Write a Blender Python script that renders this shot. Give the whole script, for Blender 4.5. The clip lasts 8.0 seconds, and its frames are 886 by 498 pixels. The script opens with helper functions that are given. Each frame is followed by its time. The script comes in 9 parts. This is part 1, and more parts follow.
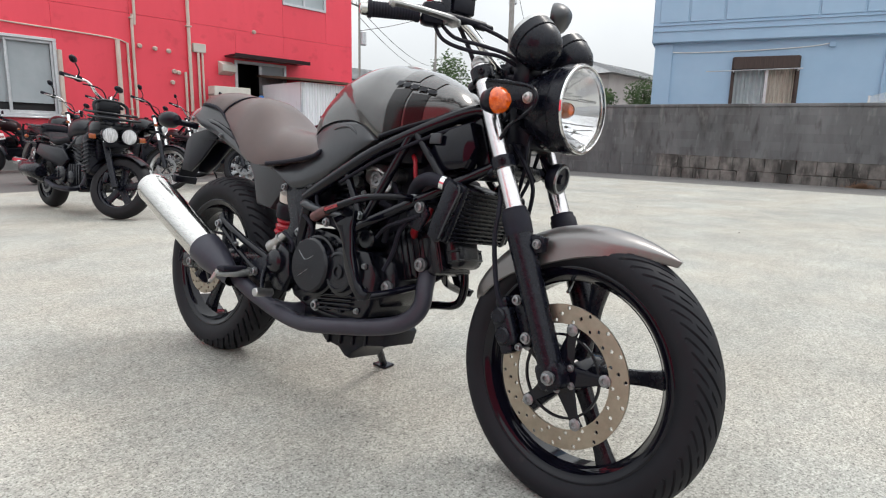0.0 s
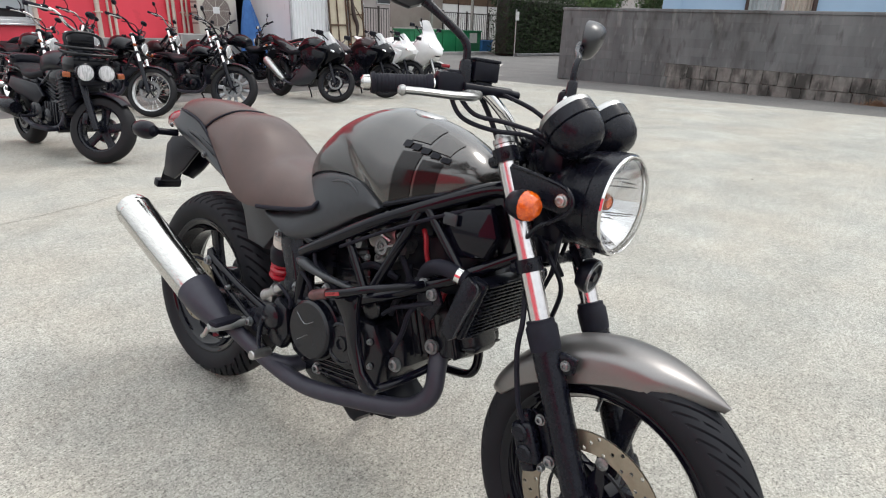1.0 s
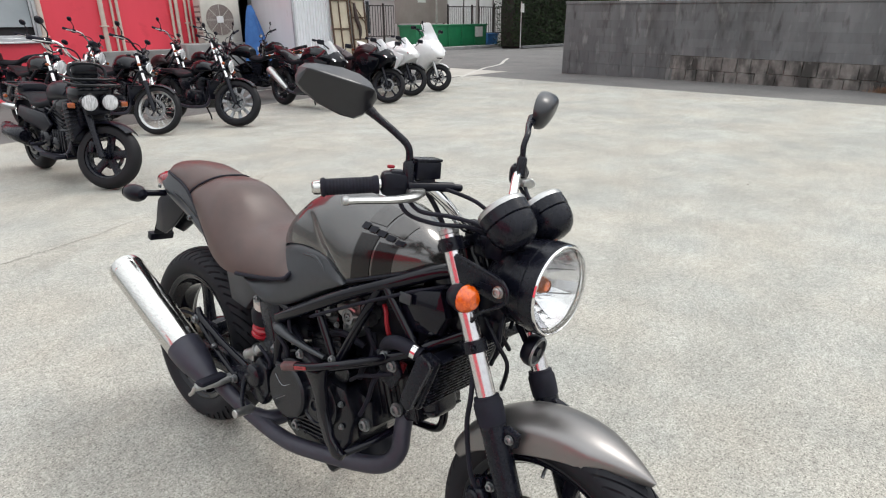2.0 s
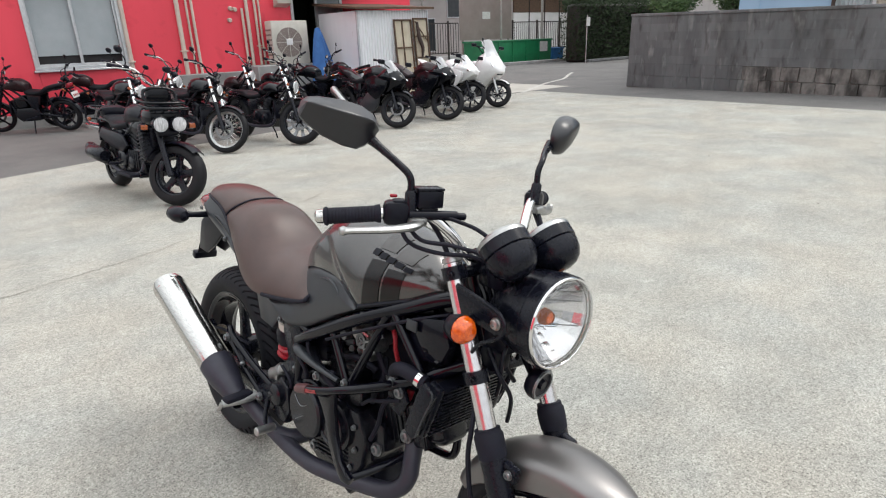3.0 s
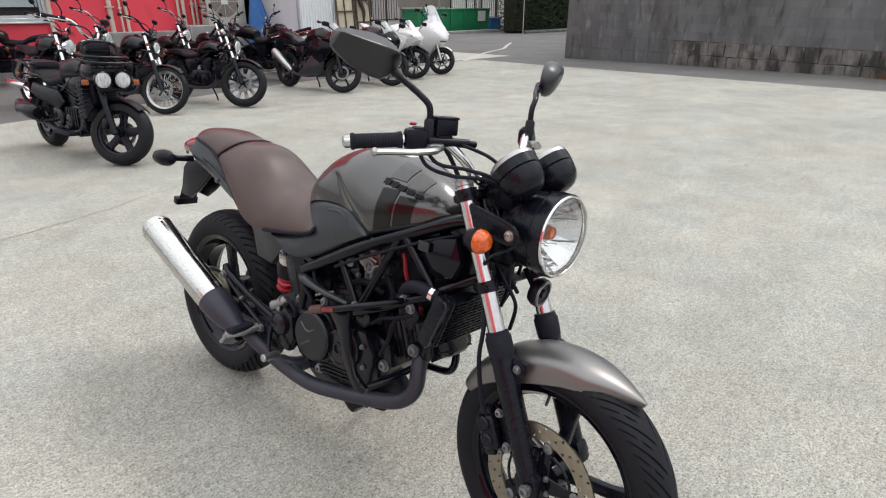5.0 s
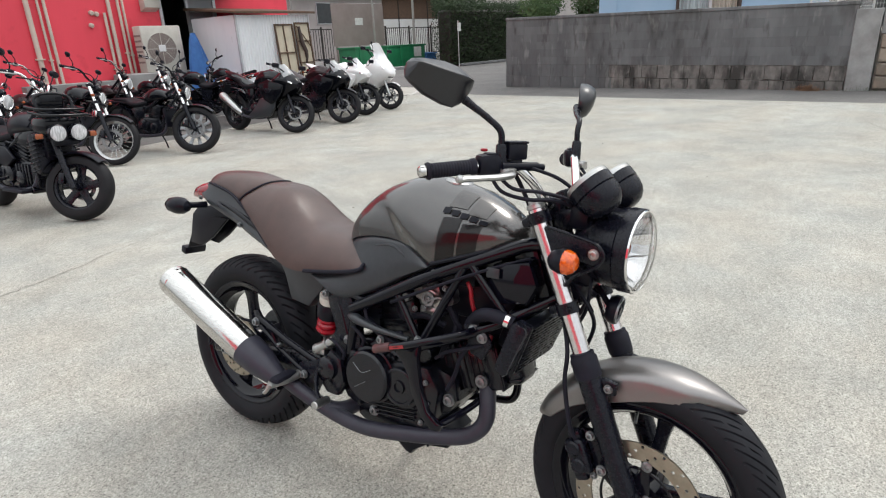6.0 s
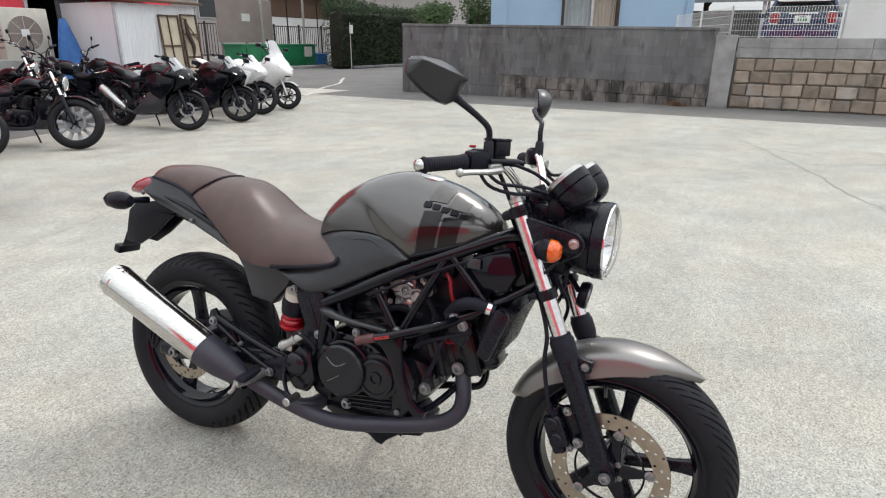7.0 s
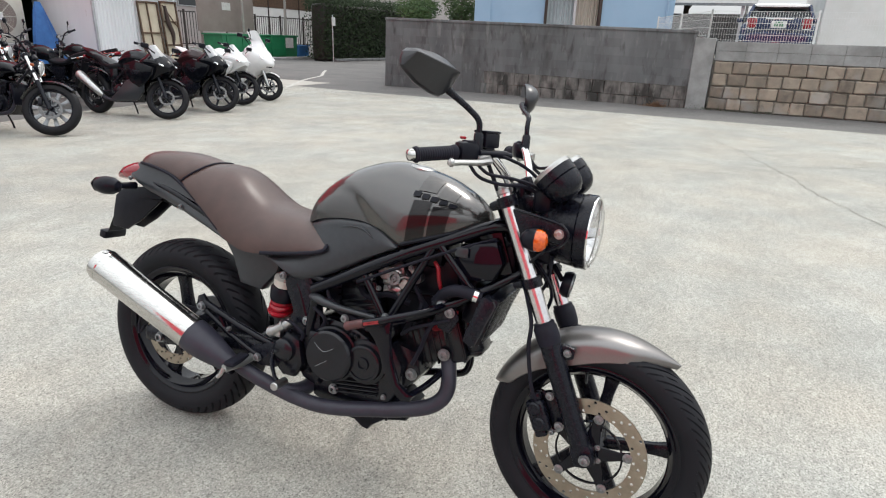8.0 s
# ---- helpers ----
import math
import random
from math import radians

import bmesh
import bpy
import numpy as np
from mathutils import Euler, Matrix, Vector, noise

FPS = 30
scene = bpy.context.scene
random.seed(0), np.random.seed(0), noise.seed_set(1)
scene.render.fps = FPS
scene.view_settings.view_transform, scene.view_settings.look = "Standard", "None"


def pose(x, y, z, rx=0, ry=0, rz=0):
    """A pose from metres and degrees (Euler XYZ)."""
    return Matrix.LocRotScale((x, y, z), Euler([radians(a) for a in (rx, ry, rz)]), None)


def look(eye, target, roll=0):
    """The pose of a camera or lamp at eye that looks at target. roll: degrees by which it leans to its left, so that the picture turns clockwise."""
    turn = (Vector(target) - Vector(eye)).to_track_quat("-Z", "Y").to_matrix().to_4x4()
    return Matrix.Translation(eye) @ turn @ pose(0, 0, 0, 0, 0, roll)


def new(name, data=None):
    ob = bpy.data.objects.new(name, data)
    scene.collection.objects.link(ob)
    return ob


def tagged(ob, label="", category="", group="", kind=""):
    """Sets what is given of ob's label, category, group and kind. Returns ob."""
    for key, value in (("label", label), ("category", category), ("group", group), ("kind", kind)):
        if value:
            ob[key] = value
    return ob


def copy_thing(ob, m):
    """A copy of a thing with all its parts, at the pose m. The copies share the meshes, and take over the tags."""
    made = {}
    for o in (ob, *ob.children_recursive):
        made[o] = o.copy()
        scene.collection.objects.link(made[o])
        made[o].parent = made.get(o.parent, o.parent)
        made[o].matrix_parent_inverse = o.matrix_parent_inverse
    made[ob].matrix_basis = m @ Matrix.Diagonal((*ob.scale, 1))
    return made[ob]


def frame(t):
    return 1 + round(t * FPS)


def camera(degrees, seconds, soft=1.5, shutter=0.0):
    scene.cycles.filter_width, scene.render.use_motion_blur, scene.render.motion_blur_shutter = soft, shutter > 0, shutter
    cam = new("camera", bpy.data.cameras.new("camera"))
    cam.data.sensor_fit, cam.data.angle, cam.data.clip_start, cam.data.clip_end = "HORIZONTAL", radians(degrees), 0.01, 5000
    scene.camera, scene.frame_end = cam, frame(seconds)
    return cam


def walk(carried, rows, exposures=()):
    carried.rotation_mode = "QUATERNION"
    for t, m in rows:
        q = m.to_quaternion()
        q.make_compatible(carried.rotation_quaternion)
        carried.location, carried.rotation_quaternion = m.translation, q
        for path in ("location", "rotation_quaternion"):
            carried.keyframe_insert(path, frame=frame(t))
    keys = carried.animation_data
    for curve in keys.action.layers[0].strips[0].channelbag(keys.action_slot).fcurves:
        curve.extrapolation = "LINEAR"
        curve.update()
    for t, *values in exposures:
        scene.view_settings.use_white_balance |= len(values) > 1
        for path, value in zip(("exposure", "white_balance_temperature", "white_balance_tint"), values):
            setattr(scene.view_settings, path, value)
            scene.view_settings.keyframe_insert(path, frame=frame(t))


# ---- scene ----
cam = camera(73.9, 8.0, 1.15)
METRES, EYE, TILT, LEAN, TURN = 1.885, 0.770, -10.8, -1.0, -46.0
ROWS = [
    (0, 0.0001, 0.0006, -0.0041, -0.02, 0.31, -0.23),
    (0.3, -0.0034, 0.0458, -0.0041, -1.01, -1.5, 0.41),
    (0.4, -0.0014, 0.0673, 0.0177, -0.75, -3.2, 0.19),
    (0.5, -0.0005, 0.0863, 0.0422, -0.1, -6.44, -0.66),
    (0.7, -0.0067, 0.104, 0.1142, -1.36, -6.17, -0.63),
    (0.8, -0.0131, 0.1049, 0.1466, -0.85, -6.88, -0.74),
    (1.0, -0.0217, 0.0989, 0.2155, -0.34, -9.55, -0.41),
    (1.1, -0.0253, 0.0899, 0.2441, -0.98, -11.2, -0.82),
    (1.2, -0.03, 0.0804, 0.2654, -1.63, -10.9, -1.33),
    (1.3, -0.032, 0.0749, 0.2807, -0.44, -10.54, -1.38),
    (1.5, -0.0266, 0.0677, 0.294, -0.76, -13.5, 1.71),
    (1.7, -0.0042, 0.0617, 0.2991, -1.36, -12.84, 2.49),
    (1.8, 0.0126, 0.0616, 0.3047, -2.93, -11.91, 2.21),
    (1.9, 0.0308, 0.0635, 0.3138, -2.17, -12.02, 1.85),
    (2.0, 0.0489, 0.0674, 0.3229, 0.73, -10.35, 1.47),
    (2.1, 0.0653, 0.0725, 0.3283, 2.59, -8.7, 1.31),
    (2.2, 0.0778, 0.0759, 0.3308, 4.98, -7.96, 1.58),
    (3.3, 0.1191, 0.075, 0.3368, 7.01, -8.98, 1.72),
    (3.5, 0.1198, 0.0733, 0.3329, 6.2, -9.75, 1.61),
    (3.7, 0.1201, 0.0643, 0.3273, 5.82, -12.7, 1.99),
    (4.0, 0.1199, 0.0534, 0.3193, 4.86, -13.19, 1.94),
    (4.2, 0.1178, 0.0574, 0.3144, 4.9, -13.61, 1.15),
    (5.3, -0.0146, -0.0354, 0.2888, -2.17, -11.7, 2.59),
    (5.4, -0.0284, -0.0363, 0.2897, -3.38, -12.53, 2.81),
    (5.5, -0.0429, -0.0348, 0.2918, -3.89, -11.56, 2.75),
    (5.8, -0.0919, -0.0207, 0.2941, -5.07, -7.97, 1.47),
    (6.0, -0.1265, 0.0046, 0.2931, -4.97, -8.84, 4.67),
    (6.3, -0.1739, 0.0237, 0.2961, -7.78, -9.21, 4.17),
    (6.5, -0.1978, 0.0244, 0.2921, -8.59, -9.77, 2.72),
    (6.6, -0.2107, 0.0186, 0.2874, -10.98, -10.16, 1.94),
    (6.7, -0.224, 0.0112, 0.287, -11.71, -9.32, 2.24),
    (6.9, -0.2462, -0.0018, 0.2878, -15.51, -7.67, 3.21),
    (7.0, -0.2547, -0.0063, 0.2909, -15.64, -9.19, 3.53),
    (7.1, -0.263, -0.0127, 0.2872, -16.08, -9.9, 2.74),
    (7.2, -0.2699, -0.0171, 0.2864, -15.74, -9.97, 2.15),
    (7.5, -0.2773, -0.0194, 0.2843, -17.12, -9.62, 1.46),
    (8.0, -0.274, -0.0241, 0.2849, -17.5, -9.68, 2.31),
]
EXPOSURES = [(0.0, 0.3), (2.0, 0.27), (3.5, 0.2), (4.0, 0.06), (5.5, 0.2), (6.5, 0.27), (8.0, 0.3)]
walk(cam, [(t, pose(0, 0, EYE, TILT, LEAN, TURN) @ pose(METRES * x, METRES * y, METRES * z, 90 + pitch, roll, yaw)) for t, x, y, z, yaw, pitch, roll in ROWS], EXPOSURES)

# ---- light: bright overcast sky, a weak broad sun behind the cloud ----
SUN_ELEV, SUN_AZ = 54.0, -12.0   # azimuth of the sun, degrees from +x towards +y
world = bpy.data.worlds.new("overcast_sky")
scene.world = world
world.use_nodes = True
wn = world.node_tree
wn.nodes.clear()
w_out = wn.nodes.new("ShaderNodeOutputWorld")
w_bg = wn.nodes.new("ShaderNodeBackground")
w_sky = wn.nodes.new("ShaderNodeTexSky")
w_sky.sky_type = "NISHITA"
w_sky.sun_disc = False
w_sky.sun_elevation = radians(SUN_ELEV)
w_sky.sun_rotation = radians(90.0 - SUN_AZ)
w_sky.dust_density = 4.0
# cloud: a grey-white sheet laid over the clear sky, uneven in brightness
w_tc = wn.nodes.new("ShaderNodeTexCoord")
w_noise = wn.nodes.new("ShaderNodeTexNoise")
w_noise.inputs["Scale"].default_value = 2.2
w_noise.inputs["Detail"].default_value = 6.0
w_ramp = wn.nodes.new("ShaderNodeValToRGB")
w_ramp.color_ramp.elements[0].position, w_ramp.color_ramp.elements[0].color = 0.3, (7.55, 7.95, 8.4, 1)
w_ramp.color_ramp.elements[1].position, w_ramp.color_ramp.elements[1].color = 0.7, (10.1, 10.4, 10.4, 1)
w_mix = wn.nodes.new("ShaderNodeMix")
w_mix.data_type = "RGBA"
w_mix.inputs[0].default_value = 0.9
wn.links.new(w_tc.outputs["Generated"], w_noise.inputs["Vector"])
wn.links.new(w_noise.outputs["Fac"], w_ramp.inputs["Fac"])
wn.links.new(w_sky.outputs["Color"], w_mix.inputs[6])
wn.links.new(w_ramp.outputs["Color"], w_mix.inputs[7])
# an overcast dome is brighter overhead than at the horizon
w_sep = wn.nodes.new("ShaderNodeSeparateXYZ")
w_rng = wn.nodes.new("ShaderNodeMapRange")
w_rng.inputs["From Min"].default_value, w_rng.inputs["From Max"].default_value = 0.0, 1.0
w_rng.inputs["To Min"].default_value, w_rng.inputs["To Max"].default_value = 0.54, 1.72
w_scale = wn.nodes.new("ShaderNodeVectorMath")
w_scale.operation = "SCALE"
wn.links.new(w_tc.outputs["Generated"], w_sep.inputs["Vector"])
wn.links.new(w_sep.outputs["Z"], w_rng.inputs["Value"])
wn.links.new(w_mix.outputs[2], w_scale.inputs[0])
wn.links.new(w_rng.outputs["Result"], w_scale.inputs["Scale"])
wn.links.new(w_scale.outputs["Vector"], w_bg.inputs["Color"])
wn.links.new(w_bg.outputs["Background"], w_out.inputs["Surface"])
w_bg.inputs["Strength"].default_value = 0.121

sun = new("sun", bpy.data.lights.new("sun", "SUN"))
sun.data.energy, sun.data.angle, sun.data.color = 1.05, radians(15), (1.0, 0.96, 0.9)
sx, sy = math.cos(radians(SUN_AZ)) * math.cos(radians(SUN_ELEV)), math.sin(radians(SUN_AZ)) * math.cos(radians(SUN_ELEV))
sun.matrix_world = look((30 * sx, 30 * sy, 30 * math.sin(radians(SUN_ELEV))), (0, 0, 0))

# ---- materials ----
def mat(name, c1, c2=None, rough=0.5, metal=0.0, scale=8.0, detail=6.0, lo=0.35, hi=0.65, bump=0.0, bscale=300.0, rvar=0.1, coat=0.0, rand=0.0, stretch=None, spots=None, spec=0.5, place=False, spotstretch=None):
    """A procedural surface: two tones mixed by noise, uneven gloss, fine relief, optional speckle and per-object tone."""
    m = bpy.data.materials.new(name)
    m.use_nodes = True
    nt = m.node_tree
    N, Lk = nt.nodes, nt.links
    p = N["Principled BSDF"]
    c2 = c2 or tuple(c * 0.82 for c in c1)
    tc = N.new("ShaderNodeTexCoord")
    here = N.new("ShaderNodeNewGeometry").outputs["Position"] if place else tc.outputs["Object"]
    src = here
    if stretch:
        mp = N.new("ShaderNodeMapping")
        mp.inputs["Scale"].default_value = stretch
        Lk.new(src, mp.inputs["Vector"])
        src = mp.outputs["Vector"]
    n1 = N.new("ShaderNodeTexNoise")
    n1.inputs["Scale"].default_value, n1.inputs["Detail"].default_value, n1.inputs["Roughness"].default_value = scale, detail, 0.62
    Lk.new(src, n1.inputs["Vector"])
    r1 = N.new("ShaderNodeValToRGB")
    r1.color_ramp.elements[0].position, r1.color_ramp.elements[1].position = lo, hi
    r1.color_ramp.elements[0].color, r1.color_ramp.elements[1].color = (*c1, 1), (*c2, 1)
    Lk.new(n1.outputs["Fac"], r1.inputs["Fac"])
    col = r1.outputs["Color"]
    where = here
    if spotstretch:
        ms = N.new("ShaderNodeMapping")
        ms.inputs["Scale"].default_value = spotstretch
        Lk.new(here, ms.inputs["Vector"])
        where = ms.outputs["Vector"]
    if spots:
        for c3, sc, a, b in spots:
            n3 = N.new("ShaderNodeTexNoise")
            n3.inputs["Scale"].default_value, n3.inputs["Detail"].default_value = sc, 4.0
            Lk.new(where, n3.inputs["Vector"])
            r3 = N.new("ShaderNodeMapRange")
            r3.inputs["From Min"].default_value, r3.inputs["From Max"].default_value = a, b
            Lk.new(n3.outputs["Fac"], r3.inputs["Value"])
            mx = N.new("ShaderNodeMix")
            mx.data_type = "RGBA"
            Lk.new(r3.outputs["Result"], mx.inputs[0])
            Lk.new(col, mx.inputs[6])
            mx.inputs[7].default_value = (*c3, 1)
            col = mx.outputs[2]
    if rand:
        oi = N.new("ShaderNodeObjectInfo")
        mr = N.new("ShaderNodeMapRange")
        mr.inputs["To Min"].default_value, mr.inputs["To Max"].default_value = 1 - rand, 1 + rand
        Lk.new(oi.outputs["Random"], mr.inputs["Value"])
        hsv = N.new("ShaderNodeHueSaturation")
        Lk.new(mr.outputs["Result"], hsv.inputs["Value"])
        Lk.new(col, hsv.inputs["Color"])
        col = hsv.outputs["Color"]
    Lk.new(col, p.inputs["Base Color"])
    if rvar:
        rr = N.new("ShaderNodeMapRange")
        rr.inputs["To Min"].default_value, rr.inputs["To Max"].default_value = max(0.02, rough - rvar), min(1, rough + rvar)
        Lk.new(n1.outputs["Fac"], rr.inputs["Value"])
        Lk.new(rr.outputs["Result"], p.inputs["Roughness"])
    else:
        p.inputs["Roughness"].default_value = rough
    p.inputs["Metallic"].default_value = metal
    p.inputs["Specular IOR Level"].default_value = spec
    if coat:
        p.inputs["Coat Weight"].default_value, p.inputs["Coat Roughness"].default_value = coat, 0.06
    if bump:
        n2 = N.new("ShaderNodeTexNoise")
        n2.inputs["Scale"].default_value, n2.inputs["Detail"].default_value = bscale, 4.0
        Lk.new(here, n2.inputs["Vector"])
        bp = N.new("ShaderNodeBump")
        bp.inputs["Strength"].default_value, bp.inputs["Distance"].default_value = bump, 0.6 / bscale
        Lk.new(n2.outputs["Fac"], bp.inputs["Height"])
        Lk.new(bp.outputs["Normal"], p.inputs["Normal"])
    return m


def glass(name, tint=(1, 1, 1), rough=0.0, ior=1.45):
    m = bpy.data.materials.new(name)
    m.use_nodes = True
    p = m.node_tree.nodes["Principled BSDF"]
    p.inputs["Base Color"].default_value = (*tint, 1)
    p.inputs["Transmission Weight"].default_value, p.inputs["Roughness"].default_value, p.inputs["IOR"].default_value = 1.0, rough, ior
    return m


def ground_concrete():
    """Worn yard concrete: broad blotches, stains, and exposed grains of sand and grit."""
    m = bpy.data.materials.new("yard_concrete")
    m.use_nodes = True
    nt = m.node_tree
    N, Lk = nt.nodes, nt.links
    p = N["Principled BSDF"]
    pos = N.new("ShaderNodeTexCoord").outputs["Object"]

    def noise(scale, detail, a, b, lo, hi, rough=0.6, squash=None):
        v = pos
        if squash:
            mp = N.new("ShaderNodeMapping")
            mp.inputs["Scale"].default_value, mp.inputs["Rotation"].default_value = squash, (0, 0, radians(22))
            Lk.new(pos, mp.inputs["Vector"])
            v = mp.outputs["Vector"]
        n = N.new("ShaderNodeTexNoise")
        n.inputs["Scale"].default_value, n.inputs["Detail"].default_value, n.inputs["Roughness"].default_value = scale, detail, rough
        Lk.new(v, n.inputs["Vector"])
        r = N.new("ShaderNodeMapRange")
        for k, x in (("From Min", a), ("From Max", b), ("To Min", lo), ("To Max", hi)):
            r.inputs[k].default_value = x
        Lk.new(n.outputs["Fac"], r.inputs["Value"])
        return r.outputs["Result"], n.outputs["Fac"]

    def times(x, y):
        k = N.new("ShaderNodeMath")
        k.operation = "MULTIPLY"
        Lk.new(x, k.inputs[0])
        Lk.new(y, k.inputs[1])
        return k.outputs[0]

    vor = N.new("ShaderNodeTexVoronoi")
    vor.inputs["Scale"].default_value = 165.0
    Lk.new(pos, vor.inputs["Vector"])
    sep = N.new("ShaderNodeSeparateColor")
    Lk.new(vor.outputs["Color"], sep.inputs["Color"])
    grit = N.new("ShaderNodeMapRange")
    grit.inputs["To Min"].default_value, grit.inputs["To Max"].default_value = 0.83, 1.19
    Lk.new(sep.outputs["Red"], grit.inputs["Value"])
    tone = grit.outputs["Result"]
    fine, fine_h = noise(95.0, 4.0, 0.3, 0.7, 0.82, 1.17, 0.65)
    for t_ in (fine, noise(150.0, 2.0, 0.555, 0.64, 1.0, 0.48)[0], noise(62.0, 4.0, 0.57, 0.67, 1.0, 0.68)[0], noise(210.0, 2.0, 0.54, 0.64, 1.0, 1.4)[0], noise(26.0, 6.0, 0.28, 0.72, 0.82, 1.15, 0.7)[0], noise(3.2, 7.0, 0.3, 0.72, 0.87, 1.1)[0], noise(0.9, 6.0, 0.35, 0.7, 0.88, 1.07)[0], noise(0.32, 6.0, 0.3, 0.7, 0.92, 1.07)[0]):
        tone = times(tone, t_)
    hue, _ = noise(1.1, 5.0, 0.38, 0.62, 0.0, 1.0)
    mx = N.new("ShaderNodeMix")
    mx.data_type = "RGBA"
    Lk.new(hue, mx.inputs[0])
    mx.inputs[6].default_value, mx.inputs[7].default_value = (0.378, 0.361, 0.318, 1), (0.352, 0.353, 0.325, 1)
    sc = N.new("ShaderNodeVectorMath")
    sc.operation = "SCALE"
    Lk.new(mx.outputs[2], sc.inputs[0])
    Lk.new(tone, sc.inputs["Scale"])
    Lk.new(sc.outputs["Vector"], p.inputs["Base Color"])
    p.inputs["Roughness"].default_value, p.inputs["Specular IOR Level"].default_value = 0.92, 0.15
    bp = N.new("ShaderNodeBump")
    bp.inputs["Strength"].default_value, bp.inputs["Distance"].default_value = 0.5, 0.004
    Lk.new(fine_h, bp.inputs["Height"])
    Lk.new(bp.outputs["Normal"], p.inputs["Normal"])
    return m


M = {}
M["gun"] = mat("gunmetal_paint", (0.071, 0.0685, 0.0675), (0.087, 0.084, 0.082), rough=0.25, metal=0.8, scale=900, detail=2, coat=0.85, rvar=0.04)
M["satin"] = mat("satin_gunmetal_paint", (0.2, 0.193, 0.19), (0.232, 0.224, 0.22), rough=0.37, metal=0.82, scale=900, detail=2, rvar=0.04)
M["stripe"] = mat("dark_stripe_paint", (0.007, 0.006, 0.0065), rough=0.2, coat=0.12, spec=0.3, scale=30, rvar=0.03)
M["stripe_grey"] = mat("grey_stripe_paint", (0.075, 0.072, 0.07), rough=0.2, metal=0.5, coat=0.5, scale=30, rvar=0.03)
M["cover"] = mat("dark_grey_plastic", (0.0200, 0.0228, 0.0275), (0.0255, 0.0288, 0.0345), rough=0.33, scale=60, bump=0.05, bscale=900)
M["seat"] = mat("brown_leatherette", (0.054, 0.0295, 0.0255), (0.072, 0.0405, 0.0345), rough=0.34, scale=14, bump=0.28, bscale=700, rvar=0.08)
M["black"] = mat("black_gloss_paint", (0.003, 0.003, 0.0062), (0.0045, 0.0045, 0.009), rough=0.07, scale=40, coat=0.04, spec=0.27, rvar=0.04)
M["parkblack"] = mat("parked_black_paint", (0.003, 0.0034, 0.0056), (0.0052, 0.0058, 0.0088), rough=0.13, spec=0.24, scale=20, rvar=0.05)
M["satinblack"] = mat("satin_black_paint", (0.004, 0.0046, 0.009), (0.0072, 0.008, 0.0135), rough=0.27, spec=0.25, scale=50, rvar=0.08, bump=0.03, bscale=800)
M["plastic"] = mat("black_plastic", (0.0034, 0.0037, 0.0075), (0.0062, 0.0068, 0.013), spec=0.2, rough=0.33, scale=60, bump=0.1, bscale=1100)
M["rubber"] = mat("black_rubber", (0.005, 0.0052, 0.0106), (0.01, 0.0102, 0.0191), spec=0.25, rough=0.65, scale=25, bump=0.2, bscale=500)
M["tyre"] = mat("tyre_rubber", (0.0066, 0.0072, 0.0102), (0.0105, 0.0112, 0.0150), spec=0.22, rough=0.6, scale=9, bump=0.12, bscale=600, spots=[((0.03, 0.028, 0.026), 34, 0.66, 0.86)])
M["dark_tyre"] = mat("dark_tyre_rubber", (0.006, 0.006, 0.0078), (0.011, 0.0108, 0.013), spec=0.26, rough=0.62, scale=9, bump=0.12, bscale=600)
M["engine"] = mat("black_engine_enamel", (0.0029, 0.0032, 0.0064), (0.0062, 0.0069, 0.0115), spec=0.4, rough=0.23, scale=35, bump=0.12, bscale=650, spots=[((0.03, 0.028, 0.026), 28, 0.7, 0.88)])
M["pipe"] = mat("heat_resistant_black", (0.0240, 0.0238, 0.0358), (0.0320, 0.0315, 0.0459), spec=0.4, rough=0.44, scale=22, bump=0.1, bscale=800)
M["chrome"] = mat("chrome", (0.82, 0.82, 0.82), (0.74, 0.74, 0.74), rough=0.05, metal=1.0, scale=60, rvar=0.03)
M["fork_chrome"] = mat("hard_chrome", (0.72, 0.7, 0.71), (0.64, 0.62, 0.63), rough=0.23, metal=1.0, scale=60, rvar=0.04)
M["polished"] = mat("polished_steel", (0.62, 0.61, 0.59), (0.54, 0.53, 0.51), rough=0.17, metal=1.0, scale=12, rvar=0.06, stretch=(1, 14, 14))
M["alu"] = mat("cast_aluminium", (0.5, 0.5, 0.5), (0.38, 0.38, 0.37), rough=0.35, metal=1.0, scale=40, bump=0.1, bscale=500)
M["steel"] = mat("zinc_bolt_steel", (0.33, 0.343, 0.355), (0.2, 0.208, 0.215), rough=0.45, metal=1.0, scale=150)
M["oldsteel"] = mat("dull_steel", (0.2, 0.2, 0.2), (0.12, 0.12, 0.12), rough=0.4, metal=1.0, scale=60)
M["disc"] = mat("brake_disc_steel", (0.37, 0.325, 0.262), (0.29, 0.252, 0.2), rough=0.32, metal=0.9, scale=30, rvar=0.1)
M["red"] = mat("red_spring_paint", (0.33, 0.006, 0.018), (0.26, 0.005, 0.014), rough=0.3, scale=40)
M["redwire"] = mat("red_hose", (0.26, 0.008, 0.016), rough=0.4, scale=40)
# dull red that stands for a red reflection on black paint
M["red_tinge"] = mat("red_reflection_tinge", (0.1, 0.032, 0.032), (0.05, 0.022, 0.024), rough=0.4, scale=60)
M["orange"] = mat("amber_lens", (0.75, 0.125, 0.004), (0.5, 0.06, 0.002), rough=0.1, scale=110, detail=2, coat=0.7, bump=0.25, bscale=260)
M["vinyl"] = mat("black_vinyl", (0.005, 0.0055, 0.008), (0.008, 0.0086, 0.012), spec=0.14, rough=0.5, scale=40, bump=0.15, bscale=700)
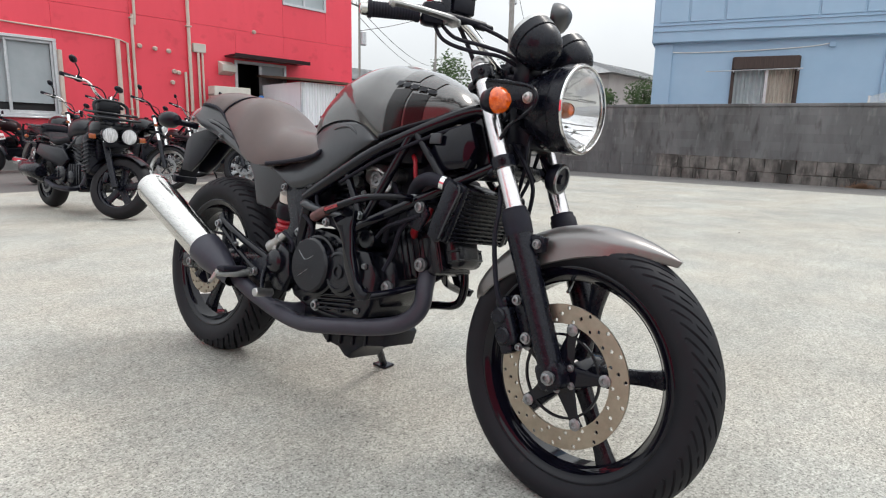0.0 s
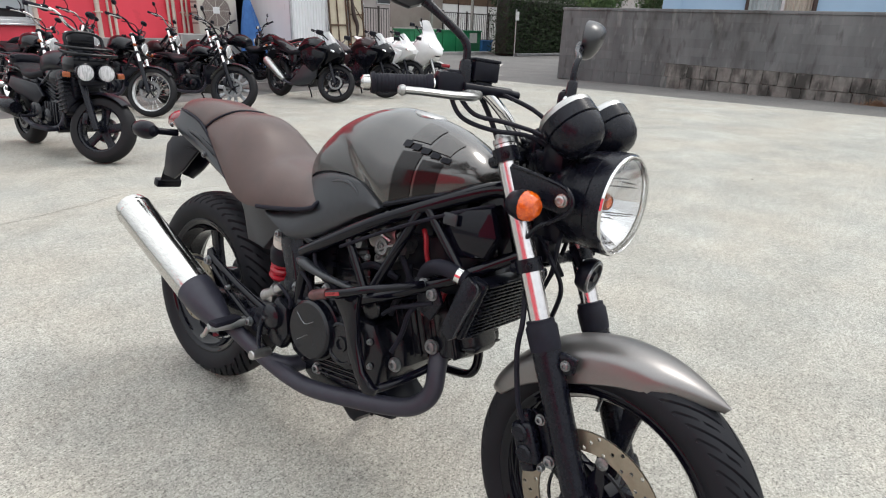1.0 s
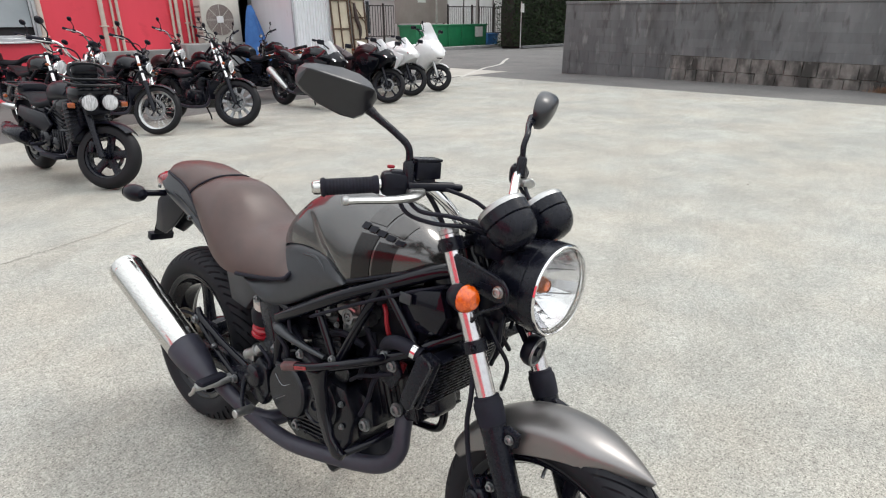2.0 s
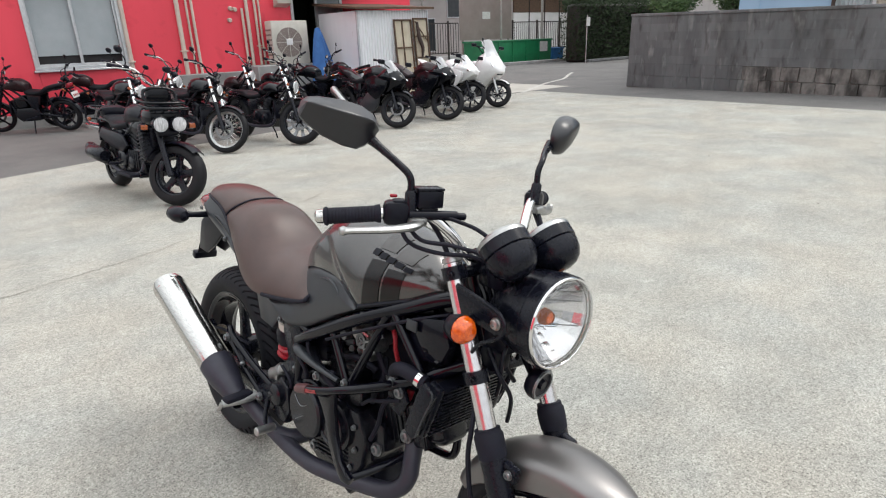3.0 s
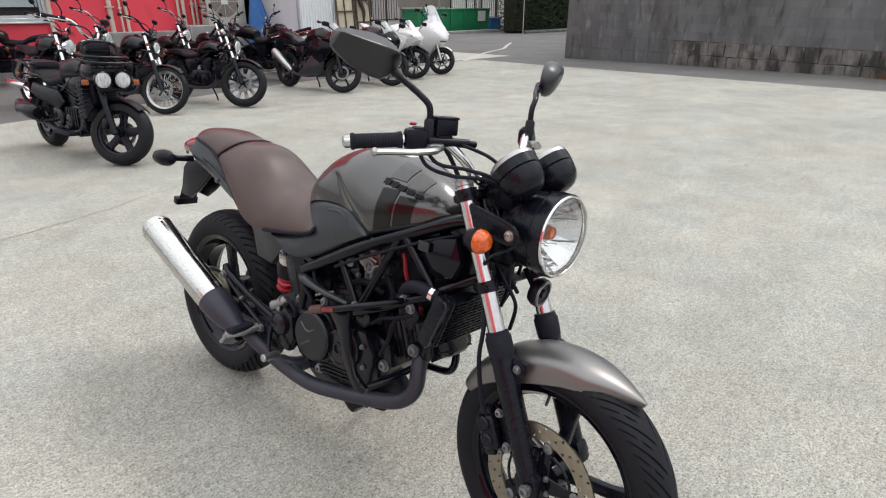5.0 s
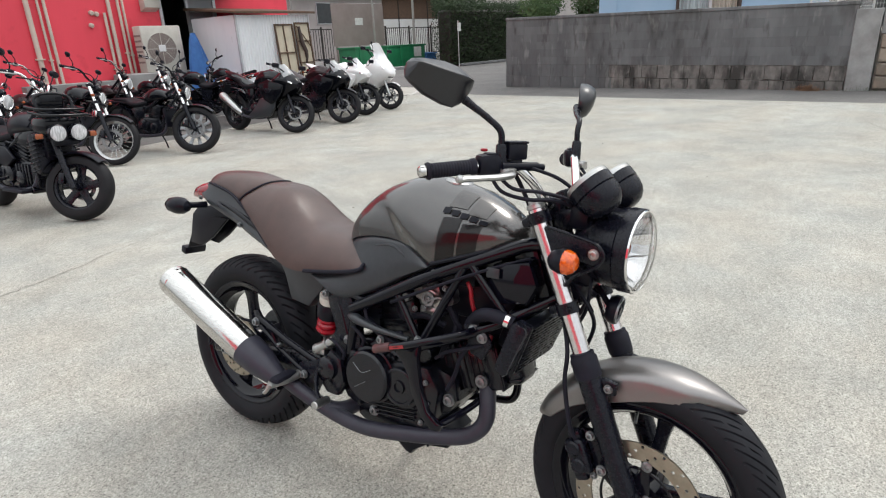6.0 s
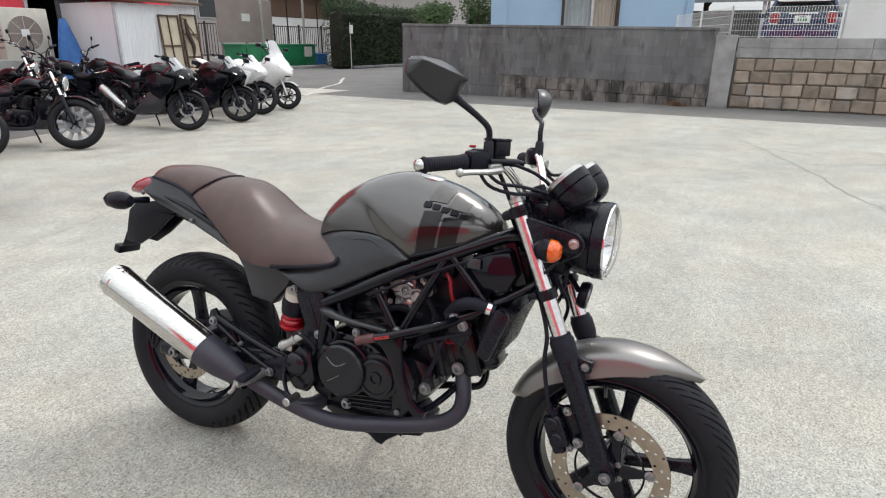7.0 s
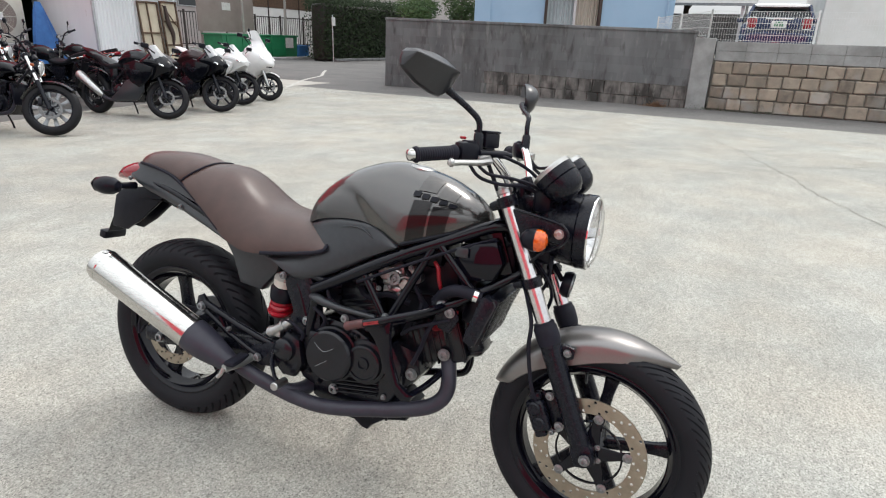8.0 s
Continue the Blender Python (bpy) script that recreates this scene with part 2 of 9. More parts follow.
M["redlens"] = mat("red_lens", (0.27, 0.008, 0.02), (0.2, 0.006, 0.014), rough=0.12, scale=60, coat=0.6)
M["amber_dim"] = mat("aged_amber_lens", (0.34, 0.085, 0.02), (0.24, 0.05, 0.012), rough=0.2, scale=90, coat=0.4)
# opaque pale lens colour holds the bright sky reflection of the lamp glass
M["lampglass"] = mat("sky_white_fluted_glass", (0.72, 0.73, 0.75), (0.42, 0.43, 0.45), rough=0.12, scale=26, detail=3, lo=0.4, hi=0.6, coat=0.7, stretch=(1, 3, 0.5), bump=0.2, bscale=220)
M["smoke"] = mat("smoked_lens", (0.02, 0.019, 0.018), rough=0.15, scale=60, coat=0.4)
M["white"] = mat("white_paint", (0.75, 0.75, 0.75), (0.68, 0.68, 0.69), rough=0.25, scale=8, coat=0.3)
M["redpaint"] = mat("dark_red_paint", (0.26, 0.012, 0.016), (0.2, 0.01, 0.013), rough=0.22, scale=12, coat=0.4)
M["maroon"] = mat("maroon_paint", (0.02, 0.0055, 0.008), (0.014, 0.0045, 0.006), rough=0.3, spec=0.3, scale=12)
M["gold"] = mat("gold_fork", (0.5, 0.34, 0.12), rough=0.25, metal=1.0, scale=30)
M["screen"] = glass("clear_screen", (0.95, 0.97, 1.0), 0.3, 1.45)
M["screen"].node_tree.nodes["Principled BSDF"].inputs["Transmission Weight"].default_value = 0.84
M["lens"] = glass("headlight_glass", (1, 1, 1), 0.0, 1.45)
M["reflector"] = mat("headlight_reflector", (0.7, 0.7, 0.71), (0.62, 0.62, 0.63), rough=0.09, metal=1.0, scale=20, rvar=0.03)
M["housing"] = mat("satin_black_moulding", (0.005, 0.0055, 0.0087), (0.008, 0.0086, 0.013), spec=0.7, rough=0.34, scale=60, bump=0.08, bscale=1100)
M["drygrass"] = mat("dry_grass", (0.3, 0.17, 0.1), (0.2, 0.11, 0.06), rough=0.9, scale=20)
M["mirror"] = mat("mirror_glass", (0.9, 0.9, 0.9), (0.9, 0.9, 0.9), rough=0.01, metal=1.0, rvar=0)
# site
M["redwall"] = mat("red_painted_siding", (0.84, 0.068, 0.105), (0.78, 0.058, 0.09), rough=0.45, scale=1.2, bump=0.08, bscale=120, stretch=(1, 1, 0.25), spots=[((0.68, 0.046, 0.072), 3.5, 0.58, 0.78)], place=True)
M["concrete"] = ground_concrete()
M["asphalt"] = mat("worn_asphalt", (0.13, 0.125, 0.12), (0.095, 0.092, 0.09), rough=0.9, scale=0.8, detail=8, bump=0.5, bscale=140, spots=[((0.2, 0.19, 0.18), 110, 0.58, 0.7)])
M["apron"] = mat("pale_concrete_apron", (0.42, 0.4, 0.36), (0.34, 0.325, 0.29), rough=0.9, scale=1.5, bump=0.4, bscale=150)
M["block"] = mat("weathered_block", (0.175, 0.177, 0.181), (0.092, 0.094, 0.097), rough=0.92, scale=1.3, detail=10, lo=0.3, hi=0.7, bump=0.6, bscale=90, rand=0.1, stretch=(1, 1, 0.3), spots=[((0.06, 0.058, 0.055), 1.5, 0.54, 0.68), ((0.21, 0.212, 0.21), 7.5, 0.6, 0.8), ((0.055, 0.053, 0.051), 6.5, 0.58, 0.78), ((0.23, 0.23, 0.226), 3.0, 0.64, 0.76)], place=True, spotstretch=(1, 1, 0.32))
M["oldstone"] = mat("dark_old_stone", (0.215, 0.198, 0.185), (0.12, 0.111, 0.104), rough=0.92, scale=4, detail=10, bump=0.7, bscale=60, rand=0.12, spots=[((0.045, 0.042, 0.039), 3.2, 0.44, 0.6), ((0.27, 0.25, 0.23), 9, 0.6, 0.78)], place=True, spotstretch=(1, 1, 0.42))
M["stone"] = mat("tan_stone", (0.31, 0.255, 0.2), (0.225, 0.19, 0.155), rough=0.9, scale=5, bump=0.6, bscale=70, rand=0.3, spots=[((0.13, 0.115, 0.098), 4, 0.58, 0.76), ((0.3, 0.285, 0.265), 2.2, 0.55, 0.75)], place=True)
M["mortar"] = mat("grey_mortar", (0.19, 0.175, 0.155), (0.12, 0.11, 0.098), rough=0.95, scale=9, bump=0.5, bscale=90, place=True)
M["cap"] = mat("grey_concrete_coping", (0.32, 0.322, 0.318), (0.215, 0.215, 0.21), rough=0.9, scale=2.5, bump=0.4, bscale=90, rand=0.1, place=True)
M["bluewall"] = mat("blue_painted_render", (0.325, 0.465, 0.62), (0.295, 0.43, 0.585), rough=0.7, scale=1.0, bump=0.2, bscale=90, spots=[((0.3, 0.43, 0.58), 0.9, 0.58, 0.75)])
M["shed"] = mat("white_corrugated_sheet", (0.84, 0.85, 0.88), (0.76, 0.77, 0.8), rough=0.5, scale=1.5, stretch=(1, 1, 0.2), spots=[((0.42, 0.36, 0.3), 3, 0.68, 0.82)])
M["beige"] = mat("beige_pvc_pipe", (0.62, 0.53, 0.46), (0.52, 0.44, 0.38), rough=0.45, scale=4)
M["acmetal"] = mat("ivory_sheet_metal", (0.56, 0.54, 0.49), (0.48, 0.46, 0.41), rough=0.45, scale=4)
M["frame_alu"] = mat("window_aluminium", (0.62, 0.63, 0.65), (0.52, 0.53, 0.55), rough=0.35, metal=0.6, scale=10)
M["blind"] = mat("grey_roller_blind", (0.42, 0.46, 0.48), (0.36, 0.4, 0.42), rough=0.75, scale=2)
M["dark"] = mat("dark_interior", (0.02, 0.02, 0.022), (0.03, 0.03, 0.032), rough=0.8, scale=3)
M["pane"] = mat("window_pane", (0.03, 0.035, 0.04), (0.04, 0.045, 0.05), rough=0.06, scale=3, rvar=0.02)
M["curtain"] = mat("cream_curtain", (0.52, 0.47, 0.41), (0.4, 0.35, 0.3), rough=0.85, scale=6, stretch=(8, 8, 0.3))
M["brownwood"] = mat("brown_timber", (0.055, 0.033, 0.028), (0.038, 0.024, 0.02), rough=0.65, scale=5, stretch=(6, 6, 0.6))
M["rust"] = mat("rusty_steel", (0.13, 0.075, 0.045), (0.07, 0.045, 0.03), rough=0.8, scale=12, bump=0.3, bscale=150)
M["cream"] = mat("cream_board", (0.6, 0.54, 0.42), (0.5, 0.44, 0.33), rough=0.8, scale=4)
M["tarp"] = mat("blue_tarpaulin", (0.045, 0.17, 0.46), (0.03, 0.12, 0.36), rough=0.45, scale=6, bump=0.3, bscale=12)
M["green"] = mat("green_painted_steel", (0.012, 0.19, 0.075), (0.01, 0.15, 0.06), rough=0.45, scale=3)
M["brownpanel"] = mat("taupe_sheet", (0.26, 0.215, 0.2), (0.22, 0.18, 0.165), rough=0.6, scale=1.5)
M["pink"] = mat("pinkish_house_wall", (0.42, 0.385, 0.375), (0.36, 0.33, 0.32), rough=0.8, scale=1)
M["tile"] = mat("grey_roof_tile", (0.3, 0.305, 0.31), (0.2, 0.205, 0.21), rough=0.55, scale=6, bump=0.3, bscale=30)
M["fence"] = mat("dark_brown_fence", (0.03, 0.022, 0.02), rough=0.5, scale=5)
M["whitefence"] = mat("white_mesh_fence", (0.72, 0.73, 0.72), (0.62, 0.63, 0.62), rough=0.5, scale=6)
M["leaf_dark"] = mat("dark_hedge_leaf", (0.02, 0.036, 0.016), (0.034, 0.055, 0.022), rough=0.8, spec=0.2, scale=2.5, rand=0.2)
M["leaf"] = mat("leaf", (0.035, 0.07, 0.022), (0.06, 0.1, 0.03), rough=0.75, spec=0.25, scale=2.5, rand=0.2)
M["bark"] = mat("bark", (0.09, 0.07, 0.055), (0.05, 0.04, 0.032), rough=0.9, scale=9, bump=0.6, bscale=50)
M["pole"] = mat("concrete_pole", (0.34, 0.33, 0.31), (0.27, 0.26, 0.245), rough=0.85, scale=4)
M["paintline"] = mat("worn_white_road_paint", (0.55, 0.54, 0.5), (0.3, 0.29, 0.27), rough=0.85, scale=14)
M["crack"] = mat("crack_shadow", (0.12, 0.11, 0.095), (0.2, 0.185, 0.16), rough=0.95, scale=6)
M["carblue"] = mat("dark_blue_car_paint", (0.014, 0.028, 0.08), rough=0.15, coat=0.6, scale=30)
M["carglass"] = mat("dark_car_glass", (0.015, 0.02, 0.022), rough=0.05, scale=5, rvar=0.02)
M["plate"] = mat("white_plate", (0.7, 0.7, 0.7), rough=0.4, scale=20)
M["whitewall"] = mat("white_render", (0.7, 0.7, 0.69), (0.62, 0.62, 0.6), rough=0.7, scale=1.2, bump=0.1, bscale=80)
M["bluebin"] = mat("blue_plastic", (0.03, 0.16, 0.42), rough=0.5, scale=4)
M["label"] = mat("pale_notice", (0.62, 0.62, 0.6), rough=0.6, scale=10)
M["redlabel"] = mat("red_decal", (0.3, 0.02, 0.025), rough=0.3, scale=40)


# ---- mesh helpers: every shape is a pair (vertices, faces) ----
def join(*gs):
    v, f = [], []
    for g in gs:
        k = len(v)
        v += g[0]
        f += [tuple(i + k for i in q) for q in g[1]]
    return v, f


def moved(g, m):
    if isinstance(g, Pair):
        return Pair((moved(g[0], m), moved(g[1], m)))
    return [tuple(m @ Vector(p)) for p in g[0]], g[1]


def mirrored(g):
    return [(p[0], -p[1], p[2]) for p in g[0]], [tuple(reversed(q)) for q in g[1]]


class Pair(tuple):
    """A right-hand shape and its mirror image, which become two parts."""


def both(g):
    return Pair((g, mirrored(g)))


def from_bm(bm):
    bm.verts.index_update()
    g = [tuple(v.co) for v in bm.verts], [tuple(v.index for v in f.verts) for f in bm.faces]
    bm.free()
    return g


def box(c, s, bevel=0.0, m=None, seg=2):
    bm = bmesh.new()
    bmesh.ops.create_cube(bm, size=1.0)
    for v in bm.verts:
        v.co = Vector((v.co.x * s[0], v.co.y * s[1], v.co.z * s[2]))
    if bevel:
        bmesh.ops.bevel(bm, geom=list(bm.edges), offset=min(bevel, 0.45 * min(s)), segments=seg, profile=0.5, affect="EDGES")
    g = from_bm(bm)
    if m is not None:
        g = moved(g, m)
    return [(p[0] + c[0], p[1] + c[1], p[2] + c[2]) for p in g[0]], g[1]


def slab(lo, hi, bevel=0.0, seg=1):
    return box([(a + b) / 2 for a, b in zip(lo, hi)], [b - a for a, b in zip(lo, hi)], bevel, None, seg)


def prism(poly, y0, y1, bevel=0.0, seg=2):
    """A polygon in x and z, given thickness along y."""
    bm = bmesh.new()
    vs = [bm.verts.new((x, y0, z)) for x, z in poly]
    f = bm.faces.new(vs)
    r = bmesh.ops.extrude_face_region(bm, geom=[f])
    for v in r["geom"]:
        if isinstance(v, bmesh.types.BMVert):
            v.co.y = y1
    bmesh.ops.recalc_face_normals(bm, faces=list(bm.faces))
    if bevel:
        edges = [e for e in bm.edges if abs(e.verts[0].co.y - e.verts[1].co.y) < 1e-6]
        bmesh.ops.bevel(bm, geom=edges, offset=bevel, segments=seg, profile=0.5, affect="EDGES")
    return from_bm(bm)


def spline(pts, k=5):
    """Catmull-Rom through the points (tuples of any length)."""
    if k < 2 or len(pts) < 3:
        return [tuple(p) for p in pts]
    out = []
    n = len(pts)
    for i in range(n - 1):
        p0, p1, p2, p3 = pts[max(i - 1, 0)], pts[i], pts[i + 1], pts[min(i + 2, n - 1)]
        for j in range(k):
            t = j / k
            out.append(tuple(0.5 * (2 * b + (c - a) * t + (2 * a - 5 * b + 4 * c - d) * t * t + (3 * b - a - 3 * c + d) * t ** 3) for a, b, c, d in zip(p0, p1, p2, p3)))
    out.append(tuple(pts[-1]))
    return out


def curve1(table, x):
    """Smooth value between (x, value) pairs."""
    if x <= table[0][0]:
        return table[0][1]
    for i in range(len(table) - 1):
        if x <= table[i + 1][0]:
            p = [table[max(i - 1, 0)], table[i], table[i + 1], table[min(i + 2, len(table) - 1)]]
            h = p[2][0] - p[1][0]
            t = (x - p[1][0]) / h
            m1 = (p[2][1] - p[0][1]) / max(p[2][0] - p[0][0], 1e-6) * h
            m2 = (p[3][1] - p[1][1]) / max(p[3][0] - p[1][0], 1e-6) * h
            return (2 * t ** 3 - 3 * t * t + 1) * p[1][1] + (t ** 3 - 2 * t * t + t) * m1 + (3 * t * t - 2 * t ** 3) * p[2][1] + (t ** 3 - t * t) * m2
    return table[-1][1]


def loft(rings, closed=True, caps=True):
    v, f = [], []
    n = len(rings[0])
    for r in rings:
        v += [tuple(p) for p in r]
    for i in range(len(rings) - 1):
        for j in range(n if closed else n - 1):
            a, b = i * n + j, i * n + (j + 1) % n
            f.append((a, b, b + n, a + n))
    if caps and closed:
        f.append(tuple(reversed(range(n))))
        f.append(tuple(range((len(rings) - 1) * n, len(rings) * n)))
    return v, f


def tube(pts, r, n=10, k=5, cap=True, flat=1.0):
    """A round bar along the points; r may be one radius or one for each point."""
    rs = r if isinstance(r, (list, tuple)) else [r] * len(pts)
    q = spline([(*p, a) for p, a in zip(pts, rs)], k)
    P = [Vector(a[:3]) for a in q]
    rings = []
    up = None
    for i, p in enumerate(P):
        d = (P[min(i + 1, len(P) - 1)] - P[max(i - 1, 0)])
        d = d.normalized() if d.length > 1e-9 else Vector((1, 0, 0))
        if up is None:
            up = d.orthogonal().normalized() if abs(d.y) > 0.9 else d.cross(Vector((0, 1, 0))).normalized()
        up = (up - d * up.dot(d)).normalized()
        side = d.cross(up)
        a = abs(q[i][3])
        rings.append([p + (up * math.cos(w) * flat + side * math.sin(w)) * a for w in (2 * math.pi * j / n for j in range(n))])
    return loft(rings, True, cap)


def basis(origin, axis, ref=(0, 0, 1)):
    """A frame whose z runs along axis and whose x lies near ref."""
    z = Vector(axis).normalized()
    x = Vector(ref)
    if abs(x.normalized().dot(z)) > 0.95:
        x = Vector((1, 0, 0))
    x = (x - z * x.dot(z)).normalized()
    y = z.cross(x)
    m = Matrix((x, y, z)).transposed().to_4x4()
    m.translation = Vector(origin)
    return m


def lathe(profile, origin, axis, n=32, caps=True, ref=(0, 0, 1)):
    """Rings of (distance along axis, radius)."""
    m = basis(origin, axis, ref)
    rings = [[m @ Vector((r * math.cos(2 * math.pi * j / n), r * math.sin(2 * math.pi * j / n), a)) for j in range(n)] for a, r in profile]
    return loft(rings, True, caps)


def cyl(a, b, r, n=16, bevel=0.0):
    d = (Vector(b) - Vector(a))
    h = d.length
    pr = [(0, r), (h, r)] if not bevel else [(0, r - bevel), (bevel, r), (h - bevel, r), (h, r - bevel)]
    return lathe(pr, a, d, n)


def bolt(c, axis, r=0.008, h=0.007):
    g = lathe([(0, r * 1.35), (h * 0.3, r * 1.35), (h * 0.3, r), (h * 0.9, r), (h, r * 0.85), (h, r * 0.5), (h * 0.55, r * 0.45)], c, axis, 12)
    return g


def part(name, g, material, parent=None, label="", smooth=38, m=None):
    """One mesh object under a thing or a part; a Pair gives two."""
    if isinstance(g, Pair):
        part(name, g[1], material, parent, label, smooth, m)
        return part(name, g[0], material, parent, label, smooth, m)
    me = bpy.data.meshes.new(name)
    v, f = g if m is None else moved(g, m)
    me.from_pydata([tuple(p) for p in v], [], f)
    bm = bmesh.new()
    bm.from_mesh(me)
    bmesh.ops.recalc_face_normals(bm, faces=list(bm.faces))
    bm.to_mesh(me)
    bm.free()
    me.materials.append(M[material] if isinstance(material, str) else material)
    if smooth:
        me.polygons.foreach_set("use_smooth", [True] * len(me.polygons))
        me.set_sharp_from_angle(angle=radians(smooth))
    ob = new(name, me)
    if parent is not None:
        ob.parent = parent
    if label:
        ob["label"] = label
    return ob


def thing(name, label, category, m=None, group="", kind=""):
    ob = new(name)
    ob.empty_display_size = 0.1
    if m is not None:
        ob.matrix_world = m
    return tagged(ob, label, category, group, kind)

# ---- the yard: x runs along the red shop, y towards it ----
FACADE, WALLX, EDGE_X, EDGE_Y = 14.4, 14.4, 12.15, 10.0


def structure(name, g, material, label, category="", smooth=30):
    ob = part(name, g, material, None, "", smooth)
    return tagged(ob, label, category or name, kind="structure")


def sheet(lo, hi, z, step):
    nx, ny = max(1, int((hi[0] - lo[0]) / step)), max(1, int((hi[1] - lo[1]) / step))
    v = [(lo[0] + (hi[0] - lo[0]) * i / nx, lo[1] + (hi[1] - lo[1]) * j / ny, z) for j in range(ny + 1) for i in range(nx + 1)]
    f = [(j * (nx + 1) + i, j * (nx + 1) + i + 1, (j + 1) * (nx + 1) + i + 1, (j + 1) * (nx + 1) + i) for j in range(ny) for i in range(nx)]
    return v, f


structure("ground", sheet((-900, -900), (900, 900), -0.012, 300), "asphalt", "worn dark asphalt ground running to the horizon", "ground")
yard = [(-9.0, -16.0), (EDGE_X + 0.1, -16.0), (EDGE_X - 0.05, 0.0), (EDGE_X, 8.5), (EDGE_X + 0.1, 10.9), (6.0, 9.9), (1.5, 8.95), (-1.0, 8.15), (-9.0, 5.6)]
structure("pavement", ([(x, y, 0.0) for x, y in yard] + [(x, y, -0.3) for x, y in yard], [tuple(range(len(yard)))] + [(i, (i + 1) % len(yard), len(yard) + (i + 1) % len(yard), len(yard) + i) for i in range(len(yard))]), "concrete", "pale weathered concrete yard with fine aggregate", "pavement")
structure("apron", slab((11.6, 11.0, -0.1), (13.9, 13.2, -0.006)), "apron", "pale concrete patch beside the asphalt lane", "pavement")


def ribbon(name, pts, w, z, material, label, category, jitter=0.0):
    """A thin flat strip along points on the ground."""
    rnd = random.Random(len(pts) * 7 + int(w * 1e4))
    q = spline([(x, y) for x, y in pts], 6)
    if jitter:
        q = [(x + rnd.uniform(-jitter, jitter), y + rnd.uniform(-jitter, jitter)) for x, y in q]
    v, f = [], []
    for i, (x, y) in enumerate(q):
        a, b = q[max(i - 1, 0)], q[min(i + 1, len(q) - 1)]
        dx, dy = b[0] - a[0], b[1] - a[1]
        h = math.hypot(dx, dy) or 1.0
        ww = w * (rnd.uniform(0.4, 1.3) if jitter else 1.0) / 2
        v += [(x - dy / h * ww, y + dx / h * ww, z), (x + dy / h * ww, y - dx / h * ww, z)]
        if i:
            f.append((2 * i - 2, 2 * i - 1, 2 * i + 1, 2 * i))
    return structure(name, (v, f), material, label, category)


ribbon("road_marking", [(11.7, 10.75), (14.2, 12.2), (16.02, 12.99), (17.5, 14.0), (18.85, 14.9)], 0.11, -0.004, "paintline", "worn white painted line on the asphalt", "road marking")
ribbon("road_marking", [(5.0, 11.6), (6.4, 12.0), (7.6, 12.1)], 0.09, -0.006, "paintline", "worn white parking line on the asphalt", "road marking")
ribbon("crack", [(10.0, 0.9), (9.2, 0.6), (8.68, 0.33), (7.9, 0.1), (6.84, -0.27), (6.2, -0.4), (5.68, -0.63), (4.6, -1.0)], 0.008, 0.003, "crack", "thin crack in the concrete yard", "crack", 0.03)
ribbon("crack", [(7.6, 0.05), (7.9, -0.7), (8.8, -1.6)], 0.01, 0.003, "crack", "thin branching crack in the concrete yard", "crack", 0.03)
ribbon("crack", [(0.2, 4.2), (0.79, 4.34), (1.09, 4.41), (1.76, 4.67), (2.4, 4.85), (3.4, 5.3)], 0.006, 0.003, "crack", "thin crack in the concrete yard", "crack", 0.03)

# ---- red shop ----
shop = thing("red_shop", "two-storey shop building with red painted siding", "building", kind="structure")
WX0, WX1, WZ0, WZ1 = 1.86, 3.46, 1.12, 2.55      # shop window
DX0, DX1, DZ1 = 7.4, 8.75, 2.55                  # doorway
UX0, UX1, UZ0, UZ1 = 8.75, 10.1, 4.15, 5.3       # upper window
TOPZ, XL, XR = 6.8, -0.2, 11.0


def siding(x0, x1, z0, z1):
    return slab((x0 + 0.0012, FACADE, z0 + 0.0012), (x1 - 0.0012, FACADE + 0.15, z1 - 0.0012), 0.004)


cols = [(XL, 0.0), (0.0, WX0), (WX0, WX1), (WX1, 4.95), (4.95, DX0), (DX0, DX1), (DX1, XR)]
for x0, x1 in cols:
    if x0 == WX0:
        spans = [(0.25, WZ0), (WZ1, 3.33)]
    elif x0 == DX0:
        spans = [(DZ1, 3.33)]
    else:
        spans = [(0.25, 3.33)]
    for z0, z1 in spans:
        part("siding_panel", siding(x0, x1, z0, z1), "redwall", shop)
for x0, x1 in [(XL, 0.0), (0.0, 2.6), (2.6, 4.95), (4.95, UX0)]:
    part("siding_panel", siding(x0, x1, 3.332, TOPZ), "redwall", shop)
for z0, z1 in [(3.332, UZ0), (UZ1, TOPZ)]:
    part("siding_panel", siding(UX0, UX1, z0, z1), "redwall", shop)
part("siding_panel", siding(UX1, XR, 3.332, TOPZ), "redwall", shop)
part("joint_backing", slab((XL, FACADE + 0.05, 3.27), (XR - 0.01, FACADE + 0.14, 3.39)), "redwall", shop)
part("plinth", join(slab((XL, FACADE - 0.03, -0.1), (DX0, FACADE + 0.15, 0.25), 0.01), slab((DX1, FACADE - 0.03, -0.1), (XR, FACADE + 0.15, 0.25), 0.01)), "cap", shop, "grey concrete plinth")
part("side_wall", slab((XR - 0.15, FACADE + 0.15, 0), (XR, FACADE + 9, TOPZ)), "redwall", shop)
part("rear_wall", join(slab((XL, FACADE + 8.85, 0), (XR - 0.15, FACADE + 9, TOPZ)), slab((XL, FACADE + 0.15, 0), (XL + 0.15, FACADE + 8.85, TOPZ))), "redwall", shop)
part("roof", slab((XL - 0.1, FACADE - 0.12, TOPZ), (XR + 0.12, FACADE + 9.1, TOPZ + 0.18), 0.03), "cap", shop, "flat grey roof slab")
part("floor_slab", slab((XL + 0.2, FACADE + 0.15, 3.2), (XR - 0.2, FACADE + 8.8, 3.3)), "dark", shop)
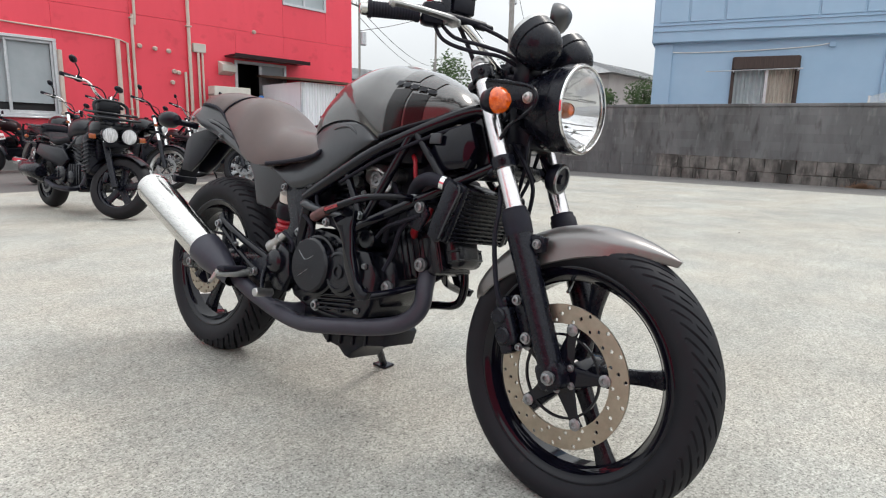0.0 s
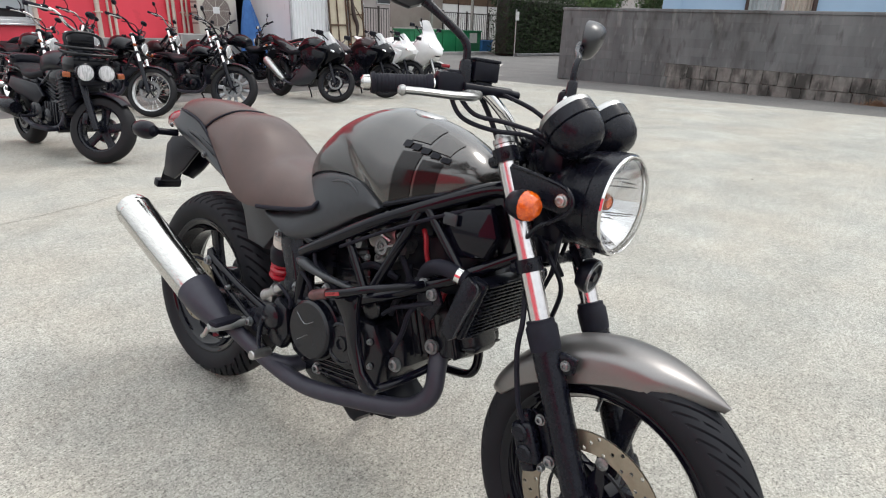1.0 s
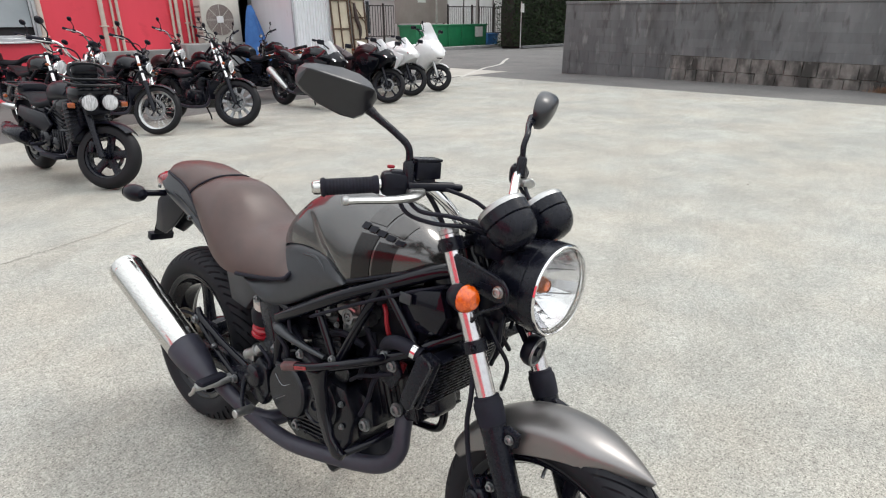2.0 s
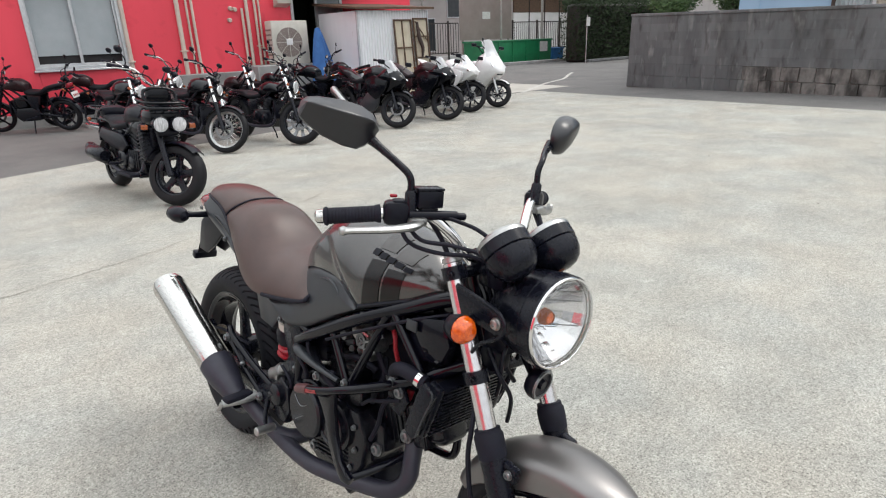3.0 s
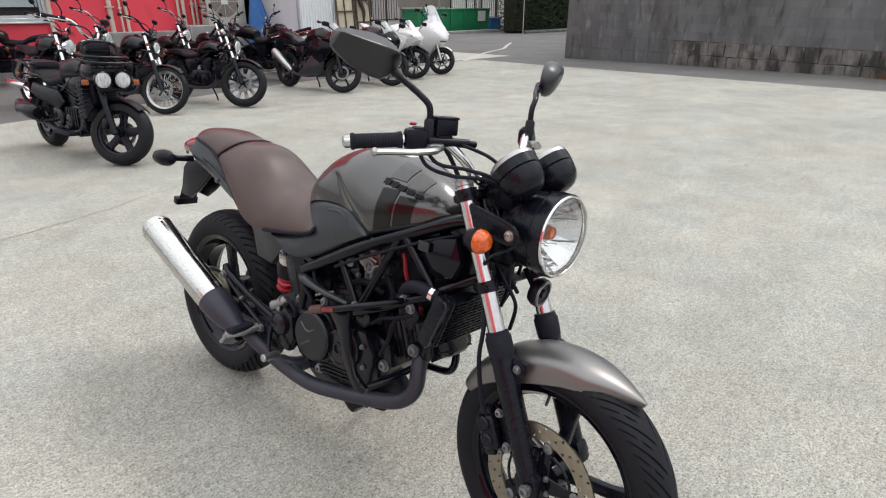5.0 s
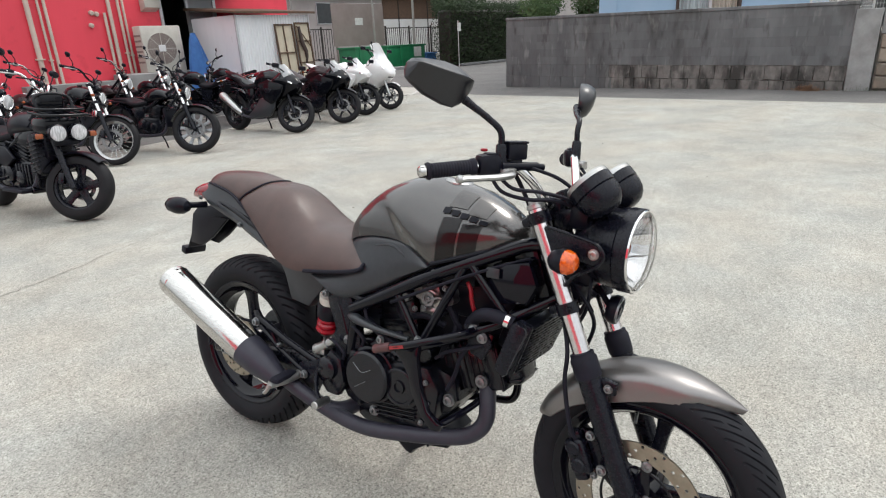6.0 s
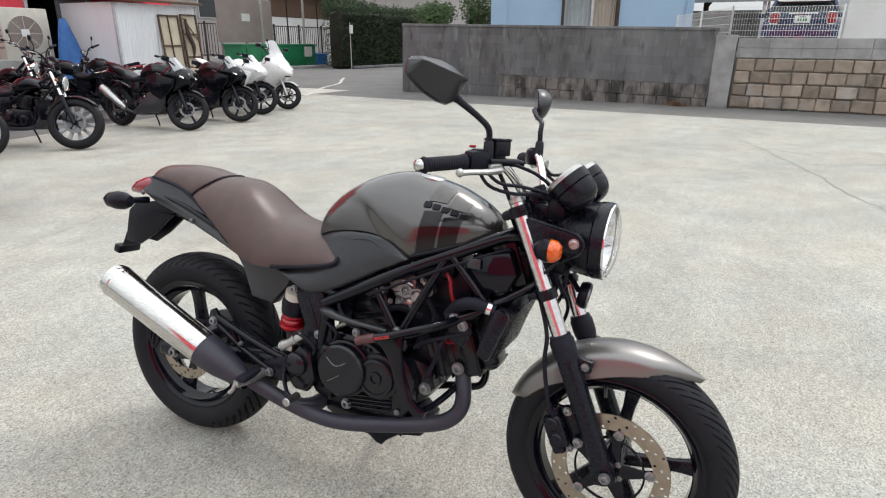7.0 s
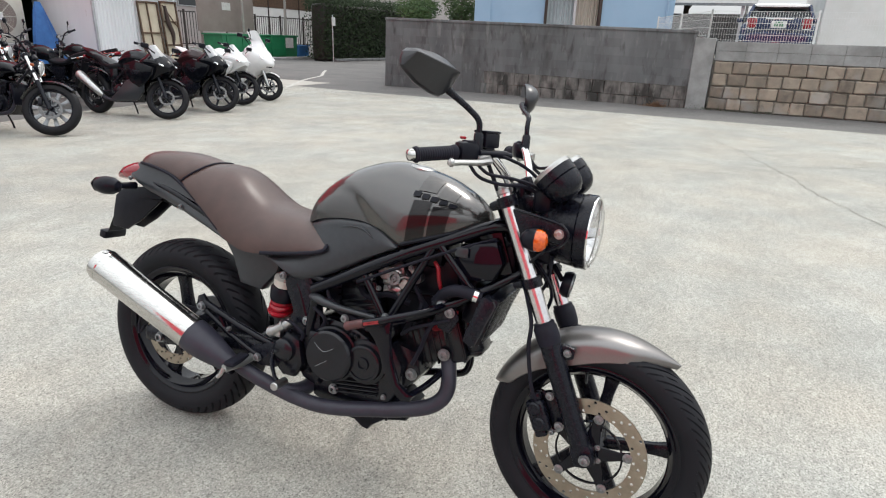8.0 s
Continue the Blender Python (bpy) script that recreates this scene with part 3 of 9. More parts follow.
part("step", slab((DX0 - 0.2, FACADE - 0.45, -0.1), (DX1 + 0.2, FACADE + 0.2, 0.18), 0.015), "cap", shop, "grey concrete door step")

# sliding window with grey blinds
win = part("window", join(slab((WX0 - 0.05, FACADE - 0.04, WZ0 - 0.06), (WX1 + 0.05, FACADE + 0.1, WZ0), 0.006), slab((WX0 - 0.05, FACADE - 0.04, WZ1), (WX1 + 0.05, FACADE + 0.1, WZ1 + 0.06), 0.006),
                          slab((WX0 - 0.05, FACADE - 0.04, WZ0), (WX0 + 0.015, FACADE + 0.1, WZ1), 0.006), slab((WX1 - 0.015, FACADE - 0.04, WZ0), (WX1 + 0.05, FACADE + 0.1, WZ1), 0.006)), "frame_alu", shop, "silver aluminium sliding window")
xm = (WX0 + WX1) / 2
for x0, x1, y in ((WX0 + 0.015, xm + 0.03, 0.06), (xm - 0.03, WX1 - 0.015, 0.03)):
    part("sash", join(*[slab(a, b, 0.004) for a, b in (((x0, FACADE + y - 0.012, WZ0), (x0 + 0.04, FACADE + y + 0.012, WZ1)), ((x1 - 0.04, FACADE + y - 0.012, WZ0), (x1, FACADE + y + 0.012, WZ1)), ((x0 + 0.04, FACADE + y - 0.012, WZ0), (x1 - 0.04, FACADE + y + 0.012, WZ0 + 0.05)), ((x0 + 0.04, FACADE + y - 0.012, WZ1 - 0.05), (x1 - 0.04, FACADE + y + 0.012, WZ1)))]), "frame_alu", win)
    part("blind", slab((x0 + 0.04, FACADE + y + 0.05, WZ0 + 0.2), (x1 - 0.04, FACADE + y + 0.058, WZ1)), "blind", win, "grey roller blind")
part("reveal", slab((WX0, FACADE + 0.14, WZ0), (WX1, FACADE + 0.2, WZ1)), "dark", win)
part("sill", slab((WX0 - 0.08, FACADE - 0.08, WZ0 - 0.1), (WX1 + 0.08, FACADE - 0.0, WZ0 - 0.062), 0.008), "frame_alu", win)

uwin = part("upper_window", join(slab((UX0, FACADE - 0.03, UZ0), (UX1, FACADE + 0.1, UZ0 + 0.06)), slab((UX0, FACADE - 0.03, UZ1 - 0.06), (UX1, FACADE + 0.1, UZ1)), slab((UX0, FACADE - 0.03, UZ0 + 0.06), (UX0 + 0.06, FACADE + 0.1, UZ1 - 0.06)), slab((UX1 - 0.06, FACADE - 0.03, UZ0 + 0.06), (UX1, FACADE + 0.1, UZ1 - 0.06)), slab(((UX0 + UX1) / 2 - 0.03, FACADE, UZ0 + 0.06), ((UX0 + UX1) / 2 + 0.03, FACADE + 0.06, UZ1 - 0.06))), "frame_alu", shop)
part("pane", slab((UX0 + 0.05, FACADE + 0.05, UZ0 + 0.05), (UX1 - 0.05, FACADE + 0.12, UZ1 - 0.05)), "blind", uwin)

# doorway: dark open half, frosted half, thin canopy
dor = part("door", join(slab((DX0 - 0.05, FACADE - 0.03, 0.18), (DX0 + 0.02, FACADE + 0.12, DZ1)), slab((DX1 - 0.02, FACADE - 0.03, 0.18), (DX1 + 0.05, FACADE + 0.12, DZ1)), slab((DX0 - 0.05, FACADE - 0.03, DZ1), (DX1 + 0.05, FACADE + 0.12, DZ1 + 0.06)), slab(((DX0 + DX1) / 2 - 0.03, FACADE + 0.02, 0.18), ((DX0 + DX1) / 2 + 0.03, FACADE + 0.08, DZ1))), "frame_alu", shop, "sliding door, one half open to a dark room")
part("pane", slab(((DX0 + DX1) / 2 + 0.03, FACADE + 0.04, 0.2), (DX1 - 0.02, FACADE + 0.06, DZ1)), "blind", dor, "frosted glass pane")
part("interior", join(slab((DX0 - 0.3, FACADE + 2.2, 0), (DX1 + 0.3, FACADE + 2.3, 3.2)), slab((DX0 - 0.3, FACADE + 0.16, 0.0), (DX0 - 0.2, FACADE + 2.2, 3.2)), slab((DX1 + 0.2, FACADE + 0.16, 0.0), (DX1 + 0.3, FACADE + 2.2, 3.2)), slab((DX0 - 0.2, FACADE + 0.2, 0.0), (DX1 + 0.2, FACADE + 2.2, 0.17))), "dark", dor)
part("canopy", join(slab((DX0 - 0.3, FACADE - 0.55, DZ1 + 0.1), (DX1 + 0.45, FACADE - 0.0, DZ1 + 0.15), 0.01), slab((DX0 - 0.3, FACADE - 0.57, DZ1 + 0.07), (DX1 + 0.45, FACADE - 0.55, DZ1 + 0.16))), "maroon", shop, "thin dark canopy over the door")
part("extractor_hood", join(prism([(FACADE - 0.25, 2.3), (FACADE - 0.25, 2.45), (FACADE, 2.55), (FACADE, 2.22)], 6.92, 7.28, 0.01), ), "acmetal", shop, "small ivory extractor hood", m=Matrix(((0, 1, 0, 0), (1, 0, 0, 0), (0, 0, 1, 0), (0, 0, 0, 1))))


def pipe(x, z0, z1, r=0.035, kink=None, y=FACADE - 0.06):
    pts = [(x, y, z0), (x, y, (z0 + z1) / 2), (x, y, z1)] if not kink else [(x, y, z0), (x, y, kink - 0.15), (x + 0.06, y, kink), (x + 0.06, y, z1)]
    g = tube(pts, r, 10, 4)
    rings = [slab((x - r * 1.5, y - r * 1.3, zz), (x + r * 1.5, FACADE, zz + 0.03), 0.004) for zz in (z0 + 0.4, (z0 + z1) / 2 - 0.2)]
    return part("drain_pipe", join(g, *rings), "beige", shop, "beige plastic drain pipe with clips", m=None)


pipe(3.55, 0.25, 2.4, 0.045)
pipe(4.66, 0.25, 2.75, 0.05)
pipe(4.98, 0.25, 6.6, 0.032, 3.3)
pipe(4.86, 0.25, 2.7, 0.025)
pipe(6.22, 0.25, 6.6, 0.04)
pipe(6.42, 0.25, 2.85, 0.03)
pipe(6.1, 0.25, 2.2, 0.03)
pipe(6.52, 0.25, 2.75, 0.025)
part("junction_box", slab((6.3, FACADE - 0.1, 2.68), (6.6, FACADE, 2.88), 0.01), "acmetal", shop)
part("cable", tube([(-2.0, FACADE - 0.03, 2.95), (1.0, FACADE - 0.03, 2.88), (3.0, FACADE - 0.03, 2.82), (4.5, FACADE - 0.03, 2.77), (4.85, FACADE - 0.03, 2.7)], 0.016, 6), "beige", shop)
for x, z in ((5.12, 2.68), (5.45, 2.66), (5.75, 2.64), (5.85, 2.2), (5.95, 2.18), (7.9, 3.35), (5.8, 1.95)):
    part("vent_cap", lathe([(0, 0.05), (0.05, 0.05), (0.07, 0.035), (0.07, 0.0)], (x, FACADE, z), (0, -1, -0.2), 12), "beige", shop)

# outdoor air-conditioner on a low concrete base
ac = thing("air_conditioner", "ivory outdoor air-conditioner unit standing against the red wall", "air conditioner")
AX0, AX1, AY0, AY1, AZ0, AZ1 = 6.5, 7.42, 13.75, 14.1, 0.93, 1.9
part("case", slab((AX0, AY0, AZ0), (AX1, AY1, AZ1), 0.02, 2), "acmetal", ac)
part("fan_grille", join(*[lathe([(0, r), (0.012, r), (0.012, r - 0.012), (0, r - 0.012)], (AX0 + 0.42, AY0 - 0.012, 1.42), (0, 1, 0), 28, False) for r in (0.33, 0.28, 0.23, 0.18, 0.13, 0.08)], *[box((AX0 + 0.42, AY0 - 0.008, 1.42), (0.66, 0.008, 0.012), 0, Matrix.Rotation(a * math.pi / 4, 4, "Y")) for a in range(4)]), "acmetal", ac, "round wire grille")
part("fan_recess", lathe([(0, 0.33), (0.004, 0.33)], (AX0 + 0.42, AY0 - 0.008, 1.42), (0, 1, 0), 28), "brownpanel", ac)
part("badge", slab((AX0 + 0.34, AY0 - 0.02, 1.36), (AX0 + 0.5, AY0 - 0.012, 1.5), 0.01), "white", ac)
for k in range(6):
    part("side_louvre", slab((AX0 - 0.012, AY0 + 0.03, AZ0 + 0.2 + k * 0.11), (AX0, AY1 - 0.03, AZ0 + 0.24 + k * 0.11), 0.003), "brownpanel", ac)
base = thing("machine_base", "low grey concrete base under the air conditioner", "plinth", kind="structure")
part("block", slab((6.0, 13.6, -0.05), (7.5, 14.36, AZ0), 0.02), "cap", base)
bench = thing("low_wall", "low grey concrete ledge along the red wall", "ledge", kind="structure")
part("ledge", slab((4.2, 14.05, -0.05), (5.95, 14.36, 0.82), 0.015), "cap", bench)

# ---- white shed with the blue tarpaulin ----
shed = thing("shed", "white corrugated steel shed with a thin dark roof", "shed", kind="structure")
SX0, SX1, SY0, SZ = 8.05, 10.1, 12.5, 2.05


def corrugated(p0, p1, z0, z1, pitch=0.076, depth=0.009):
    """A ribbed sheet standing between two plan points."""
    d = Vector((p1[0] - p0[0], p1[1] - p0[1], 0))
    nrm = Vector((d.y, -d.x, 0)).normalized()
    n = int(d.length / pitch * 4)
    ring0, ring1 = [], []
    for i in range(n + 1):
        o = depth * (1, 1, -1, -1)[i % 4]
        q = Vector((p0[0], p0[1], 0)) + d * (i / n) + nrm * o
        ring0.append((q.x, q.y, z0)), ring1.append((q.x, q.y, z1))
    back0 = [(p[0] - nrm.x * 0.03, p[1] - nrm.y * 0.03, p[2]) for p in (ring0[0], ring0[-1])]
    back1 = [(p[0] - nrm.x * 0.03, p[1] - nrm.y * 0.03, p[2]) for p in (ring1[0], ring1[-1])]
    a = loft([ring0, ring1], False, False)
    b = ([*back0, *back1], [(0, 1, 3, 2)])
    return join(a, b)


part("front_sheet", corrugated((SX0, SY0), (SX1, SY0), 0.0, SZ), "shed", shed, smooth=20)
part("side_sheet", slab((SX0 - 0.005, SY0 + 0.02, 0), (SX0 + 0.025, FACADE - 0.1, SZ)), "shed", shed, "plain off-white side sheet")
part("side_sheet", slab((SX1 - 0.025, SY0 + 0.02, 0), (SX1 + 0.005, FACADE - 0.1, SZ)), "shed", shed)
part("corner_post", join(slab((SX0 - 0.02, SY0 - 0.02, 0), (SX0 + 0.03, SY0 + 0.03, SZ), 0.004), slab((SX1 - 0.03, SY0 - 0.02, 0), (SX1 + 0.02, SY0 + 0.03, SZ), 0.004)), "frame_alu", shed)
part("roof", prism([(SY0 - 0.15, SZ + 0.02), (FACADE - 0.02, SZ + 0.2), (FACADE - 0.02, SZ + 0.26), (SY0 - 0.15, SZ + 0.07)], SX0 - 0.12, SX1 + 0.12, 0.006), "rust", shed, "thin dark rusty roof edge", m=Matrix(((0, 1, 0, 0), (1, 0, 0, 0), (0, 0, 1, 0), (0, 0, 0, 1))))

tarp = thing("tarpaulin", "blue tarpaulin hanging in folds beside the white shed", "tarpaulin")
rings = []
for i in range(13):
    z = 1.72 - 1.7 * i / 12
    w = 0.05 + 0.36 * (i / 12) ** 0.8
    rings.append([(7.48 + 0.1 * i / 12 + w * math.cos(a) * (1 + 0.2 * math.sin(5 * a + i * 0.3)), 13.36 + w * 0.4 * math.sin(a) * (1 + 0.2 * math.sin(4 * a + 1)), z) for a in (2 * math.pi * j / 24 for j in range(24))])
part("cloth", loft(rings), "tarp", tarp)


def lattice(x0, x1, zt, bars_x, bars_z, y, lean, label, rags=False):
    t = thing("gate_panel", label, "gate panel", Matrix.Translation((0, y, 0)) @ Matrix.Rotation(radians(lean), 4, "X"), "old gate panels leaning on the shed")
    s = 0.035
    fr = [slab((x0, -s, 0), (x0 + s, 0, zt), 0.003), slab((x1 - s, -s, 0), (x1, 0, zt), 0.003), slab((x0 + s, -s, 0), (x1 - s, 0, s), 0.003), slab((x0 + s, -s, zt - s), (x1 - s, 0, zt), 0.003)]
    part("frame", join(*fr), "rust", t)
    for x in bars_x:
        part("bar", slab((x - 0.013, -s * 0.9, s), (x + 0.013, -0.004, zt - s), 0.002), "rust", t)
    for z in bars_z:
        part("crossbar", slab((x0 + s, -s, z - 0.015), (x1 - s, -0.002, z + 0.015), 0.002), "rust", t)
    part("board", slab((x0 + s, 0.002, s), (x1 - s, 0.012, zt - s)), "cream", t)
    if rags:
        part("brace", tube([(x0 + 0.05, -0.04, zt - 0.08), (x1 - 0.06, -0.04, zt - 0.55)], 0.014, 6), "rust", t)
        part("rag", tube([(x0 + 0.1, -0.06, zt - 0.1), (x0 + 0.12, -0.07, zt - 0.45), (x0 + 0.2, -0.07, zt - 0.7), (x0 + 0.17, -0.06, zt - 0.95)], [0.03, 0.05, 0.045, 0.02], 8), "brownwood", t, "brown cloth strips")
    return t


lattice(9.02, 9.55, 1.85, [9.27], [0.6, 1.2], 12.3, -5, "rusty steel gate panel with cream boards leaning on the shed")
lattice(9.6, 10.05, 1.88, [], [0.45, 0.95, 1.45], 12.3, -5, "rusty steel gate panel with hanging brown rags", True)

# ---- block wall and stone wall along the lane ----
# the wall sinks a little towards the stone wall, with the fall of the lane
WY1, WY0, WTOP = 9.5, 1.55, 1.74
wall = thing("block_wall", "weathered grey concrete block wall with dark streaks over old stone", "wall", pose(0, WY1, 0, 1.0) @ pose(0, -WY1, 0), kind="structure")
part("core", slab((WALLX + 0.02, WY0, -0.1), (WALLX + 0.16, WY1, WTOP - 0.02)), "mortar", wall)
part("coping", slab((WALLX - 0.02, WY0 - 0.02, WTOP - 0.02), (WALLX + 0.19, WY1 + 0.02, WTOP + 0.05), 0.012), "block", wall, "thin dark coping")
PIECES = []     # laid last
for row in range(6):
    z0 = 0.6 + row * 0.188
    y = WY0 - (0.2 if row % 2 else 0.0)
    while y < WY1:
        a, b = max(y, WY0), min(y + 0.4, WY1)
        if b - a > 0.06:
            PIECES.append(("block", wall, "block", (WALLX, a, z0), (WALLX + 0.03, b, z0 + 0.188), 0.0012, 0.0005))
        y += 0.4
rs = random.Random(11)
for row in range(2):
    z0 = row * 0.3
    y = WY0 - 0.1 * row
    while y < WY1:
        w = rs.uniform(0.25, 0.42)
        a, b = max(y, WY0), min(y + w, WY1)
        if b - a > 0.08:
            if a < 6.4:
                PIECES.append(("stone", wall, "oldstone", (WALLX - 0.006 - rs.uniform(0, 0.01), a, z0), (WALLX + 0.03, b, z0 + 0.3), 0.006, 0.002))
            else:
                PIECES.append(("block", wall, "block", (WALLX - 0.002, a, z0), (WALLX + 0.03, b, z0 + 0.3), 0.004, 0.003))
        y += w
stone_wall = thing("stone_wall", "tan squared-stone retaining wall with a grey concrete coping", "wall", kind="structure")
part("core", slab((WALLX + 0.02, -16.0, -0.1), (WALLX + 0.3, 1.1, 1.42)), "mortar", stone_wall)
part("pillar", slab((WALLX - 0.06, 1.12, -0.1), (WALLX + 0.2, 1.54, 1.5), 0.012), "cap", stone_wall, "grey concrete pillar")
for row in range(4):
    z0 = row * 0.257
    y = 1.08
    while y > -15.5:
        w = rs.uniform(0.26, 0.4)
        if y > -12:
            PIECES.append(("stone", stone_wall, "stone", (WALLX - rs.uniform(0.008, 0.03), y - w, z0 + rs.uniform(-0.006, 0.006)), (WALLX + 0.04, y, z0 + 0.257), 0.018, 0.009))
        y -= w
for row in range(2):
    y = 1.1
    while y > -15.8:
        PIECES.append(("coping_block", stone_wall, "cap", (WALLX - 0.01, y - 0.6, 1.04 + row * 0.2), (WALLX + 0.14, y, 1.24 + row * 0.2), 0.006, 0.003))
        y -= 0.6

# raised plot behind the stone wall, and the white mesh fence on it
structure("ground_terrace", slab((WALLX + 0.3, -40, -0.1), (60, 1.6, 1.09)), "apron", "raised gravel plot behind the stone wall", "ground")
structure("ground_plot", slab((WALLX + 0.16, 1.6, -0.1), (60, 9.4, 0.35)), "apron", "plot behind the block wall", "ground")


def mesh_fence(p0, p1, z0, z1, label):
    """White welded-mesh fence: posts, wires both ways."""
    t = thing("mesh_fence", label, "fence")
    d = Vector((p1[0] - p0[0], p1[1] - p0[1], 0))
    n = max(1, round(d.length / 2.0))
    for i in range(n + 1):
        q = Vector((p0[0], p0[1], 0)) + d * (i / n)
        part("post", cyl((q.x, q.y, z0 - 0.1), (q.x, q.y, z1 + 0.03), 0.022, 8), "whitefence", t)
    for i in range(n):
        a, b = Vector((p0[0], p0[1], 0)) + d * (i / n), Vector((p0[0], p0[1], 0)) + d * ((i + 1) / n)
        gs = []
        k = int((b - a).length / 0.05)
        for j in range(1, k):
            q = a.lerp(b, j / k)
            gs.append(box((q.x, q.y, (z0 + z1) / 2), (0.005, 0.005, z1 - z0)))
        for zz in np.linspace(z0 + 0.03, z1, 6):
            gs.append(tube([(a.x, a.y, zz), (b.x, b.y, zz)], 0.005, 4, 1))
        part("mesh_panel", join(*gs), "whitefence", t, smooth=0)
    return t


mesh_fence((WALLX + 0.1, 1.3), (WALLX + 0.1, -12.7), 1.44, 2.05, "white welded-mesh fence on top of the stone wall")
mesh_fence((WALLX + 0.1, 1.3), (18.3, 2.9), 1.2, 2.05, "white mesh fence running back between the plots")

# ---- blue house ----
HX, HY0, HY1 = 17.0, 2.25, 7.95
house = thing("blue_house", "two-storey house with pale blue painted walls", "house", pose(HX, HY1, 0, 0, 0, 20) @ pose(-HX, -HY1, 0), kind="structure")


def xwall(name, y0, y1, z0, z1, x=HX, t=0.2, material="bluewall", bevel=0.0):
    return part(name, slab((x, y0, z0), (x + t, y1, z1), bevel), material, house)


BW0, BW1, BZ0, BZ1 = 4.35, 5.87, 1.35, 3.1
xwall("wall", BW1, HY1, 0.3, 3.6)
xwall("wall", HY0, BW0, 0.3, 3.6)
xwall("wall", BW0, BW1, 0.3, BZ0)
xwall("wall", BW0, BW1, BZ1, 3.6)
part("side_wall", slab((HX + 0.2, HY1 - 0.2, 0.3), (HX + 8, HY1, 3.6)), "bluewall", house)
part("side_wall", slab((HX + 0.2, HY0, 0.3), (HX + 8, HY0 + 0.2, 3.6)), "bluewall", house)
part("upper_storey", slab((HX - 0.18, HY0 - 0.1, 3.6), (HX + 8, HY1 + 0.12, 6.9), 0.02), "bluewall", house)
part("corner_rib", slab((HX - 0.05, HY1 - 0.45, 0.3), (HX - 0.002, HY1 + 0.03, 3.58), 0.005), "bluewall", house)
for z in (3.9, 4.06):
    part("string_course", slab((HX - 0.21, HY0 - 0.1, z), (HX - 0.183, HY1 + 0.12, z + 0.03)), "bluewall", house)
for y0, y1 in ((7.15, 7.9), (6.25, 7.1), (4.05, 6.2), (3.05, 4.0), (2.3, 3.0)):
    part("wall_panel", slab((HX - 0.205, y0, 4.14), (HX - 0.183, y1, 6.7), 0.008), "bluewall", house)
part("roof", slab((HX - 0.6, HY0 - 0.5, 6.9), (HX + 8.4, HY1 + 0.5, 7.08), 0.03), "tile", house)
part("upper_window", slab((HX - 0.215, 4.6, 4.75), (HX - 0.19, 5.8, 5.9), 0.01), "pane", house, "dark upper window")
bw = part("window", join(slab((HX - 0.06, BW0 - 0.06, BZ0), (HX + 0.1, BW0 + 0.02, BZ1 + 0.05), 0.006), slab((HX - 0.06, BW1 - 0.02, BZ0), (HX + 0.1, BW1 + 0.06, BZ1 + 0.05), 0.006), slab((HX - 0.06, BW0 + 0.02, BZ0 - 0.05), (HX + 0.1, BW1 - 0.02, BZ0 + 0.02), 0.006)), "brownwood", house, "brown timber window frame")
part("shutter_box", slab((HX - 0.16, BW0 - 0.03, BZ1 - 0.27), (HX - 0.062, BW1 + 0.03, BZ1 + 0.06), 0.015), "brownwood", bw, "dark brown shutter box")
part("mullion", slab((HX + 0.0, 5.02, BZ0 + 0.02), (HX + 0.05, 5.09, BZ1 - 0.2)), "frame_alu", bw)
for nm, y0, y1, ml in (("grey_curtain", 5.09, BW1 - 0.03, "blind"), ("cream_curtain", BW0 + 0.03, 5.02, "curtain")):
    n = 26
    fold = [(HX + 0.13 + 0.025 * math.sin(i * 1.9) + 0.01 * math.sin(i * 0.7), y0 + (y1 - y0) * i / n) for i in range(n + 1)]
    part("curtain", loft([[(x, y, BZ0) for x, y in fold], [(x, y, BZ1) for x, y in fold]], False, False), ml, bw, "curtain in soft folds")
part("back", slab((HX + 0.18, BW0, BZ0), (HX + 0.22, BW1, BZ1)), "dark", bw)
part("drying_pole", tube([(HX - 0.35, BW0 - 0.1, BZ1 - 0.3), (HX - 0.35, BW1 + 0.7, BZ1 - 0.33)], 0.014, 6, 1), "frame_alu", house)
part("pole_bracket", join(slab((HX - 0.37, BW0 - 0.02, BZ1 - 0.34), (HX - 0.061, BW0 + 0.01, BZ1 - 0.31)), slab((HX - 0.37, BW1 - 0.01, BZ1 - 0.34), (HX - 0.061, BW1 + 0.02, BZ1 - 0.31))), "frame_alu", house)
part("cable", tube([(HX - 0.02, 7.6, 3.38), (HX - 0.02, 7.3, 3.34), (HX - 0.02, 6.4, 3.33), (HX - 0.02, 5.2, 3.34), (HX - 0.02, 4.2, 3.38), (HX - 0.02, 3.7, 3.44)], 0.014, 6), "whitefence", house)
part("meter_box", slab((HX - 0.08, 3.55, 3.36), (HX, 3.7, 3.48), 0.006), "bluewall", house)
part("drain_pipe", tube([(HX - 0.05, 2.45, 0.3), (HX - 0.05, 2.45, 2.0), (HX - 0.05, 2.42, 3.28)], 0.03, 8), "bluewall", house)

# ---- far row: panel, green tank, fence, hedge, houses, poles ----
FY = 24.0
panel = thing("sheet_screen", "tall taupe sheet-metal screen on posts", "screen", kind="structure")
part("sheet", slab((21.2, FY, 1.25), (24.9, FY + 0.05, 3.3), 0.01), "brownpanel", panel)
for x in (21.4, 23.0, 24.7):
    part("post", slab((x, FY + 0.05, 0), (x + 0.08, FY + 0.13, 3.2)), "brownpanel", panel)
part("notice", slab((22.75, FY - 0.012, 2.25), (23.3, FY, 2.6)), "label", panel, "small pale notice")
skip = thing("green_container", "long low green painted steel container", "container")
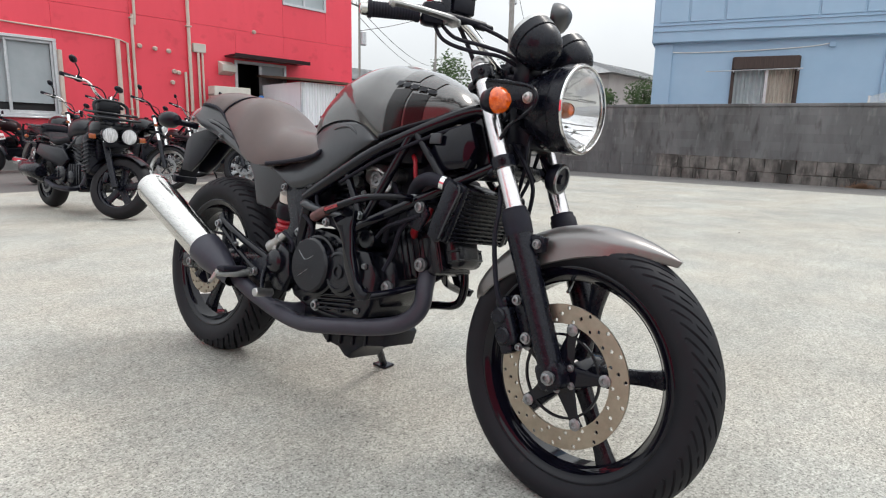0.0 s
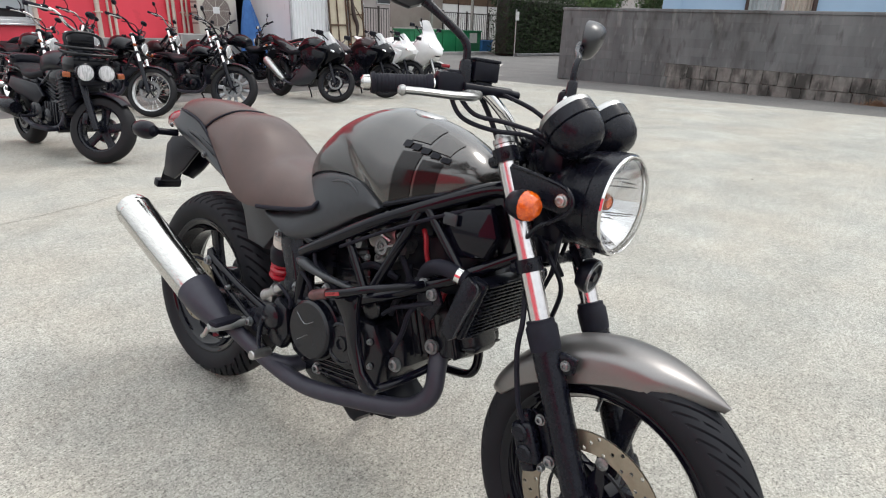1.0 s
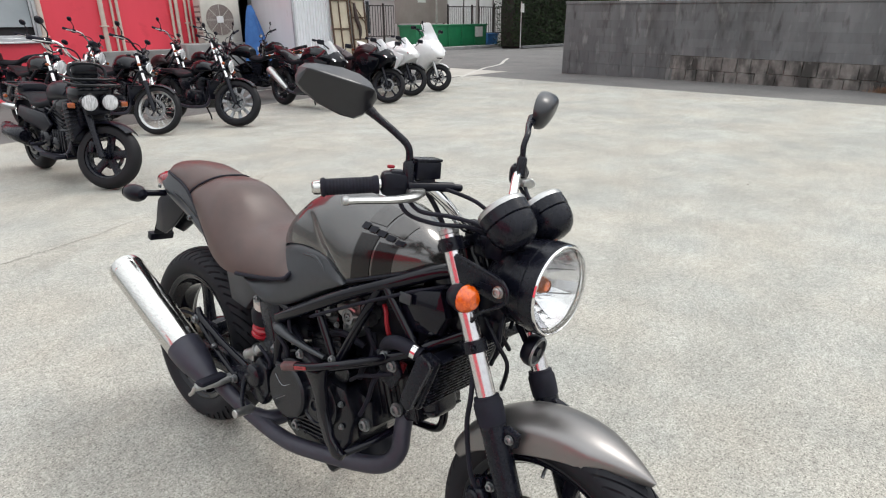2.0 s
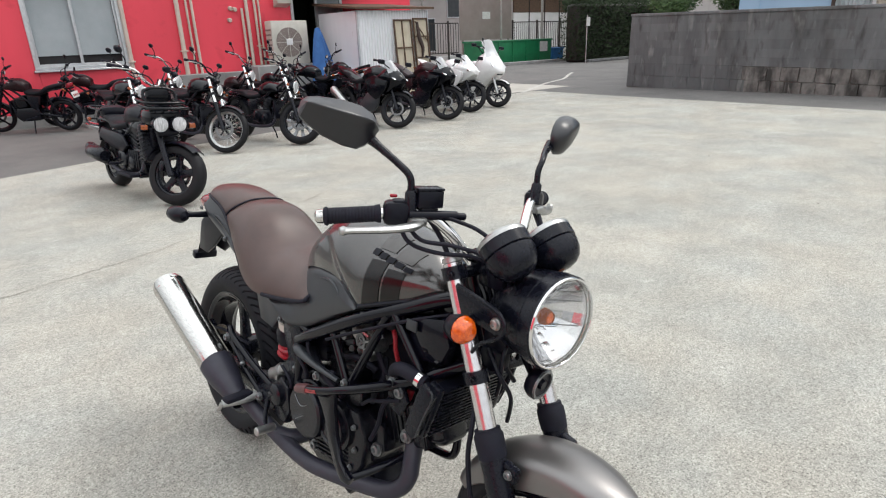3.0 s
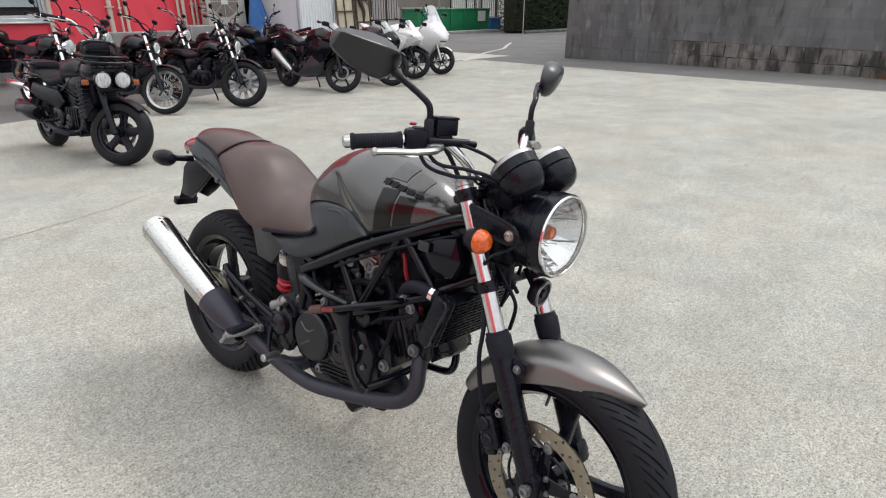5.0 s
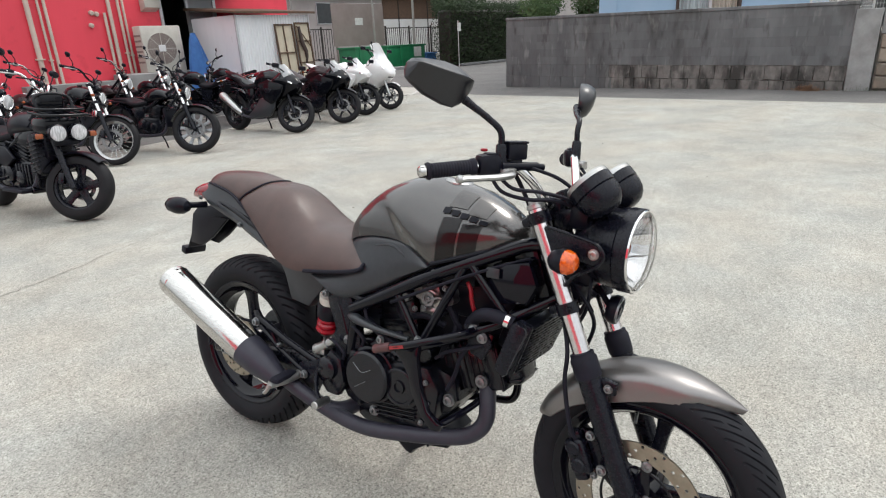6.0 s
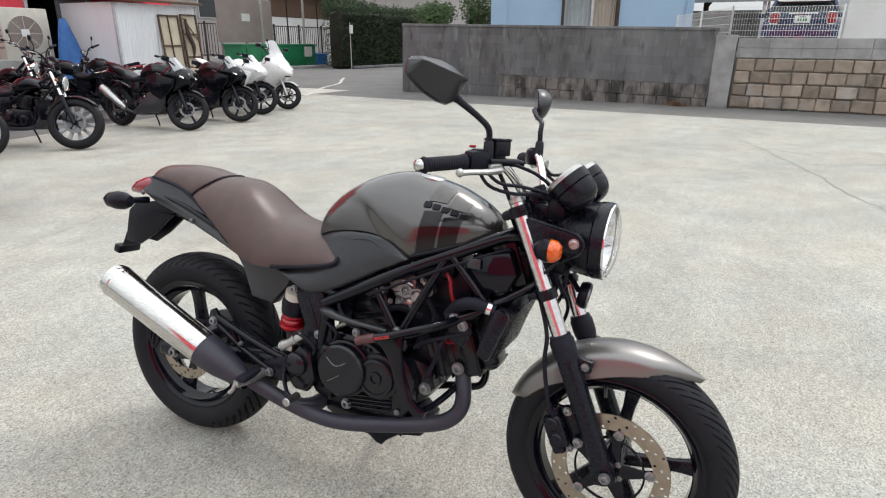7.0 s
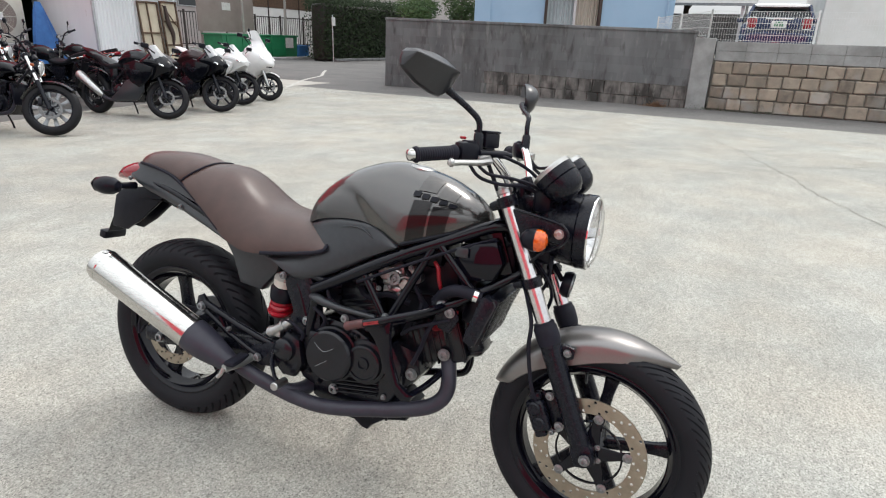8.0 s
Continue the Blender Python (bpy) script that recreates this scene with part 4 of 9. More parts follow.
part("body", prism([(-3.3, 0.02), (1.9, 0.02), (1.95, 1.14), (-3.35, 1.14)], 0, 1.2, 0.03), "green", skip)
part("rim", slab((-3.4, -0.04, 1.1), (2.0, 1.25, 1.18), 0.01), "green", skip)
for k in range(5):
    part("rib", slab((-3.1 + k * 1.0, -0.05, 0.05), (-3.0 + k * 1.0, 0.0, 1.1), 0.008), "green", skip)
part("notice", slab((0.95, -0.06, 0.55), (1.55, -0.052, 1.05)), "label", skip, "grey notice board")
skip.matrix_world = pose(24.4, FY - 1.6, 0)
kerb = structure("kerb", slab((17.5, FY - 2.4, -0.1), (31.0, FY - 2.2, 0.14), 0.02), "cap", "grey concrete kerb along the far lane", "kerb")
structure("verge", slab((17.5, FY - 2.2, -0.1), (31.0, FY + 2.0, 0.02)), "asphalt", "dark strip of ground behind the kerb", "ground")


def rail_fence(x0, x1, y, z0, z1, label):
    t = thing("railing", label, "fence")
    part("rail", join(slab((x0, y, z1 - 0.05), (x1, y + 0.04, z1)), slab((x0, y, z0 + 0.1), (x1, y + 0.04, z0 + 0.15))), "fence", t)
    n = int((x1 - x0) / 0.16)
    g = []
    for i in range(n + 1):
        x = x0 + (x1 - x0) * i / n
        if i % 12 == 0:
            part("post", slab((x - 0.03, y - 0.03, 0), (x + 0.03, y + 0.06, z1 + 0.08)), "fence", t)
        else:
            part("baluster", slab((x - 0.01, y + 0.005, z0 + 0.15), (x + 0.01, y + 0.03, z1 - 0.05)), "fence", t)
    return t


rail_fence(18.4, 21.1, FY, 0.55, 2.1, "dark brown steel railing with thin bars")
rail_fence(25.0, 30.2, FY, 0.55, 2.1, "dark brown steel railing beside the taupe screen")
plinth2 = thing("fence_wall", "low pale wall under the railing", "wall", kind="structure")
part("wall", slab((18.0, FY + 0.08, 0), (30.5, FY + 0.25, 0.55), 0.01), "whitewall", plinth2)
bin_ob = thing("plastic_crate", "blue plastic crate beside the railing", "crate")
part("crate", slab((27.3, FY - 0.9, 0.021), (28.2, FY - 0.3, 0.62), 0.03), "bluebin", bin_ob)
part("lip", slab((27.25, FY - 0.95, 0.6), (28.25, FY - 0.25, 0.68), 0.015), "bluebin", bin_ob)
lp = thing("lamp_post", "slim pale steel post beside the green container", "post")
part("shaft", cyl((23.7, FY - 0.4, 0.0), (23.7, FY - 0.4, 6.5), 0.06, 10), "pole", lp)
lp2 = thing("lamp_post", "slim pale steel post beside the railing", "post")
part("shaft", cyl((26.9, FY - 0.4, 0.0), (26.9, FY - 0.4, 5.5), 0.07, 10), "pole", lp2)


def far_house(name, label, x0, x1, y0, y1, h, material, rise=1.2, wins=()):
    t = thing("house", label, "house", kind="structure")
    part("wall", slab((x0, y0, 0), (x1, y1, h)), material, t)
    xm = (x0 + x1) / 2
    ov = 0.6
    v = [(x0 - ov, y0 - ov, h), (x1 + ov, y0 - ov, h), (x1 + ov, y1 + ov, h), (x0 - ov, y1 + ov, h), (x0 + (y1 - y0) * 0.3, (y0 + y1) / 2, h + rise), (x1 - (y1 - y0) * 0.3, (y0 + y1) / 2, h + rise)]
    part("roof", (v, [(0, 1, 5, 4), (1, 2, 5), (2, 3, 4, 5), (3, 0, 4), (3, 2, 1, 0)]), "tile", t, "grey tiled hipped roof", 0)
    n = int((x1 - x0) / 0.3)
    part("roof_rib", join(*[tube([(x0 - ov + (x1 - x0 + 2 * ov) * i / n, y0 - ov, h + 0.02), (x0 + (y1 - y0) * 0.3 + (x1 - x0 - (y1 - y0) * 0.6) * i / n, (y0 + y1) / 2, h + rise + 0.02)], 0.03, 4, 1) for i in range(n + 1)]), "tile", t, "", 0)
    for a, b, c, d in wins:
        w = part("window", slab((a, y0 - 0.05, c), (b, y0 - 0.002, d), 0.01), "frame_alu", t)
        part("pane", slab((a + 0.06, y0 - 0.058, c + 0.06), (b - 0.06, y0 - 0.05, d - 0.06)), "pane", w)
    return t
    return t


pale_house = far_house("h", "pinkish two-storey house behind the far railing", 19.0, 42.0, 31.0, 39.0, 4.4, "pink", 0.7, [(20.0, 22.2, 2.4, 3.8), (26.2, 28.2, 2.6, 3.9), (29.0, 31.5, 2.6, 3.9), (24.0, 25.2, 0.6, 2.6)])
part("pale_wall", slab((32.2, 30.94, 0), (42.0, 30.996, 2.9), 0.01), "whitewall", pale_house, "pale lower wall")
for k in range(6):
    part("cladding_panel", slab((32.2 + k * 1.63, 30.9, 2.92), (33.72 + k * 1.63, 30.996, 4.38), 0.01), "rust", pale_house, "dark brown timber cladding")
    part("upright", slab((33.74 + k * 1.63, 30.88, 0.0), (33.8 + k * 1.63, 30.938, 4.38)), "fence", pale_house)
far_house("h", "low house with a grey tiled roof in the distance", 38.0, 52.0, 21.0, 28.0, 5.5, "pink", 1.4, [(42, 44, 1.4, 3.0), (47, 49, 1.4, 3.0)])
far_house("h", "distant house with a grey tiled roof", 25.0, 40.5, 44.0, 51.0, 6.1, "pink", 1.3, [(28, 30, 2.6, 4.2)])
far_house("h", "distant pale house with a grey roof", 62.0, 74.0, 66.0, 76.0, 5.4, "whitewall", 2.0, [(64, 67, 2.6, 4.2)])
wb = thing("white_building", "tall white rendered building behind the parked car", "building", kind="structure")
part("wall", slab((21.5, -14.0, 0.9), (30.0, -1.3, 7.5), 0.02), "whitewall", wb)
part("roof", slab((21.2, -14.2, 7.5), (30.2, -1.1, 7.7), 0.02), "tile", wb)
for k, y in enumerate((-3.0, -3.9, -4.8)):
    w = part("window", slab((21.4, y - 0.3, 3.3), (21.5, y + 0.3, 3.62), 0.01), "frame_alu", wb)
    part("pane", slab((21.39, y - 0.25, 3.34), (21.4, y + 0.25, 3.58)), "pane", w)
car_port = thing("carport", "grey metal carport roof behind the parked car", "carport", kind="structure")
part("roof", prism([(20.5, 2.5), (28.0, 3.15), (28.0, 3.23), (20.5, 2.58)], 0.5, 6.5, 0.01), "tile", car_port)
for x, y in ((20.8, 0.8), (20.8, 6.2), (27.6, 0.8), (27.6, 6.2)):
    part("post", slab((x, y, 0.9), (x + 0.1, y + 0.1, 2.52 + (x - 20.5) * 0.085)), "frame_alu", car_port)
low = thing("garden_wall", "weathered grey garden wall behind the white fence", "wall", kind="structure")
part("bank", slab((24.0, -1.2, 0.9), (24.3, 9.0, 2.35), 0.03), "block", low)
part("coping", slab((23.95, -1.2, 2.35), (24.35, 9.0, 2.43), 0.015), "cap", low)



# unseen red wall, added so chrome and paint pick up red reflections
reflect_wall = thing("shop_wing", "unseen red wall with a white fascia, added for red reflections", "building", kind="structure")
for k in range(4):
    part("siding_panel", slab((-8.6, -5.6 + k * 2.27 + 0.0012, 0.2), (-8.4, -3.33 + k * 2.27 - 0.0012, 4.7), 0.004), "redwall", reflect_wall)
part("fascia", slab((-8.65, -5.6, 4.7), (-8.3, 3.48, 5.1), 0.02), "whitewall", reflect_wall)
part("plinth", slab((-8.62, -5.6, -0.1), (-8.36, 3.48, 0.2), 0.01), "cap", reflect_wall)
part("back", slab((-11.0, -5.6, 0), (-8.6, 3.48, 5.0)), "redwall", reflect_wall)


def leaf_cloud(blobs, count, size, seed, rough=0.35):
    """Many small folded leaves spread over a few lobes, with gaps."""
    rnd = random.Random(seed)
    v, f = [], []
    tot = sum(b[3] * b[4] + b[4] * b[5] + b[3] * b[5] for b in blobs)
    for cx, cy, cz, rx, ry, rz in blobs:
        n = int(count * (rx * ry + ry * rz + rx * rz) / tot)
        for _ in range(n):
            d = Vector((rnd.gauss(0, 1), rnd.gauss(0, 1), rnd.gauss(0, 1))).normalized()
            r = 1 - abs(rnd.gauss(0, rough))
            lump = 1 + 0.22 * math.sin(7 * d.x + 3 * d.z + seed) * math.cos(6 * d.y + seed)
            p = Vector((cx + d.x * rx * r * lump, cy + d.y * ry * r * lump, cz + d.z * rz * r * lump))
            a = Vector((rnd.gauss(0, 1), rnd.gauss(0, 1), rnd.gauss(0, 0.6))).normalized()
            b = a.orthogonal().normalized()
            s = size * rnd.uniform(0.6, 1.4)
            k = len(v)
            v += [tuple(p - a * s), tuple(p + b * s * 0.45), tuple(p + a * s), tuple(p - b * s * 0.45 + Vector((0, 0, s * 0.2)))]
            f += [(k, k + 1, k + 2, k + 3)]
    return v, f


def box_leaves(lo, hi, count, size, seed):
    rnd = random.Random(seed)
    v, f = [], []
    for _ in range(count):
        p = Vector([rnd.uniform(a, b) for a, b in zip(lo, hi)])
        side = rnd.random()
        if side < 0.55:
            p.y = lo[1] + rnd.gauss(0, 0.09)
        elif side < 0.8:
            p.z = hi[2] + rnd.gauss(0, 0.13)
        elif side < 0.9:
            p.x = (lo[0] if rnd.random() < 0.5 else hi[0]) + rnd.gauss(0, 0.1)
        a = Vector((rnd.gauss(0, 1), rnd.gauss(0, 0.8), rnd.gauss(0, 1))).normalized()
        b = a.orthogonal().normalized()
        s = size * rnd.uniform(0.6, 1.4)
        k = len(v)
        v += [tuple(p - a * s), tuple(p + b * s * 0.5), tuple(p + a * s), tuple(p - b * s * 0.5)]
        f += [(k, k + 1, k + 2, k + 3)]
    return v, f


hedge = thing("hedge", "dense dark green clipped hedge beyond the block wall", "hedge", kind="stuff")
part("foliage", box_leaves((25.25, 19.6, 0.12), (33.5, 20.9, 3.0), 19000, 0.06, 3), "leaf_dark", hedge, smooth=0)
part("core", slab((25.4, 19.85, 0.0), (33.3, 20.7, 2.75), 0.1), "fence", hedge, "dark twig mass")
hp = thing("hedge_wall", "low dark kerb under the hedge", "wall", kind="structure")
part("wall", slab((25.6, 19.3, 0), (33.6, 19.5, 0.13), 0.02), "block", hp)
sign = thing("sign_post", "small pale notice on a thin post by the hedge", "sign")
part("post", cyl((25.2, 19.2, 0), (25.2, 19.2, 2.2), 0.022, 8), "frame_alu", sign)
part("board", slab((25.08, 19.12, 1.7), (25.33, 19.16, 2.1), 0.005), "label", sign)


def tree(x, y, h, blobs, seed, label, count=3500, size=0.09, z=0.0):
    t = thing("tree", label, "tree")
    rnd = random.Random(seed)
    part("trunk", tube([(x, y, z), (x + rnd.uniform(-.1, .1), y, z + h * 0.35), (x + rnd.uniform(-.15, .15), y + 0.1, z + h * 0.75)], [0.13, 0.1, 0.05], 8), "bark", t)
    for cx, cy, cz, rx, ry, rz in blobs:
        part("limb", tube([(x, y, z + h * 0.35), ((x + cx) / 2, (y + cy) / 2, cz - rz * 0.4), (cx, cy, cz)], [0.06, 0.04, 0.015], 6), "bark", t)
    part("crown", leaf_cloud(blobs, count, size, seed), "leaf_dark" if "dark" in label or "hedge" in label else "leaf", t, smooth=0)
    return t


tree(27.6, 21.5, 5.4, [(27.4, 21.5, 3.7, 1.1, 0.9, 1.2), (26.8, 21.3, 3.1, 0.7, 0.6, 0.7), (28.2, 21.8, 4.6, 1.1, 0.8, 1.1)], 5, "dark evergreen tree beside the hedge", 4200, 0.07)
tree(29.5, 22.5, 4.0, [(29.5, 22.5, 3.2, 1.3, 1.0, 0.8), (31.0, 22.6, 3.0, 1.2, 1.0, 0.7), (28.2, 22.4, 3.0, 1.0, 0.9, 0.6)], 6, "bushy green shrub behind the hedge", 4200, 0.08)
tree(17.6, 10.3, 2.6, [(17.6, 10.3, 2.15, 0.7, 0.7, 0.4), (18.6, 10.6, 2.2, 0.6, 0.6, 0.45), (17.0, 9.9, 1.95, 0.45, 0.45, 0.3)], 7, "low green shrub behind the block wall", 3600, 0.05)
tree(27.0, 13.0, 4.2, [(27.0, 13.0, 2.9, 1.0, 1.0, 0.9), (27.9, 13.3, 2.4, 0.8, 0.8, 0.7)], 8, "round clipped garden tree beyond the wall", 3600, 0.07)
tree(42.0, 40.0, 9.0, [(42.0, 40.0, 6.5, 1.9, 1.9, 2.4), (43.4, 40.0, 4.6, 1.6, 1.6, 1.6)], 9, "tall green tree in the distance", 3600, 0.16)
tree(26.5, 3.0, 5.0, [(26.5, 1.4, 4.0, 1.2, 1.2, 0.8), (27.2, 2.6, 3.7, 1.0, 1.0, 0.7)], 10, "green shrub behind the parked car", 2600, 0.1, 0.9)


def utility_pole(x, y, h, r, label, arms=2, dirn=0.0):
    t = thing("utility_pole", label, "utility pole")
    part("shaft", tube([(x, y, 0), (x, y, h / 2), (x, y, h)], [r, r * 0.85, r * 0.7], 12, 2), "pole", t)
    c, s = math.cos(radians(dirn)), math.sin(radians(dirn))
    for k in range(arms):
        z = h - 0.4 - 0.7 * k
        part("crossarm", tube([(x - 0.9 * c, y - 0.9 * s, z), (x + 0.9 * c, y + 0.9 * s, z)], 0.05, 6, 1), "fence", t)
        for o in (-0.8, -0.3, 0.3, 0.8):
            part("insulator", lathe([(0, 0.04), (0.06, 0.06), (0.12, 0.03), (0.16, 0.04)], (x + o * c, y + o * s, z + 0.05), (0, 0, 1), 8), "white", t)
    part("transformer", cyl((x + 0.35 * c, y + 0.35 * s, h - 2.6), (x + 0.35 * c, y + 0.35 * s, h - 1.8), 0.25, 12, 0.03), "frame_alu", t)
    return t


utility_pole(29.6, 23.1, 11.5, 0.2, "tall grey concrete utility pole with crossarms", 2, 30)
utility_pole(58.0, 58.0, 11.0, 0.18, "distant utility pole with a transformer", 2, 60)
utility_pole(23.5, 30.0, 9.0, 0.09, "slim steel pole beyond the red shop", 1, 20)
utility_pole(48.0, 34.0, 7.5, 0.15, "distant concrete utility pole", 2, 10)


def wire(a, b, sag, r=0.012):
    t = thing("overhead_cable", "thin black overhead cable between poles", "cable", group="overhead cables")
    mid = [(a[0] + (b[0] - a[0]) * k / 6, a[1] + (b[1] - a[1]) * k / 6, a[2] + (b[2] - a[2]) * k / 6 - sag * 4 * (k / 6) * (1 - k / 6)) for k in range(7)]
    part("strand", tube(mid, r, 5, 3), "fence", t)


wire((23.5, 30, 8.5), (58, 58, 10.4), 0.8, 0.02)
wire((23.5, 30, 8.0), (58, 58, 9.6), 0.9, 0.02)
wire((29.6, 23.1, 11.0), (48, 34, 7.2), 0.6, 0.018)
wire((29.6, 23.1, 10.4), (23.5, 30, 8.4), 0.5, 0.018)
wire((29.6, 23.1, 11.1), (16.9, 7.0, 6.3), 0.5, 0.014)
wire((29.6, 23.1, 10.2), (23.5, 30, 7.2), 0.5, 0.018)

# ---- the grey naked motorcycle: x forward, y to its left, z up from the rear tyre's contact ----
HERO = pose(0.921, 2.013, 0.0, 0, 0, -85.5) @ pose(0, 0, 0, -9.8, 0, 0)
bike = thing("motorcycle", "gunmetal grey naked motorcycle with brown seat, leaning on its side stand", "motorcycle", HERO)
FA, RA = (1.409, 0.0, 0.284), (0.0, 0.0, 0.312)   # axles
RAKE = 24.0
S_DIR = Vector((-math.sin(radians(RAKE)), 0, math.cos(radians(RAKE))))
S_ORG = Vector((1.222, 0, 0.6))
STEER = Matrix.Translation(S_ORG) @ Matrix.Rotation(radians(-4.5), 4, S_DIR) @ Matrix.Translation(-S_ORG)


def tyre(c, R, w, rim, groove=0.0045, ntread=30, sweep=22.0):
    """A round tyre whose mesh lines follow the slanted tread grooves, so that each groove is cut with clean edges."""
    na = 44
    prof = []
    for i in range(na + 1):
        a = -1 + 2 * i / na                     # across the tread and down both walls
        k = abs(a)
        if k < 0.66:
            th = k / 0.66 * radians(80)
            y, r = math.sin(th) / math.sin(radians(80)) * w * 0.485, R - w * 0.3 * (1 - math.cos(th)) / (1 - math.cos(radians(80)))
        else:
            q = (k - 0.66) / 0.34
            y, r = w * (0.485 + 0.02 * math.sin(q * math.pi) - 0.105 * q ** 2.2), R - w * 0.3 - (R - w * 0.3 - rim) * q
        prof.append((math.copysign(y, a), r, a))
    steps = (0.0, 0.03, 0.15, 0.18, 0.34, 0.5, 0.53, 0.62, 0.65, 0.8)
    rings = []
    for p in range(ntread):
        for st in steps:
            ring = []
            for y, r, a in prof:
                k = abs(a)
                d = 0.0
                if st in (0.03, 0.15) and 0.08 < k < 0.58:
                    d = groove
                if st in (0.53, 0.62) and (0.4 < k < 0.6 or 0.2 < k < 0.29):
                    d = groove
                ang = 2 * math.pi * (p + st) / ntread + radians(sweep) * min(1.0, k / 0.56) ** 0.85 + (math.pi / ntread if a > 0 else 0.0) * min(1.0, k / 0.1)
                ring.append((c[0] + (r - d) * math.cos(ang), c[1] + y, c[2] + (r - d) * math.sin(ang)))
            rings.append(ring)
    rings.append(rings[0])
    return loft(rings, False, False)


def rim(c, r, w, drop=0.03, seg=96):
    """A cast rim: rolled lips, sloping flanks and a deep well."""
    h = w / 2
    half = [(h - 0.004, r + 0.004), (h, r + 0.003), (h + 0.001, r), (h, r - 0.004), (h - 0.004, r - 0.008), (h - 0.006, r - 0.016), (h * 0.62, r - 0.024), (h * 0.5, r - drop - 0.004), (h * 0.42, r - drop - 0.008)]
    back = [(h * 0.4, r - drop), (h * 0.6, r - 0.012), (h - 0.008, r - 0.002)]
    pr = [(-y, q) for y, q in half] + [(y, q) for y, q in reversed(half)] + [(y, q) for y, q in reversed(back)] + [(-y, q) for y, q in back] + [(-half[0][0], half[0][1])]
    return lathe(pr, c, (0, 1, 0), seg, False)


def spoke(c, ang, r0, r1, w0, w1, t, y=0.0, curve=0.0):
    """One cast spoke, thicker at the ends."""
    ca, sa = math.cos(ang), math.sin(ang)
    rings = []
    for k in range(7):
        u = k / 6
        r = r0 + (r1 - r0) * u
        w = w0 + (w1 - w0) * u + 0.016 * max(0, u - 0.72) / 0.28
        tt = t * (1 - 0.25 * math.sin(u * math.pi))
        off = curve * math.sin(u * math.pi)
        ring = []
        for j in range(10):
            b = 2 * math.pi * j / 10
            px, py = math.copysign(abs(math.cos(b)) ** 0.6, math.cos(b)) * w / 2 + off, math.copysign(abs(math.sin(b)) ** 0.6, math.sin(b)) * tt / 2
            ring.append((c[0] + r * ca - px * sa, c[1] + y + py, c[2] + r * sa + px * ca))
        rings.append(ring)
    return loft(rings)


def holed_disc(c, r0, r1, y, t, holes, hr, per=3):
    """A brake disc: a ring with real drilled holes in slanted rows."""
    n = holes
    v, f = [], []

    def P(r, a, yy):
        v.append((c[0] + r * math.cos(a), c[1] + yy, c[2] + r * math.sin(a)))
        return len(v) - 1
    for s in range(n):
        a0, a1 = 2 * math.pi * s / n, 2 * math.pi * (s + 1) / n
        for k in range(per):
            ra, rb = r0 + (r1 - r0) * k / per, r0 + (r1 - r0) * (k + 1) / per
            has = (s + k) % per == 0 or (s % 2 == 0 and k == (s // 2) % per)
            for yy in (y - t / 2, y + t / 2):
                q = [P(ra, a0, yy), P(rb, a0, yy), P(rb, a1, yy), P(ra, a1, yy)]
                if not has:
                    f.append(tuple(q))
                    continue
                am, rm = (a0 + a1) / 2, (ra + rb) / 2
                h = [P(rm + hr * math.cos(w), am + hr * math.sin(w) / rm, yy) for w in (math.pi * (1.25 + j / 4) for j in range(8))]
                for j in range(4):
                    f.append((q[j], q[(j + 1) % 4], h[(2 * j + 2) % 8], h[2 * j + 1], h[2 * j]))
                if yy < y:
                    keep = h
                else:
                    for j in range(8):
                        f.append((keep[j], keep[(j + 1) % 8], h[(j + 1) % 8], h[j]))
    m = 96
    for r in (r0, r1):
        k0 = len(v)
        for j in range(m):
            a = 2 * math.pi * j / m
            v.append((c[0] + r * math.cos(a), c[1] + y - t / 2, c[2] + r * math.sin(a)))
            v.append((c[0] + r * math.cos(a), c[1] + y + t / 2, c[2] + r * math.sin(a)))
        for j in range(m):
            a, b = k0 + 2 * j, k0 + 2 * ((j + 1) % m)
            f.append((a, b, b + 1, a + 1))
    return v, f


def ring_at(c, r0, r1, y0, y1, n=48):
    return lathe([(y0, r0), (y0, r1), (y1, r1), (y1, r0), (y0, r0)], c, (0, 1, 0), n, False)


# front wheel
WC = (FA[0] - 0.002, -0.008, FA[2])     # wheel centre, a little nearer the disc side
fw = part("front_wheel", join(rim(WC, 0.2225, 0.092, 0.022), lathe([(-0.055, 0.0), (-0.055, 0.034), (-0.02, 0.04), (0.02, 0.04), (0.055, 0.034), (0.055, 0.0)], FA, (0, 1, 0), 28)), "black", bike, "gloss black five-spoke cast wheel", m=STEER)
part("tyre", tyre(WC, 0.2955, 0.1135, 0.222), "tyre", fw, "black road tyre with slanted tread grooves", 26, STEER)
A0 = radians(9.6)
for k in range(5):
    part("spoke", spoke(WC, A0 + k * 2 * math.pi / 5, 0.036, 0.204, 0.034, 0.03, 0.03), "satinblack", fw, m=STEER)
part("brake_disc", holed_disc(FA, 0.108, 0.148, -0.08, 0.0045, 54, 0.0042), "disc", fw, "drilled steel brake disc, brownish from use", 30, STEER)
car_g = [ring_at(FA, 0.083, 0.088, -0.0815, -0.0765, 64), lathe([(-0.084, 0.0), (-0.084, 0.036), (-0.06, 0.042), (-0.05, 0.036)], FA, (0, 1, 0), 28)]
for k in range(5):
    a = A0 + k * 2 * math.pi / 5
    car_g.append(spoke(FA, a, 0.03, 0.106, 0.044, 0.014, 0.008, -0.08))
part("disc_carrier", join(*car_g), "black", fw, "black disc carrier", m=STEER)
